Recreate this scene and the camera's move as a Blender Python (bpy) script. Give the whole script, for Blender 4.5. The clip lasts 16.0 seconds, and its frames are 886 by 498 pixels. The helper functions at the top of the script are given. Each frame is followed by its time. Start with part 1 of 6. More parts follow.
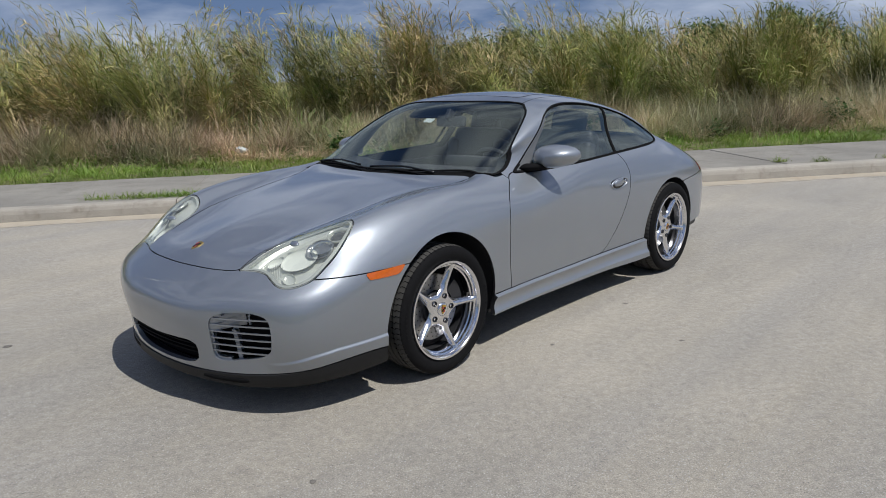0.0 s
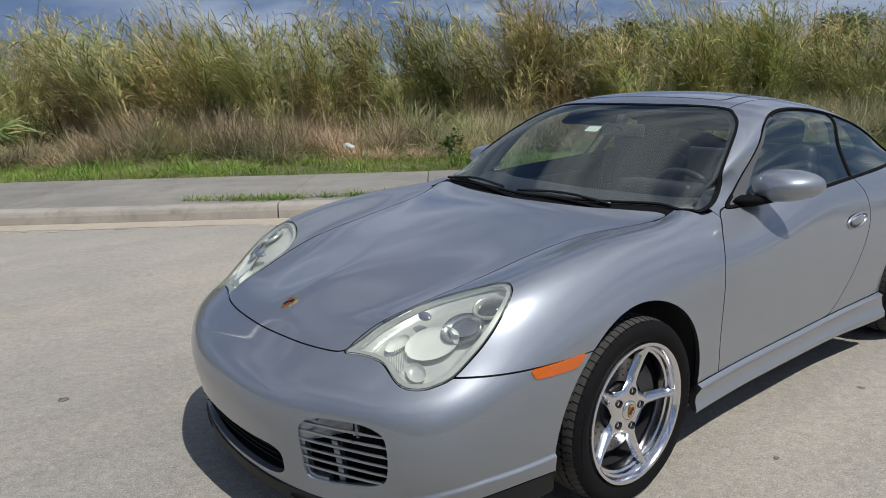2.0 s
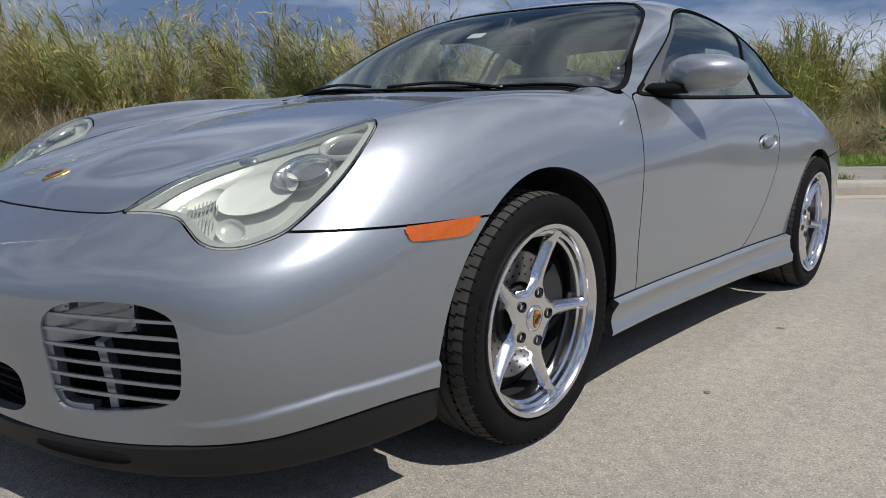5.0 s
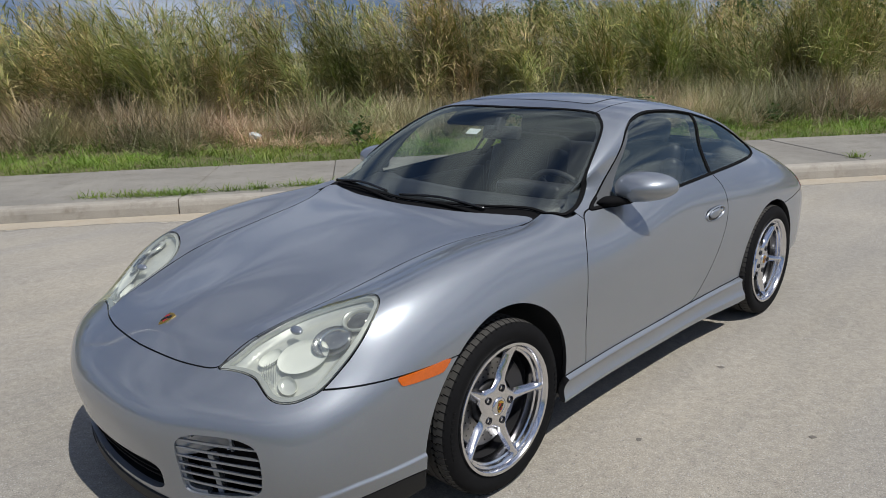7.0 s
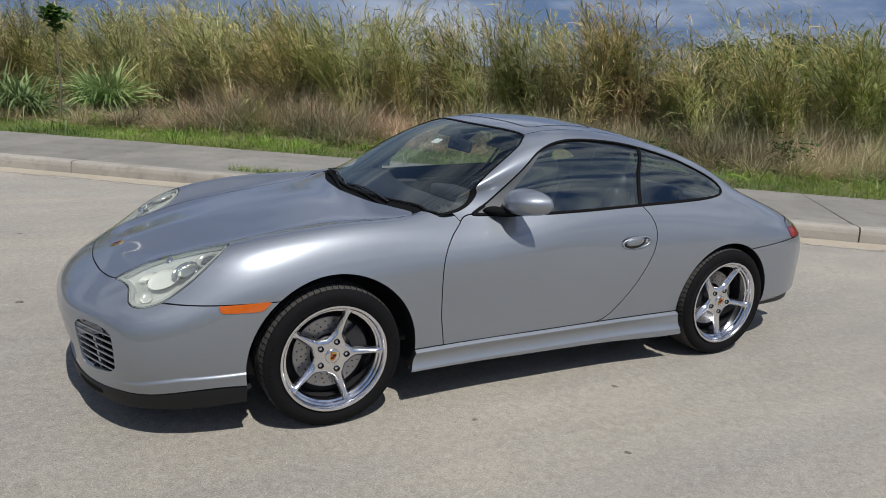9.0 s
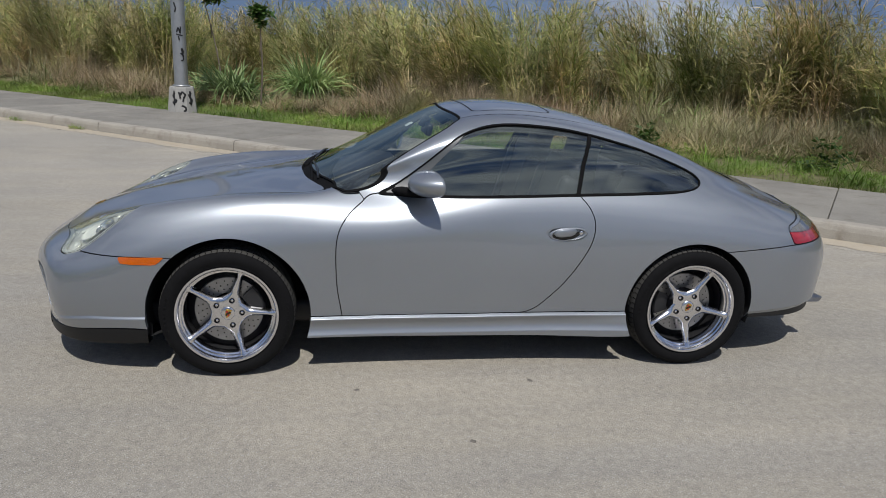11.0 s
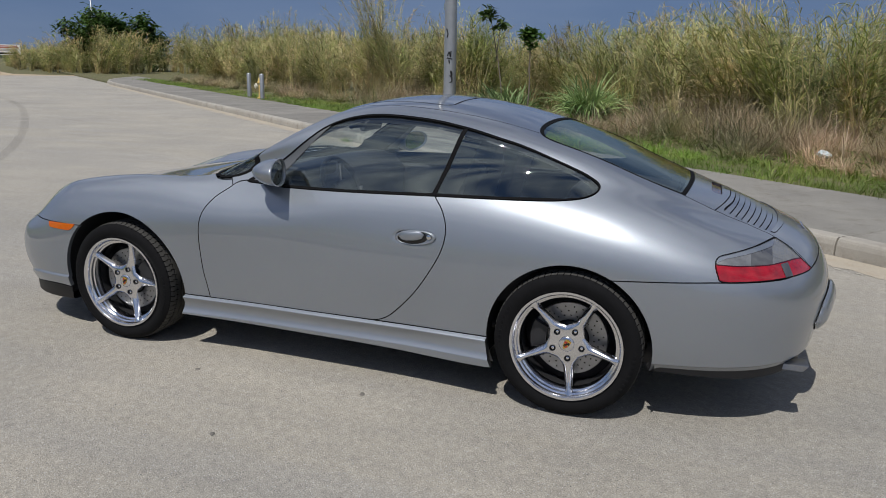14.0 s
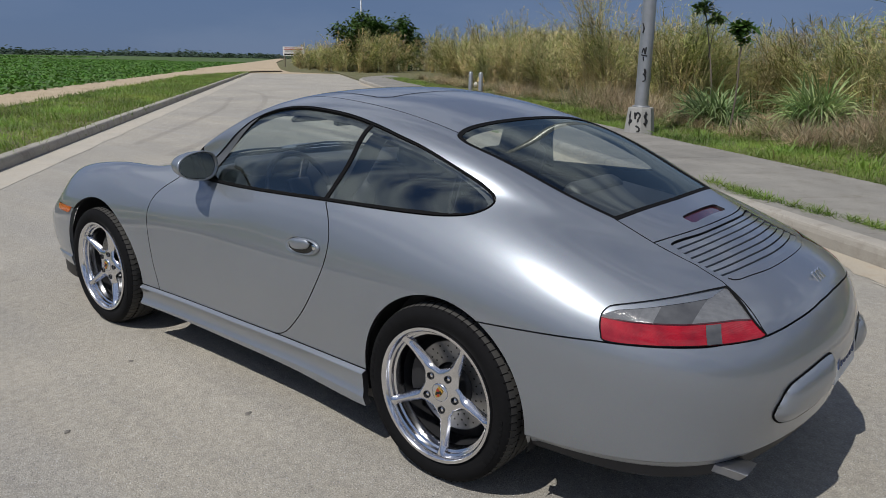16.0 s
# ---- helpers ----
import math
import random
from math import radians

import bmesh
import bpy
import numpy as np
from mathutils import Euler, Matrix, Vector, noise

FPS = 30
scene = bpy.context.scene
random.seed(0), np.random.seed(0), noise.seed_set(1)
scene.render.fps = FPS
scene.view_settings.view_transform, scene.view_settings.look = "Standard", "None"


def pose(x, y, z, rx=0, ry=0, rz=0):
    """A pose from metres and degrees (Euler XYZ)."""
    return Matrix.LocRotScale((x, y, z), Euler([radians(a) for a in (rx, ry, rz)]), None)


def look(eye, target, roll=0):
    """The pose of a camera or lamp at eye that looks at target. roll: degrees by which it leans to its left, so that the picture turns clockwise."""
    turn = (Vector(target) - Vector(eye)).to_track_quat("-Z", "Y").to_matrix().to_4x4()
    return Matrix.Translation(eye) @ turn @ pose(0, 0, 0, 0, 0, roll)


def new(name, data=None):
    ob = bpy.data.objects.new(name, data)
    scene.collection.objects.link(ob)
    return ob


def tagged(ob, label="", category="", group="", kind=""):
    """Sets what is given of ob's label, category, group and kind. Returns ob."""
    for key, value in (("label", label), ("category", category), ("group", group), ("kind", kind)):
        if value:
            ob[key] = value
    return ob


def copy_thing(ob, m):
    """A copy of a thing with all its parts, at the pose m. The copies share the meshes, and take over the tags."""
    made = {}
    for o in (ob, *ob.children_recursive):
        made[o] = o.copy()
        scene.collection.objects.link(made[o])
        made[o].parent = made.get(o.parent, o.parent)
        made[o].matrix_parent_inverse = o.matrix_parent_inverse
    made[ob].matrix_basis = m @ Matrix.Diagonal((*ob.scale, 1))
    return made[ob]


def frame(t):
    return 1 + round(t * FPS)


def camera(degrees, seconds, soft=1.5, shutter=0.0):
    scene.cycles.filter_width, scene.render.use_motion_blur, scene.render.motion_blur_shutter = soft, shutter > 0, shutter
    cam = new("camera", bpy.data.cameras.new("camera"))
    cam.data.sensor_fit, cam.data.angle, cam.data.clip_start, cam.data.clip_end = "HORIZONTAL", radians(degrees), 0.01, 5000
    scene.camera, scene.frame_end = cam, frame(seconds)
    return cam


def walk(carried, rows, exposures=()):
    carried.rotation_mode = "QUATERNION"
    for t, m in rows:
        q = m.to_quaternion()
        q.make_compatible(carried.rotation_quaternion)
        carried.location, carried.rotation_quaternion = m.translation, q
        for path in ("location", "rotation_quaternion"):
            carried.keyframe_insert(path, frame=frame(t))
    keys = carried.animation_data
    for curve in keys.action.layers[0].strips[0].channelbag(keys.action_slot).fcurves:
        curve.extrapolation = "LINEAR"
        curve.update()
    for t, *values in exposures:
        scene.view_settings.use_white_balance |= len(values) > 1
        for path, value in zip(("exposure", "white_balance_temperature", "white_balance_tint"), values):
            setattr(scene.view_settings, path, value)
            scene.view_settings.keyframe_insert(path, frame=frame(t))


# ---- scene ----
cam = camera(62.5, 16.0, soft=0.9)
PATH = [
    (0, (-3.629, -3.126, 1.406), (-2.2, -1.804, 0.946), -2.0),
    (0.5, (-3.533, -2.958, 1.439), (-2.161, -1.582, 0.965), -2.4),
    (1, (-3.429, -2.71, 1.492), (-2.113, -1.284, 1.009), -2.5),
    (1.5, (-3.237, -2.455, 1.469), (-1.966, -0.986, 0.995), -2.1),
    (2, (-3.048, -2.177, 1.421), (-1.817, -0.673, 0.951), -1.6),
    (2.5, (-2.892, -1.88, 1.19), (-1.708, -0.334, 0.735), -1.5),
    (3, (-2.788, -1.761, 0.885), (-1.651, -0.166, 0.483), -0.9),
    (3.5, (-2.784, -1.721, 0.758), (-1.634, -0.128, 0.386), -0.3),
    (4, (-2.771, -1.732, 0.743), (-1.517, -0.212, 0.4), 0.1),
    (4.5, (-2.689, -1.78, 0.748), (-1.258, -0.422, 0.421), 0.5),
    (4.7, (-2.657, -1.797, 0.76), (-1.177, -0.494, 0.431), 0.4),
    (6.8, (-2.909, -2.216, 1.488), (-1.498, -0.9, 0.964), -1.8),
    (7, (-2.972, -2.353, 1.545), (-1.597, -1.002, 1.014), -1.9),
    (7.5, (-2.987, -2.744, 1.575), (-1.705, -1.297, 1.063), -1.0),
    (8, (-2.8, -3.041, 1.553), (-1.639, -1.486, 1.069), 0.5),
    (8.5, (-2.522, -3.307, 1.567), (-1.479, -1.669, 1.085), 1.9),
    (9, (-2.179, -3.65, 1.57), (-1.257, -1.945, 1.078), 3.0),
    (9.2, (-2.029, -3.725, 1.554), (-1.155, -1.995, 1.058), 3.3),
    (11.3, (-0.494, -4.292, 1.599), (-0.277, -2.377, 1.065), 2.2),
    (11.5, (-0.346, -4.313, 1.583), (-0.195, -2.389, 1.057), 2.1),
    (12, (0.042, -4.254, 1.488), (0.041, -2.316, 0.994), 2.1),
    (12.5, (0.499, -4.241, 1.48), (0.344, -2.305, 1.0), 1.9),
    (13, (0.874, -4.092, 1.454), (0.545, -2.176, 0.984), 1.6),
    (13.5, (1.236, -3.919, 1.469), (0.731, -2.043, 0.991), 1.2),
    (14, (1.648, -3.764, 1.457), (0.998, -1.937, 0.966), 1.0),
    (14.5, (1.93, -3.478, 1.434), (1.131, -1.712, 0.94), 1.0),
    (15, (2.233, -3.229, 1.431), (1.297, -1.532, 0.937), 1.0),
    (15.5, (2.509, -2.973, 1.419), (1.431, -1.363, 0.923), 1.0),
    (16, (2.631, -2.641, 1.422), (1.41, -1.138, 0.921), 1.0),
]
walk(cam, [(t, look(eye, target, roll)) for t, eye, target, roll in PATH], [(0, -0.04, 6280, 10), (4.5, 0.03, 6450, 10), (7, -0.05, 6420, 10), (9, -0.05, 6400, 10), (11.5, -0.22, 6400, 10), (13, -0.24, 6380, 10), (14.5, -0.13, 6350, 10), (16, -0.21, 6350, 10)])

world = bpy.data.worlds.new("sky")
scene.world = world
world.use_nodes = True

# ---- light ----
SUN = Vector((-0.03, -0.55, 0.95)).normalized()
tree = world.node_tree
sky = tree.nodes.new("ShaderNodeTexSky")
sky.sky_type, sky.sun_disc = "NISHITA", False
sky.sun_elevation, sky.sun_rotation = math.asin(SUN.z), math.atan2(SUN.x, SUN.y)
sky.air_density, sky.dust_density, sky.ozone_density = 1.0, 0.1, 3.0
# loose fair-weather clouds high up, a slate-blue haze towards the horizon
spot = tree.nodes.new("ShaderNodeTexCoord")
stretch = tree.nodes.new("ShaderNodeMapping")
stretch.inputs["Scale"].default_value = (1.0, 1.0, 3.6)
tree.links.new(spot.outputs["Generated"], stretch.inputs[0])
puffs = tree.nodes.new("ShaderNodeTexNoise")
puffs.inputs["Scale"].default_value, puffs.inputs["Detail"].default_value, puffs.inputs["Roughness"].default_value = 2.6, 6.0, 0.55
tree.links.new(stretch.outputs[0], puffs.inputs["Vector"])
cover = tree.nodes.new("ShaderNodeValToRGB")
cover.color_ramp.elements[0].position, cover.color_ramp.elements[1].position = 0.42, 0.62
cover.color_ramp.elements[1].color = (0.64, 0.64, 0.64, 1)
tree.links.new(puffs.outputs["Fac"], cover.inputs[0])
blend = tree.nodes.new("ShaderNodeMix")
blend.data_type = "RGBA"
blend.inputs[7].default_value = (13.2, 14.1, 15.8, 1)
height = tree.nodes.new("ShaderNodeSeparateXYZ")
tree.links.new(spot.outputs["Generated"], height.inputs[0])
lifted = tree.nodes.new("ShaderNodeValToRGB")
lifted.color_ramp.elements[0].position, lifted.color_ramp.elements[1].position = 0.10, 0.36
lifted.color_ramp.elements[0].color = (0.06, 0.06, 0.06, 1)
tree.links.new(height.outputs["Z"], lifted.inputs[0])
amount = tree.nodes.new("ShaderNodeMath")
amount.operation = "MULTIPLY"
# a bank of low clouds beyond the reeds
bank = tree.nodes.new("ShaderNodeValToRGB")
bank.color_ramp.elements[0].position, bank.color_ramp.elements[1].position = 0.04, 0.5
bank.color_ramp.elements[1].color = (0.9, 0.9, 0.9, 1)
tree.links.new(height.outputs["X"], bank.inputs[0])
more = tree.nodes.new("ShaderNodeMath")
more.operation = "MAXIMUM"
tree.links.new(lifted.outputs[0], more.inputs[0]), tree.links.new(bank.outputs[0], more.inputs[1])
tree.links.new(cover.outputs[0], amount.inputs[0]), tree.links.new(more.outputs[0], amount.inputs[1])
tree.links.new(amount.outputs[0], blend.inputs["Factor"])
hazy = tree.nodes.new("ShaderNodeValToRGB")
hazy.color_ramp.elements[0].position, hazy.color_ramp.elements[1].position = 0.12, 0.60
hazy.color_ramp.elements[0].color, hazy.color_ramp.elements[1].color = (0.85, 0.85, 0.85, 1), (0, 0, 0, 1)
tree.links.new(height.outputs["Z"], hazy.inputs[0])
slate = tree.nodes.new("ShaderNodeMix")
slate.data_type = "RGBA"
slate.inputs[7].default_value = (2.2, 3.25, 5.6, 1)
tree.links.new(hazy.outputs[0], slate.inputs["Factor"])
deep = tree.nodes.new("ShaderNodeMix")
deep.data_type, deep.blend_type = "RGBA", "MULTIPLY"
deep.inputs["Factor"].default_value, deep.inputs[7].default_value = 1.0, (0.54, 0.69, 1.0, 1)
tree.links.new(sky.outputs[0], deep.inputs[6])
tree.links.new(deep.outputs[2], slate.inputs[6])
tree.links.new(slate.outputs[2], blend.inputs[6])
tree.links.new(blend.outputs[2], tree.nodes["Background"].inputs[0])
tree.nodes["Background"].inputs[1].default_value = 0.058
sun = new("sun", bpy.data.lights.new("sun", "SUN"))
sun.data.energy, sun.data.angle, sun.data.color = 3.9, radians(0.53), (1.0, 0.965, 0.91)
sun.matrix_world = look(SUN * 30, (0, 0, 0))

# ---- materials ----
def rgba(c):
    return (*c, 1.0)


class Nodes:
    """A material's node tree, with short ways to add and join nodes."""

    def __init__(self, name):
        self.mat = bpy.data.materials.new(name)
        self.mat.use_nodes = True
        self.tree = self.mat.node_tree
        self.bsdf = self.tree.nodes["Principled BSDF"]
        self.out = self.tree.nodes["Material Output"]

    def add(self, kind, **values):
        node = self.tree.nodes.new("ShaderNode" + kind)
        for key, value in values.items():
            if key in node.inputs:
                node.inputs[key].default_value = value
        return node

    def join(self, a, b):
        self.tree.links.new(a, b)

    def coords(self, scale=(1, 1, 1), kind="Object"):
        c, m = self.add("TexCoord"), self.add("Mapping", Scale=scale)
        self.join(c.outputs[kind], m.inputs[0])
        return m.outputs[0]

    def noise(self, where, scale, detail=4.0, rough=0.55):
        n = self.add("TexNoise", Scale=scale, Detail=detail, Roughness=rough)
        self.join(where, n.inputs["Vector"])
        return n.outputs["Fac"]

    def ramp(self, fac, *stops):
        r = self.add("ValToRGB")
        while len(r.color_ramp.elements) < len(stops):
            r.color_ramp.elements.new(0.5)
        for e, (p, c) in zip(r.color_ramp.elements, stops):
            e.position, e.color = p, rgba(c) if hasattr(c, "__len__") else (c, c, c, 1)
        self.join(fac, r.inputs[0])
        return r.outputs[0]

    def mix(self, fac, a, b, blend="MIX"):
        m = self.tree.nodes.new("ShaderNodeMix")
        m.data_type, m.blend_type = "RGBA", blend
        for sock, value in ((m.inputs["Factor"], fac), (m.inputs[6], a), (m.inputs[7], b)):
            if isinstance(value, (int, float)):
                sock.default_value = value
            elif isinstance(value, tuple):
                sock.default_value = rgba(value)
            else:
                self.join(value, sock)
        return m.outputs[2]

    def bump(self, height, strength, distance):
        b = self.add("Bump", Strength=strength, Distance=distance)
        self.join(height, b.inputs["Height"])
        self.join(b.outputs[0], self.bsdf.inputs["Normal"])

    def set(self, **values):
        for key, value in values.items():
            sock = self.bsdf.inputs[key.replace("_", " ")]
            if isinstance(value, tuple):
                sock.default_value = rgba(value)
            elif isinstance(value, (int, float)):
                sock.default_value = value
            else:
                self.join(value, sock)
        return self


def plain(name, colour, rough=0.5, metal=0.0, spread=0.12, scale=30.0, bump=0.0, **more):
    """A surface of one colour with a little uneven tone and grain."""
    n = Nodes(name)
    where = n.coords()
    a, b = tuple(v * (1 - spread) for v in colour), tuple(min(1, v * (1 + spread)) for v in colour)
    n.set(Base_Color=n.mix(n.noise(where, scale), a, b), Roughness=rough, Metallic=metal, **more)
    if bump:
        n.bump(n.noise(where, scale * 6), bump, 0.002)
    return n.mat


def paint_material():
    """Metallic paint: a broad and a tight lobe of flakes under one clear coat."""
    n = Nodes("silver_paint")
    where = n.coords()
    flake = n.add("TexVoronoi", Scale=900.0)
    n.join(where, flake.inputs["Vector"])
    tone = n.mix(n.noise(where, 3.0), (0.292, 0.314, 0.344), (0.320, 0.344, 0.376))
    tone = n.mix(0.14, tone, flake.outputs["Color"], "SOFT_LIGHT")
    n.set(Base_Color=tone, Metallic=0.76, Roughness=n.ramp(n.noise(where, 5.0), (0.3, 0.61), (0.7, 0.66)), Coat_Weight=1.0, Coat_Roughness=0.04)
    tight, both = n.add("BsdfPrincipled", Metallic=0.95, Roughness=0.32), n.add("MixShader", Fac=0.36)
    n.join(tone, tight.inputs["Base Color"])
    tight.inputs["Coat Weight"].default_value, tight.inputs["Coat Roughness"].default_value = 1.0, 0.04
    for node in (n.bsdf, tight):
        node.inputs["Coat IOR"].default_value = 1.62
    n.join(n.bsdf.outputs[0], both.inputs[1]), n.join(tight.outputs[0], both.inputs[2])
    n.join(both.outputs[0], n.out.inputs["Surface"])
    return n.mat


def glass_material(name, tint, gloss=1.0, base=0.09, haze=0.0, haze_colour=(0.8, 0.8, 0.7)):
    """A thin pane: tinted see-through with mirror-like gloss at its surface."""
    n = Nodes(name)
    clear, shine, mix = n.add("BsdfTransparent"), n.add("BsdfGlossy"), n.add("MixShader")
    facing, power, gain = n.add("LayerWeight", Blend=0.5), n.add("Math"), n.add("Math")
    power.operation, gain.operation = "POWER", "MULTIPLY_ADD"
    power.inputs[1].default_value, gain.inputs[1].default_value, gain.inputs[2].default_value = 5.0, 0.88, base
    n.join(facing.outputs["Facing"], power.inputs[0]), n.join(power.outputs[0], gain.inputs[0])
    clear.inputs[0].default_value = rgba(tint)
    shine.inputs["Color"].default_value, shine.inputs["Roughness"].default_value = (gloss * .95, gloss, gloss * .86, 1), 0.01
    n.join(gain.outputs[0], mix.inputs[0]), n.join(clear.outputs[0], mix.inputs[1]), n.join(shine.outputs[0], mix.inputs[2])
    last = mix
    if haze:
        dull, over = n.add("BsdfDiffuse"), n.add("MixShader")
        dull.inputs[0].default_value = rgba(haze_colour)
        cloud = n.ramp(n.noise(n.coords(), 14.0), (0.3, haze * 0.7), (0.75, haze * 1.3))
        n.join(cloud, over.inputs[0]), n.join(clear.outputs[0], over.inputs[1]), n.join(dull.outputs[0], over.inputs[2])
        n.join(over.outputs[0], mix.inputs[1])
    n.join(last.outputs[0], n.out.inputs["Surface"])
    return n.mat


PAINT = paint_material()
GLASS = glass_material("tinted_glass", (0.94, 0.985, 0.955), base=0.12, haze=0.005, haze_colour=(0.70, 0.76, 0.76))
SIDE_GLASS = glass_material("side_glass", (0.94, 0.985, 0.97), base=0.20, haze=0.004, haze_colour=(0.70, 0.76, 0.76))
LENS = glass_material("headlight_lens", (0.94, 0.955, 0.92), haze=0.06, haze_colour=(0.80, 0.81, 0.77))
BLACK_TRIM = plain("black_trim", (0.007, 0.007, 0.0075), 0.85, bump=0.15, scale=60, Specular_IOR_Level=0.1)
LIP_RUBBER = plain("lip_rubber", (0.010, 0.010, 0.0105), 0.5, bump=0.1, scale=60, Specular_IOR_Level=0.3)
TREAD = plain("dusty_tread", (0.060, 0.058, 0.054), 0.85, bump=0.3, scale=50, spread=0.35, Specular_IOR_Level=0.2)
RUBBER = plain("tyre_rubber", (0.0075, 0.0075, 0.008), 0.8, bump=0.25, scale=40, spread=0.3, Specular_IOR_Level=0.12)
CHROME = plain("bright_metal", (0.75, 0.75, 0.76), 0.12, 1.0, spread=0.04)
ALLOY = plain("wheel_alloy", (0.72, 0.72, 0.74), 0.17, 1.0, spread=0.05)
STEEL = plain("brake_steel", (0.34, 0.34, 0.345), 0.36, 1.0, spread=0.2)
# dark metal; also the painted shade of panel gaps and wheel insides
CAST_AND_SHADE = plain("cast_metal_and_shade", (0.03, 0.03, 0.032), 0.5, 0.3)
AMBER = plain("amber_lens", (0.56, 0.105, 0.004), 0.10, spread=0.25, scale=120, Coat_Weight=0.8)
RED_LENS = plain("red_lens", (0.30, 0.004, 0.010), 0.14, spread=0.85, scale=16, Coat_Weight=1.0)
DARK_RED = plain("dark_red_lens", (0.055, 0.004, 0.005), 0.2, Coat_Weight=1.0)
SMOKE_LENS = plain("grey_lens", (0.09, 0.09, 0.09), 0.12, 0.2, spread=0.6, scale=18, Coat_Weight=1.0)
CLEAR_LENS = plain("clear_lamp_lens", (0.20, 0.20, 0.198), 0.12, 0.3, spread=0.35, scale=45, Coat_Weight=1.0)
DISH = plain("lamp_dish", (0.74, 0.75, 0.70), 0.5, 0.0, spread=0.06)
RIM_GREY = plain("lamp_rim", (0.54, 0.55, 0.51), 0.25, 0.4, spread=0.1, scale=60)
HOUSING = plain("lamp_housing", (0.66, 0.67, 0.63), 0.28, 0.35, spread=0.15)
BEZEL = plain("lamp_bezel", (0.42, 0.425, 0.43), 0.22, 0.8, spread=0.2)
REFLECTOR = plain("lamp_reflector", (0.82, 0.82, 0.80), 0.1, 1.0, spread=0.05)
CABIN = plain("cabin_leather", (0.030, 0.030, 0.033), 0.5, bump=0.2, scale=50, spread=0.3)
CABIN_GREY = plain("cabin_grey", (0.026, 0.027, 0.029), 0.55, bump=0.1, scale=40)
def ribbed(mat, scale, strength, turn=0.0):
    """Fine moulded ribs on a lamp lens."""
    tree_ = mat.node_tree
    c, m, w, b = (tree_.nodes.new("ShaderNode" + k) for k in ("TexCoord", "Mapping", "TexWave", "Bump"))
    m.inputs["Rotation"].default_value = (0, radians(turn), 0)
    w.inputs["Scale"].default_value = scale
    b.inputs["Strength"].default_value, b.inputs["Distance"].default_value = strength, 0.004
    for x, y in ((c.outputs["Object"], m.inputs[0]), (m.outputs[0], w.inputs["Vector"]), (w.outputs["Fac"], b.inputs["Height"]), (b.outputs[0], tree_.nodes["Principled BSDF"].inputs["Normal"])):
        tree_.links.new(x, y)


ribbed(CLEAR_LENS, 170.0, 0.25, 25)
ribbed(RED_LENS, 110.0, 0.15, 70)
ribbed(AMBER, 90.0, 0.15)
GOLD = plain("badge_gold", (0.70, 0.44, 0.10), 0.25, 0.9)
SAIL_GREY = plain("mirror_sail_grey", (0.10, 0.105, 0.11), 0.45)
BADGE_RED = plain("badge_red", (0.30, 0.02, 0.015), 0.3)
BADGE_BLACK = plain("badge_black", (0.01, 0.01, 0.01), 0.25)
PAPER = plain("sticker_paper", (0.66, 0.70, 0.66), 0.6)
MIRROR = plain("mirror_glass", (0.42, 0.44, 0.45), 0.01, 1.0, spread=0.01)

# ---- car body surface ----
# The car stands with its nose to -x; h is the distance from its middle plane.
# Each line runs from the nose's middle round the side to the tail's middle: x, h, z at 17 stations.
LINE_A = [(-2.174, 0, .190), (-2.145, .30, .194), (-2.06, .55, .205), (-1.892, .74, .226), (-1.58, .835, .250), (-1.175, .845, .20),
          (-.80, .84, .19), (-.45, .825, .185), (-.05, .825, .18), (.35, .83, .175), (.78, .845, .17), (1.175, .85, .20),
          (1.50, .845, .232), (1.80, .808, .232), (2.035, .665, .240), (2.155, .385, .252), (2.20, 0, .256)]
LINE_B = [(-2.202, 0, .36), (-2.178, .30, .36), (-2.068, .57, .36), (-1.935, .77, .36), (-1.58, .855, .36), (-1.175, .865, .36),
          (-.80, .855, .34), (-.45, .845, .34), (-.05, .845, .34), (.35, .848, .34), (.75, .86, .34), (1.175, .875, .36),
          (1.50, .87, .36), (1.80, .825, .36), (2.045, .67, .37), (2.175, .385, .38), (2.22, 0, .38)]
LINE_C = [(-2.208, 0, .50), (-2.180, .30, .50), (-2.072, .58, .51), (-1.900, .78, .52), (-1.58, .865, .53), (-1.175, .88, .56),
          (-.80, .87, .56), (-.45, .86, .56), (-.05, .858, .57), (.35, .862, .58), (.75, .875, .58), (1.175, .885, .58),
          (1.50, .875, .57), (1.80, .83, .55), (2.055, .67, .54), (2.195, .385, .53), (2.245, 0, .53)]
LINE_D = [(-2.095, 0, .59), (-2.070, .28, .595), (-1.99, .53, .60), (-1.84, .728, .615), (-1.55, .842, .68), (-1.175, .855, .72),
          (-.80, .85, .74), (-.45, .845, .75), (-.05, .843, .76), (.35, .842, .77), (.75, .85, .775), (1.175, .86, .76),
          (1.50, .845, .73), (1.80, .79, .69), (2.015, .64, .665), (2.15, .37, .67), (2.19, 0, .675)]
LINE_E = [(-2.00, 0, .65), (-1.975, .25, .648), (-1.87, .47, .680), (-1.735, .638, .748), (-1.53, .725, .812), (-1.15, .755, .862),
          (-.80, .752, .872), (-.45, .732, .885), (-.05, .788, .875), (.35, .795, .89), (.75, .79, .90), (1.175, .765, .90),
          (1.50, .725, .86), (1.75, .66, .80), (1.95, .53, .755), (2.08, .30, .74), (2.115, 0, .74)]
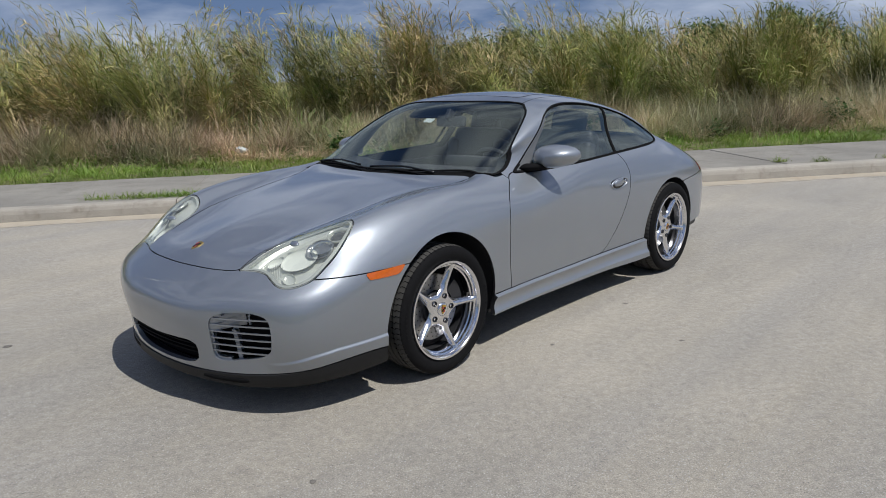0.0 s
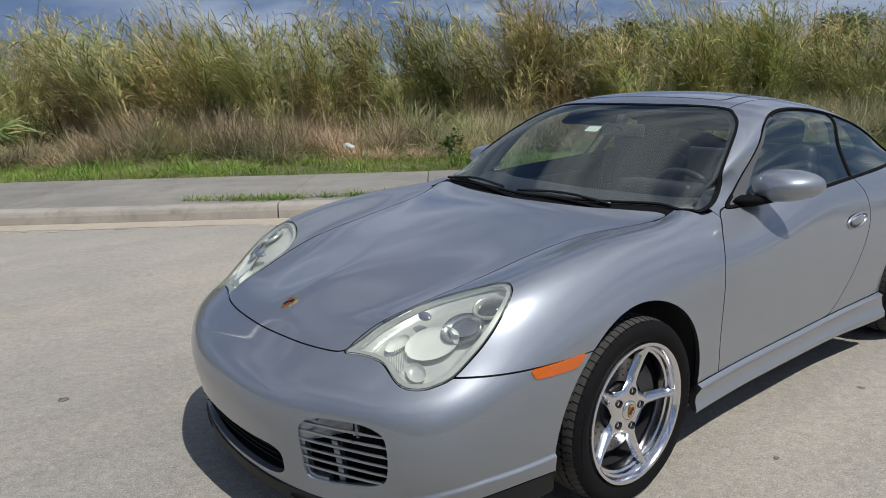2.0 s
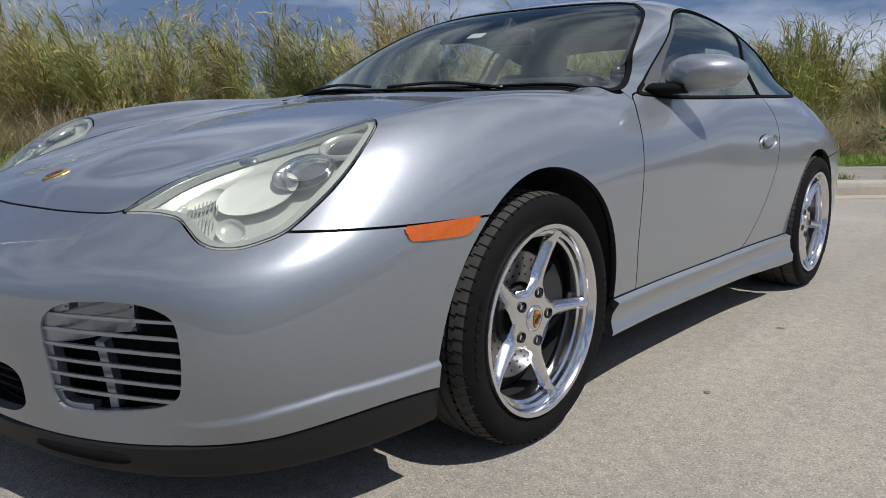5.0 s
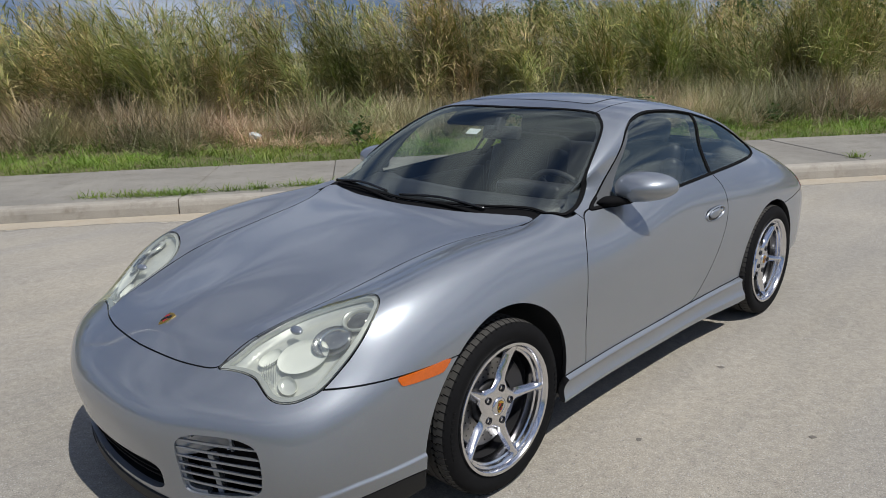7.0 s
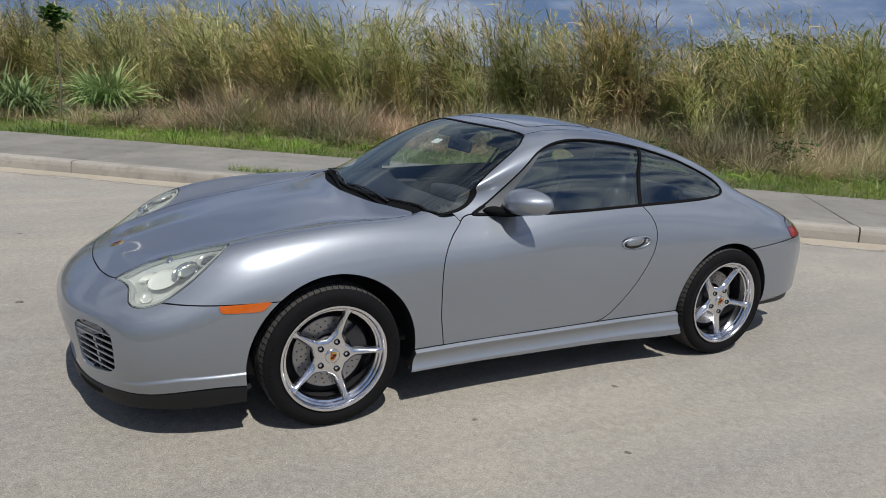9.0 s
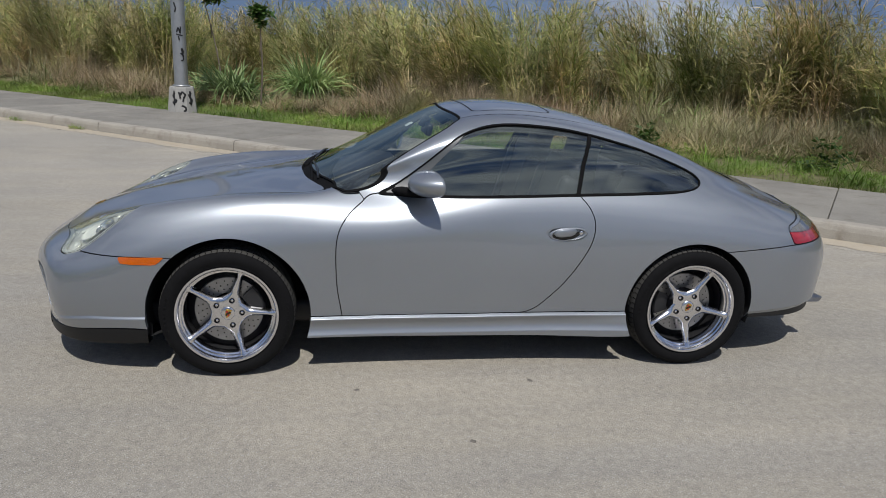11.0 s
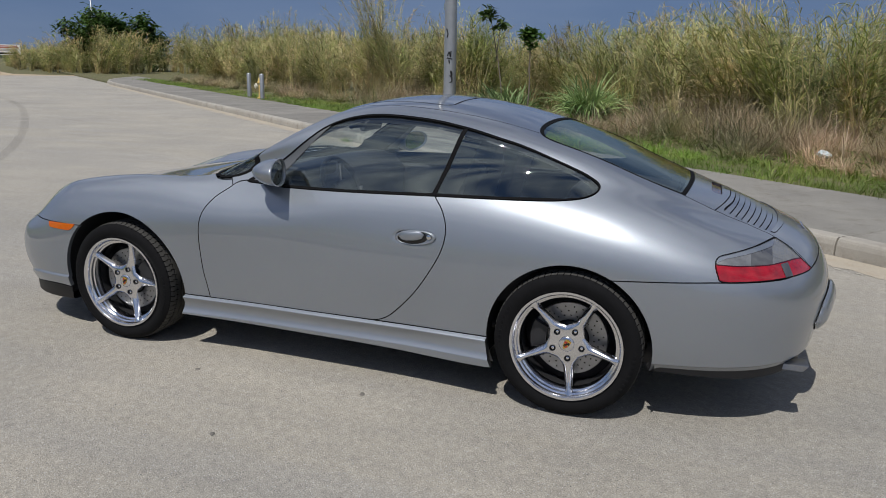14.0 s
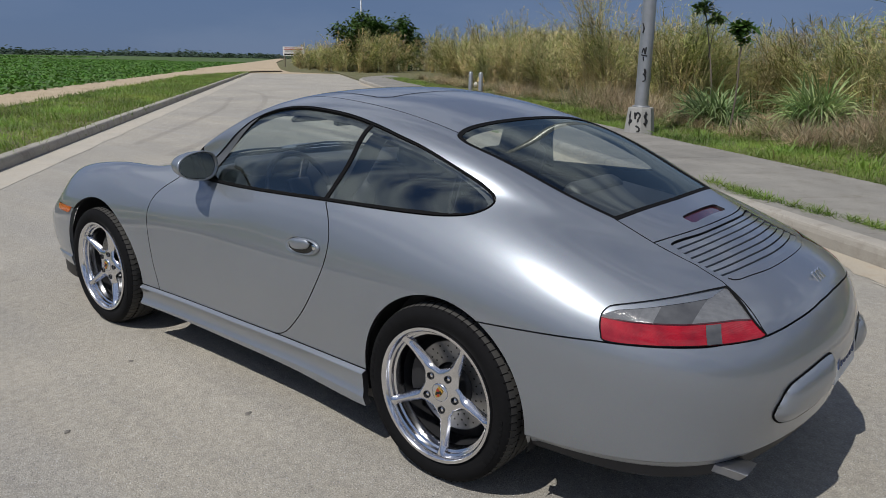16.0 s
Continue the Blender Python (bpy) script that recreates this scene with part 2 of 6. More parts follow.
LINE_F = [(-1.95, 0, .672), (-1.92, .19, .672), (-1.79, .36, .70), (-1.62, .50, .755), (-1.40, .58, .805), (-1.08, .60, .85),
          (-.75, .655, .878), (-.42, .684, .984), (-.05, .694, 1.04), (.35, .70, 1.06), (.75, .685, 1.05), (1.15, .655, 1.0),
          (1.45, .60, .925), (1.68, .50, .855), (1.86, .39, .81), (1.97, .21, .795), (2.0, 0, .79)]
LINE_G = [(-1.88, 0, .70), (-1.85, .13, .70), (-1.70, .25, .73), (-1.50, .34, .775), (-1.27, .38, .815), (-1.0, .40, .85),
          (-.74, .50, .90), (-.38, .60, 1.056), (-.03, .573, 1.214), (.35, .565, 1.235), (.75, .555, 1.19), (1.12, .52, 1.10),
          (1.38, .455, 1.0), (1.58, .37, .93), (1.72, .28, .885), (1.82, .15, .865), (1.85, 0, .86)]
LINE_H = [(-1.80, 0, .725), (-1.76, 0, .737), (-1.62, 0, .765), (-1.42, 0, .80), (-1.20, 0, .835), (-.98, 0, .868),
          (-.80, 0, .905), (-.42, 0, 1.085), (-.05, 0, 1.25), (.35, 0, 1.297), (.75, 0, 1.235), (1.10, 0, 1.125),
          (1.35, 0, 1.035), (1.52, 0, .965), (1.64, 0, .925), (1.72, 0, .90), (1.75, 0, .893)]
NET = np.array([LINE_A, LINE_B, LINE_C, LINE_D, LINE_E, LINE_F, LINE_G, LINE_H], float).transpose(1, 0, 2)
FLIP = np.array([1.0, -1.0, 1.0])


def padded(net):
    """The control net with a row more on every side: mirrored at the middle plane, carried on at the bottom."""
    net = np.concatenate([net[1:2] * FLIP, net, net[-2:-1] * FLIP], 0)
    return np.concatenate([2 * net[:, :1] - net[:, 1:2], net, net[:, -2:-1] * FLIP], 1)


def spline_weights(count, steps, first=0):
    """Cubic B-spline weights for count knots, steps samples from one knot to the next (first: in the first cell)."""
    t = np.linspace(0, count - 1, (count - 1) * steps + 1)
    if first:
        t = np.r_[np.linspace(0, 1, first, endpoint=False), t[steps:]]
    i = np.minimum(t.astype(int), count - 2)
    f = t - i
    w = np.zeros((len(t), count + 2))
    for k, b in enumerate(((1 - f) ** 3, 3 * f**3 - 6 * f**2 + 4, -3 * f**3 + 3 * f**2 + 3 * f + 1, f**3)):
        w[np.arange(len(t)), i + k] += b / 6
    return w


def loft(net, su, sv, first=0, rounds=6):
    """The smooth surface through the lines, su by sv samples to a cell: an array of places."""
    ctrl = net.copy()
    wu, wv = spline_weights(net.shape[0], 1), spline_weights(net.shape[1], 1)
    for _ in range(rounds):
        ctrl += 0.9 * (net - np.einsum("ai,bj,ijk->abk", wu, wv, padded(ctrl)))
        ctrl[0, :, 1] = ctrl[-1, :, 1] = ctrl[:, -1, 1] = 0
    wu, wv = spline_weights(net.shape[0], su), spline_weights(net.shape[1], sv, first)
    return np.einsum("ai,bj,ijk->abk", wu, wv, padded(ctrl))

# ---- mesh tools ----
def tri_mesh(places):
    """Triangles over a grid of places."""
    a, b = places.shape[:2]
    i = np.arange(a * b).reshape(a, b)
    q = np.stack([i[:-1, :-1], i[1:, :-1], i[1:, 1:], i[:-1, 1:]], -1).reshape(-1, 4)
    return places.reshape(-1, 3), np.concatenate([q[:, [0, 1, 2]], q[:, [0, 2, 3]]])


def compact(v, f):
    used, inv = np.unique(f, return_inverse=True)
    return v[used], inv.reshape(-1, 3)


def clip(mesh, field):
    """The part of a mesh where field(places) is above zero, cut cleanly along its zero line."""
    v, f = mesh
    if not len(f):
        return mesh
    val = field(v)
    count = (val > 0)[f].sum(1)
    keep, new_v, new_f, cuts = [f[count == 3]], [], [], {}

    def cut(a, b):
        key = (min(a, b), max(a, b))
        if key not in cuts:
            s = val[a] / (val[a] - val[b])
            cuts[key] = len(v) + len(new_v)
            new_v.append(v[a] + s * (v[b] - v[a]))
        return cuts[key]

    for tri in f[(count > 0) & (count < 3)].tolist():
        ring = []
        for a, b in zip(tri, tri[1:] + tri[:1]):
            if val[a] > 0:
                ring.append(a)
            if (val[a] > 0) != (val[b] > 0):
                ring.append(cut(a, b))
        new_f += [(ring[0], ring[k], ring[k + 1]) for k in range(1, len(ring) - 1)]
    v = np.concatenate([v, np.array(new_v).reshape(-1, 3)])
    f = np.concatenate(keep + [np.array(new_f, int).reshape(-1, 3)])
    return compact(v, f) if len(f) else (v, f)


def normals(v, f):
    n = np.cross(v[f[:, 1]] - v[f[:, 0]], v[f[:, 2]] - v[f[:, 0]])
    out = np.zeros_like(v)
    for k in range(3):
        np.add.at(out, f[:, k], n)
    return out / np.maximum(np.linalg.norm(out, axis=1, keepdims=True), 1e-12)


def rim_edges(f):
    """The edges that bound a mesh, in the turn of their triangles."""
    e = np.concatenate([f[:, [0, 1]], f[:, [1, 2]], f[:, [2, 0]]])
    key = np.sort(e, 1)
    _, first, count = np.unique(key, axis=0, return_index=True, return_counts=True)
    return e[first[count == 1]]


def mirrored(mesh):
    """A half and its mirror image, sewn together on the middle plane."""
    v, f = mesh
    mid = np.abs(v[:, 1]) < 1e-6
    index = np.where(mid, np.arange(len(v)), len(v) + np.cumsum(~mid) - 1)
    return np.concatenate([v, v[~mid] * FLIP]), np.concatenate([f, index[f][:, ::-1]])


def sided(mesh, side):
    """The half on one side: -1 is the driver's side."""
    v, f = mesh
    return (v, f) if side > 0 else (v * FLIP, f[:, ::-1])


def offset(mesh, d):
    v, f = mesh
    return v + normals(v, f) * d, f


def smooth_loop(points, steps=6, closed=True):
    """A round curve through the points."""
    p = np.array(points, float)
    n = len(p)
    out = []
    for i in range(n if closed else n - 1):
        pick = [p[(i + k) % n] if closed else p[min(max(i + k, 0), n - 1)] for k in (-1, 0, 1, 2)]
        for s in np.arange(steps) / steps:
            a, b, c, d = pick
            out.append(0.5 * (2 * b + (c - a) * s + (2 * a - 5 * b + 4 * c - d) * s**2 + (3 * b - a - 3 * c + d) * s**3))
    if not closed:
        out.append(p[-1])
    return np.array(out)


def inside(points, axes, steps=6, smooth=True):
    """A field: how deep a place lies inside an outline, seen along one axis. axes: the two that show."""
    loop = smooth_loop(points, steps) if smooth else np.array(points, float)
    nxt = np.roll(loop, -1, 0)

    def field(v):
        p = v[:, axes]
        best, odd = np.full(len(p), 1e9), np.zeros(len(p), bool)
        for a, b in zip(loop, nxt):
            d = b - a
            s = np.clip(((p - a) @ d) / max(d @ d, 1e-12), 0, 1)
            best = np.minimum(best, ((p - a - s[:, None] * d) ** 2).sum(1))
            if a[1] != b[1]:
                odd ^= ((a[1] > p[:, 1]) != (b[1] > p[:, 1])) & (p[:, 0] < d[0] * (p[:, 1] - a[1]) / (b[1] - a[1]) + a[0])
        return np.where(odd, 1, -1) * np.sqrt(best)

    return field


def out_of(field, gap=0.0):
    return lambda v: -field(v) - gap


def into(field, gap=0.0):
    return lambda v: field(v) - gap


def strip_of(mesh, field, half):
    """The strip of a mesh within half of the field's zero line."""
    return clip(clip(mesh, lambda v: field(v) + half), lambda v: half - field(v))


def cut_all(mesh, *fields):
    for field in fields:
        mesh = clip(mesh, field)
    return mesh


def object_from(name, v, f, material, parent=None, label="", smooth=True, flange=0.0, shade_edge=True):
    """Links triangles or polygons as one mesh object. flange: the depth of an edge turned inwards all round."""
    v, f = np.asarray(v, float), f
    faces = f.tolist() if isinstance(f, np.ndarray) else list(f)
    flat = [False] * len(faces)
    if flange:
        e = rim_edges(f)
        e = e[~((np.abs(v[e[:, 0], 1]) < 1e-6) & (np.abs(v[e[:, 1], 1]) < 1e-6))]
        n = normals(v, f)
        used, inv = np.unique(e, return_inverse=True)
        inv, k = inv.reshape(-1, 2), len(used)
        lip = v[used] - n[used] * 0.0006
        base = len(v)
        v = np.concatenate([v, v[used], lip - n[used] * flange])
        faces += [(base + b, base + a, base + k + a, base + k + b) for a, b in inv.tolist()]
        flat += [True] * len(inv)
    me = bpy.data.meshes.new(name)
    me.from_pydata(v.tolist(), [], faces)
    me.materials.append(material)
    # the turned-in edge of body paint is coloured dark as the gaps' shade
    if material is PAINT and flange and shade_edge:
        me.materials.append(CAST_AND_SHADE)
        me.polygons.foreach_set("material_index", [int(x) for x in flat])
    me.polygons.foreach_set("use_smooth", [smooth and not x for x in flat])
    ob = new(name, me)
    if parent:
        ob.parent = parent
    return tagged(ob, label)


def part(name, bm, material, parent, label="", smooth=True):
    me = bpy.data.meshes.new(name)
    bm.to_mesh(me)
    bm.free()
    me.materials.append(material)
    me.polygons.foreach_set("use_smooth", [smooth] * len(me.polygons))
    ob = new(name, me)
    ob.parent = parent
    return tagged(ob, label)


def auto_smooth(ob, degrees=35):
    """Sharp edges where faces meet at more than the angle."""
    bm = bmesh.new()
    bm.from_mesh(ob.data)
    for e in bm.edges:
        e.smooth = len(e.link_faces) == 2 and e.calc_face_angle(0) < radians(degrees)
    bm.to_mesh(ob.data)
    bm.free()
    return ob


def box_bm(size, at=(0, 0, 0), turn=(0, 0, 0), bevel=0.0, segments=2):
    bm = bmesh.new()
    bmesh.ops.create_cube(bm, size=1)
    bmesh.ops.transform(bm, matrix=Matrix.Diagonal((*size, 1)), verts=bm.verts)
    if bevel:
        bmesh.ops.bevel(bm, geom=bm.edges[:], offset=bevel, segments=segments, affect="EDGES", profile=0.6)
    bmesh.ops.transform(bm, matrix=pose(*at, *turn), verts=bm.verts)
    return bm


def lathe(profile, segments=64, axis="y"):
    """Triangles and quads of a profile of (radius, depth) turned round the axis."""
    p = np.array(profile, float)
    ang = np.linspace(0, 2 * math.pi, segments, endpoint=False)
    v = np.stack([np.outer(p[:, 0], np.cos(ang)), np.outer(p[:, 1], np.ones(segments)), np.outer(p[:, 0], np.sin(ang))], -1)
    n, m = v.shape[:2]
    faces = [(i * m + j, i * m + (j + 1) % m, (i + 1) * m + (j + 1) % m, (i + 1) * m + j) for i in range(n - 1) for j in range(m)]
    v = v.reshape(-1, 3)
    if axis == "z":
        v = v[:, [0, 2, 1]] * FLIP
    return v, faces


def tube(points, radius, sides=8, smooth_steps=4):
    """A round bar along the points: places and quads."""
    p = smooth_loop(points, smooth_steps, closed=False) if len(points) > 2 else np.array(points, float)
    r = np.broadcast_to(np.asarray(radius, float), len(p)) if np.ndim(radius) == 0 else np.interp(np.linspace(0, 1, len(p)), np.linspace(0, 1, len(radius)), radius)
    t = np.gradient(p, axis=0)
    t /= np.linalg.norm(t, axis=1, keepdims=True)
    up = np.where(np.abs(t[:, 2:]) > 0.9, [[1.0, 0, 0]], [[0, 0, 1.0]])
    a = np.cross(t, up)
    a /= np.linalg.norm(a, axis=1, keepdims=True)
    b = np.cross(t, a)
    ang = np.linspace(0, 2 * math.pi, sides, endpoint=False)
    v = p[:, None] + r[:, None, None] * (a[:, None] * np.cos(ang)[None, :, None] + b[:, None] * np.sin(ang)[None, :, None])
    n = len(p)
    faces = [(i * sides + j, (i + 1) * sides + j, (i + 1) * sides + (j + 1) % sides, i * sides + (j + 1) % sides) for i in range(n - 1) for j in range(sides)]
    faces += [tuple(range(sides)), tuple(reversed(range((n - 1) * sides, n * sides)))]
    return v.reshape(-1, 3), faces


XZ, XH = [0, 2], [0, 1]

# ---- the car ----
car = tagged(new("sports_car"), "silver two-door rear-engined coupe parked askew on the road", "car")

SU, SV = 22, 18
BODY = tri_mesh(loft(NET, SU, SV, 44))
if (normals(*BODY)[:, 1] * BODY[0][:, 1]).sum() < 0:
    BODY = (BODY[0], BODY[1][:, ::-1])

# outlines seen from the side (x, z) and from above (x, h)
DOOR_GLASS_AREA = inside([(-.46, .885), (-.35, .877), (-.236, .872), (.149, .880), (.541, .892), (.80, .898), (1.006, .904), (1.114, .911), (1.196, .924),
                          (1.240, .946), (1.243, .972), (1.205, 1.0), (1.121, 1.038), (.926, 1.110), (.788, 1.148), (.636, 1.184), (.454, 1.213),
                          (.230, 1.226), (.076, 1.211), (-.047, 1.168), (-.148, 1.097), (-.255, 1.012), (-.361, .938)], XZ)
DOOR_AREA = inside([(-.634, .2965), (-.637, .315), (-.644, .36), (-.659, .454), (-.665, .627), (-.650, .724), (-.606, .795), (-.545, .846), (-.48, .885), (-.30, .889), (.1, .892), (.541, .899), (.552, .890),
                    (.597, .836), (.622, .760), (.606, .666), (.545, .553), (.469, .447), (.377, .352), (.330, .318), (.281, .300), (.2, .297), (-.2, .295), (-.5, .295), (-.61, .295), (-.63, .2952)], XZ)
WINDSCREEN_AREA = inside([(-.80, -.2), (-.805, 0), (-.785, .2), (-.74, .4), (-.68, .58), (-.668, .672), (-.640, .712), (-.600, .724), (-.495, .710), (-.358, .668), (-.206, .617), (-.115, .575), (-.06, .525),
                          (-.022, .47), (-.035, .3), (-.048, .15), (-.052, 0), (-.048, -.2)], XH)
REAR_GLASS_AREA = inside([(.905, -.2), (.903, 0), (.908, .25), (.920, .40), (.945, .49), (.985, .523), (1.06, .530), (1.235, .508), (1.406, .478), (1.56, .440),
                          (1.585, .42), (1.602, .25), (1.612, 0), (1.605, -.2)], XH)
HOOD_FLAT = inside([(-2.045, -.2), (-2.056, 0), (-2.044, .2), (-2.02, .33), (-1.992, .402), (-1.95, .408), (-1.86, .414), (-1.73, .447), (-1.594, .482), (-1.457, .497),
                    (-1.276, .504), (-1.065, .528), (-.93, .572), (-.83, .62), (-.745, .655), (-.72, .62), (-.76, .5), (-.815, .3), (-.845, 0), (-.83, -.2)], XH)
LAMP_FLAT = inside([(-1.990, .408), (-1.93, .420), (-1.86, .424), (-1.73, .456), (-1.66, .50), (-1.61, .556), (-1.578, .618), (-1.572, .670), (-1.592, .714), (-1.635, .738), (-1.69, .751),
                    (-1.74, .753), (-1.79, .748), (-1.85, .739), (-1.89, .722), (-1.925, .70), (-1.953, .665), (-1.962, .63), (-1.958, .59), (-1.953, .55), (-1.962, .50), (-1.978, .45)], XH)
TAIL_AREA = inside([(1.728, .712), (1.735, .736), (1.766, .746), (1.88, .762), (1.95, .768), (1.972, .764), (2.03, .730), (2.085, .685), (2.106, .662), (2.07, .656), (1.98, .653),
                    (1.87, .651), (1.762, .651), (1.742, .670)], XZ)
HOOD_AREA = lambda v: np.where(v[:, 2] > .56, HOOD_FLAT(v), -1)
LAMP_AREA = lambda v: np.where(v[:, 2] > .54, LAMP_FLAT(v), -1)
FRONT_ARCH = lambda v: 0.383 - np.hypot(v[:, 0] + 1.167, v[:, 2] - 0.310)
REAR_ARCH = lambda v: 0.352 - np.hypot(v[:, 0] - 1.175, v[:, 2] - 0.315)
SILL_TOP = lambda v: 0.296 + 0.006 * np.clip(v[:, 0], 0, 1) - v[:, 2]


def tail_line(v):
    """Height of the seam between rear bumper and what lies above it."""
    side = np.interp(v[:, 0], [1.3, 1.73, 2.0, 2.09], [.620, .648, .652, .662])
    back = np.interp(v[:, 1], [0, .15, .35, .50], [.700, .696, .680, .662])
    return np.where(v[:, 1] > .5, side, back)


FENDER_SIDE = lambda v: np.minimum(v[:, 0] + 1.853, np.where(v[:, 0] < -1.2, v[:, 2] - .602, 1))
BUMPER_BACK = lambda v: v[:, 2] - tail_line(v)
LID_AREA = inside([(1.57, -.436), (1.571, .437), (1.713, .429), (1.848, .412), (1.94, .425), (2.0, .452), (2.05, .477), (2.09, .495), (2.3, .50), (2.3, -.5)], XH, smooth=False)
LID_SEAM = lambda v: v[:, 0] - (1.782 - .38 * v[:, 1] ** 2)
GRILLE_AREA = inside([(1.79, -.2), (1.803, 0), (1.79, .2), (1.752, .368), (1.775, .386), (1.862, .394), (1.94, .392), (1.968, .372), (1.985, .31), (2.012, .18), (2.02, 0), (2.012, -.18)], XH)
FOG_AREA = inside([(.386, .33), (.398, .42), (.420, .455), (.458, .474), (.51, .482), (.585, .484), (.635, .474), (.662, .452), (.668, .40), (.660, .345), (.645, .31),
                   (.605, .286), (.54, .27), (.462, .258), (.405, .256), (.384, .276)], [1, 2])
INTAKE_AREA = inside([(-.2, .322), (0, .322), (.17, .328), (.258, .328), (.295, .31), (.295, .27), (.277, .235), (.20, .212), (0, .206), (-.18, .212)], [1, 2])
FRONT_ONLY = lambda v: -1.7 - v[:, 0]
REAR_ONLY = lambda v: v[:, 0] - 1.4
ROOF_EDGE = lambda v: .492 - .012 * np.abs(v[:, 0] - .45) / .45 - v[:, 1]
ROOF_ENDS = lambda v: np.minimum(v[:, 0] + .5, 1.3 - v[:, 0])
A_POST = lambda v: v[:, 0] + .60 - .75 * (v[:, 1] - .66)
COWL_BACK = lambda v: -.36 - v[:, 0]
GAP = 0.0024

# front half
front = clip(BODY, lambda v: .2 - v[:, 0])
rear = clip(BODY, lambda v: v[:, 0] - .0)
hood_mesh = mirrored(cut_all(front, into(HOOD_AREA, GAP), lambda v: v[:, 2] - .58))
hood = object_from("hood", *hood_mesh, PAINT, car, flange=.014)
nose = cut_all(front, lambda v: -1.2 - v[:, 0], out_of(HOOD_AREA, GAP), out_of(LAMP_AREA, GAP), out_of(FENDER_SIDE, GAP), out_of(FRONT_ARCH, 0))
fog_hole = lambda v: np.maximum(np.where(v[:, 0] < -1.9, FOG_AREA(v), -1), np.where(v[:, 0] < -2.0, INTAKE_AREA(v), -1))
nose = clip(nose, out_of(fog_hole, 0))


def step(x):
    x = np.clip(x, 0, 1)
    return x * x * (3 - 2 * x)


def creased(mesh):
    """The front bumper's long crease: a ledge that rises from the lip to the wheel, the skirt below it proud."""
    v, f = mesh
    z0 = np.interp(v[:, 0], [-2.0, -1.95, -1.9, -1.8, -1.55], [.258, .270, .284, .298, .303])
    push = .010 * step((z0 - v[:, 2]) / .012 + .5) * np.clip((v[:, 1] - .62) / .12, 0, 1)
    return v + normals(v, f) * push[:, None], f


def tucked(mesh):
    """The rear bumper's lower edge: a soft crease, then the skirt turns under."""
    v, f = mesh
    z0 = np.interp(v[:, 0], [1.5, 2.1], [.285, .310])
    pull = .014 * step((z0 - v[:, 2]) / .014) + .026 * np.clip((z0 - .008 - v[:, 2]) / .045, 0, 1) ** 1.5
    return v - normals(v, f) * (pull * np.clip((v[:, 0] - 1.46) / .1, 0, 1))[:, None], f


front_bumper = object_from("front_bumper", *mirrored(creased(nose)), PAINT, car, flange=.02, shade_edge=False)
fender = cut_all(front, lambda v: -.45 - v[:, 0], into(FENDER_SIDE, GAP), out_of(HOOD_AREA, GAP), out_of(LAMP_AREA, GAP), out_of(DOOR_AREA, GAP), out_of(FRONT_ARCH, 0),
                 out_of(SILL_TOP, GAP), out_of(WINDSCREEN_AREA, .012), out_of(A_POST, GAP), lambda v: v[:, 1] - .40,
                 lambda v: np.maximum(-.80 - v[:, 0], np.maximum(v[:, 1] - .655, v[:, 2] - 9)))
cowl = cut_all(front, lambda v: v[:, 0] + .95, COWL_BACK, out_of(HOOD_AREA, .002), out_of(WINDSCREEN_AREA, -.004), lambda v: .6565 - v[:, 1])
glass_front = mirrored(cut_all(front, into(WINDSCREEN_AREA, .004), lambda v: v[:, 0] + .95))
frit_front = mirrored(cut_all(front, into(WINDSCREEN_AREA, .001), lambda v: .011 - WINDSCREEN_AREA(v), lambda v: v[:, 0] + .95))
windscreen = object_from("windscreen", *offset(glass_front, -.004), GLASS, car)
object_from("windscreen_seal", *offset(frit_front, -.0015), BLACK_TRIM, windscreen, flange=.006)
object_from("cowl", *mirrored(offset(cowl, -.012)), BLACK_TRIM, car, flange=.01)

# roof, quarters and tail
shell = clip(BODY, lambda v: v[:, 0] + .66)
shell = cut_all(shell, into(A_POST, GAP), out_of(WINDSCREEN_AREA, .001), out_of(REAR_GLASS_AREA, .001), out_of(DOOR_GLASS_AREA, .001), out_of(DOOR_AREA, GAP), out_of(REAR_ARCH),
                out_of(TAIL_AREA, .0012), lambda v: np.where(v[:, 0] > 1.3, BUMPER_BACK(v) - GAP, 1), out_of(lambda v: np.where(v[:, 0] > 1.3, LID_AREA(v), -1), GAP),
                lambda v: np.where(v[:, 0] < 1.175, -SILL_TOP(v) - GAP, 1), lambda v: np.maximum(v[:, 0] + .4, v[:, 2] - .8))
roof = cut_all(shell, into(ROOF_EDGE, GAP), ROOF_ENDS, lambda v: v[:, 2] - 1.1)
quarter = clip(shell, lambda v: np.where((v[:, 0] > -.5) & (v[:, 0] < 1.3) & (v[:, 2] > 1.1), -ROOF_EDGE(v) - GAP, 1))
object_from("roof", *mirrored(roof), PAINT, car, flange=.008)
SUNROOF = inside([(.055, -.38), (.055, .38), (.09, .40), (.45, .40), (.485, .37), (.485, -.37), (.45, -.40), (.09, -.40)], XH, smooth=False)
rim_roof = clip(strip_of(roof, SUNROOF, .0034), lambda v: v[:, 2] - 1.2)
object_from("sunroof_seal", *mirrored(offset(rim_roof, .0012)), BLACK_TRIM, car)
glass_rear = mirrored(cut_all(rear, into(REAR_GLASS_AREA, .004)))
frit_rear = mirrored(cut_all(rear, into(REAR_GLASS_AREA, .001), lambda v: .018 - REAR_GLASS_AREA(v)))
rear_window = object_from("rear_window", *offset(glass_rear, -.004), GLASS, car)
object_from("rear_window_seal", *offset(frit_rear, -.0015), BLACK_TRIM, rear_window, flange=.006)
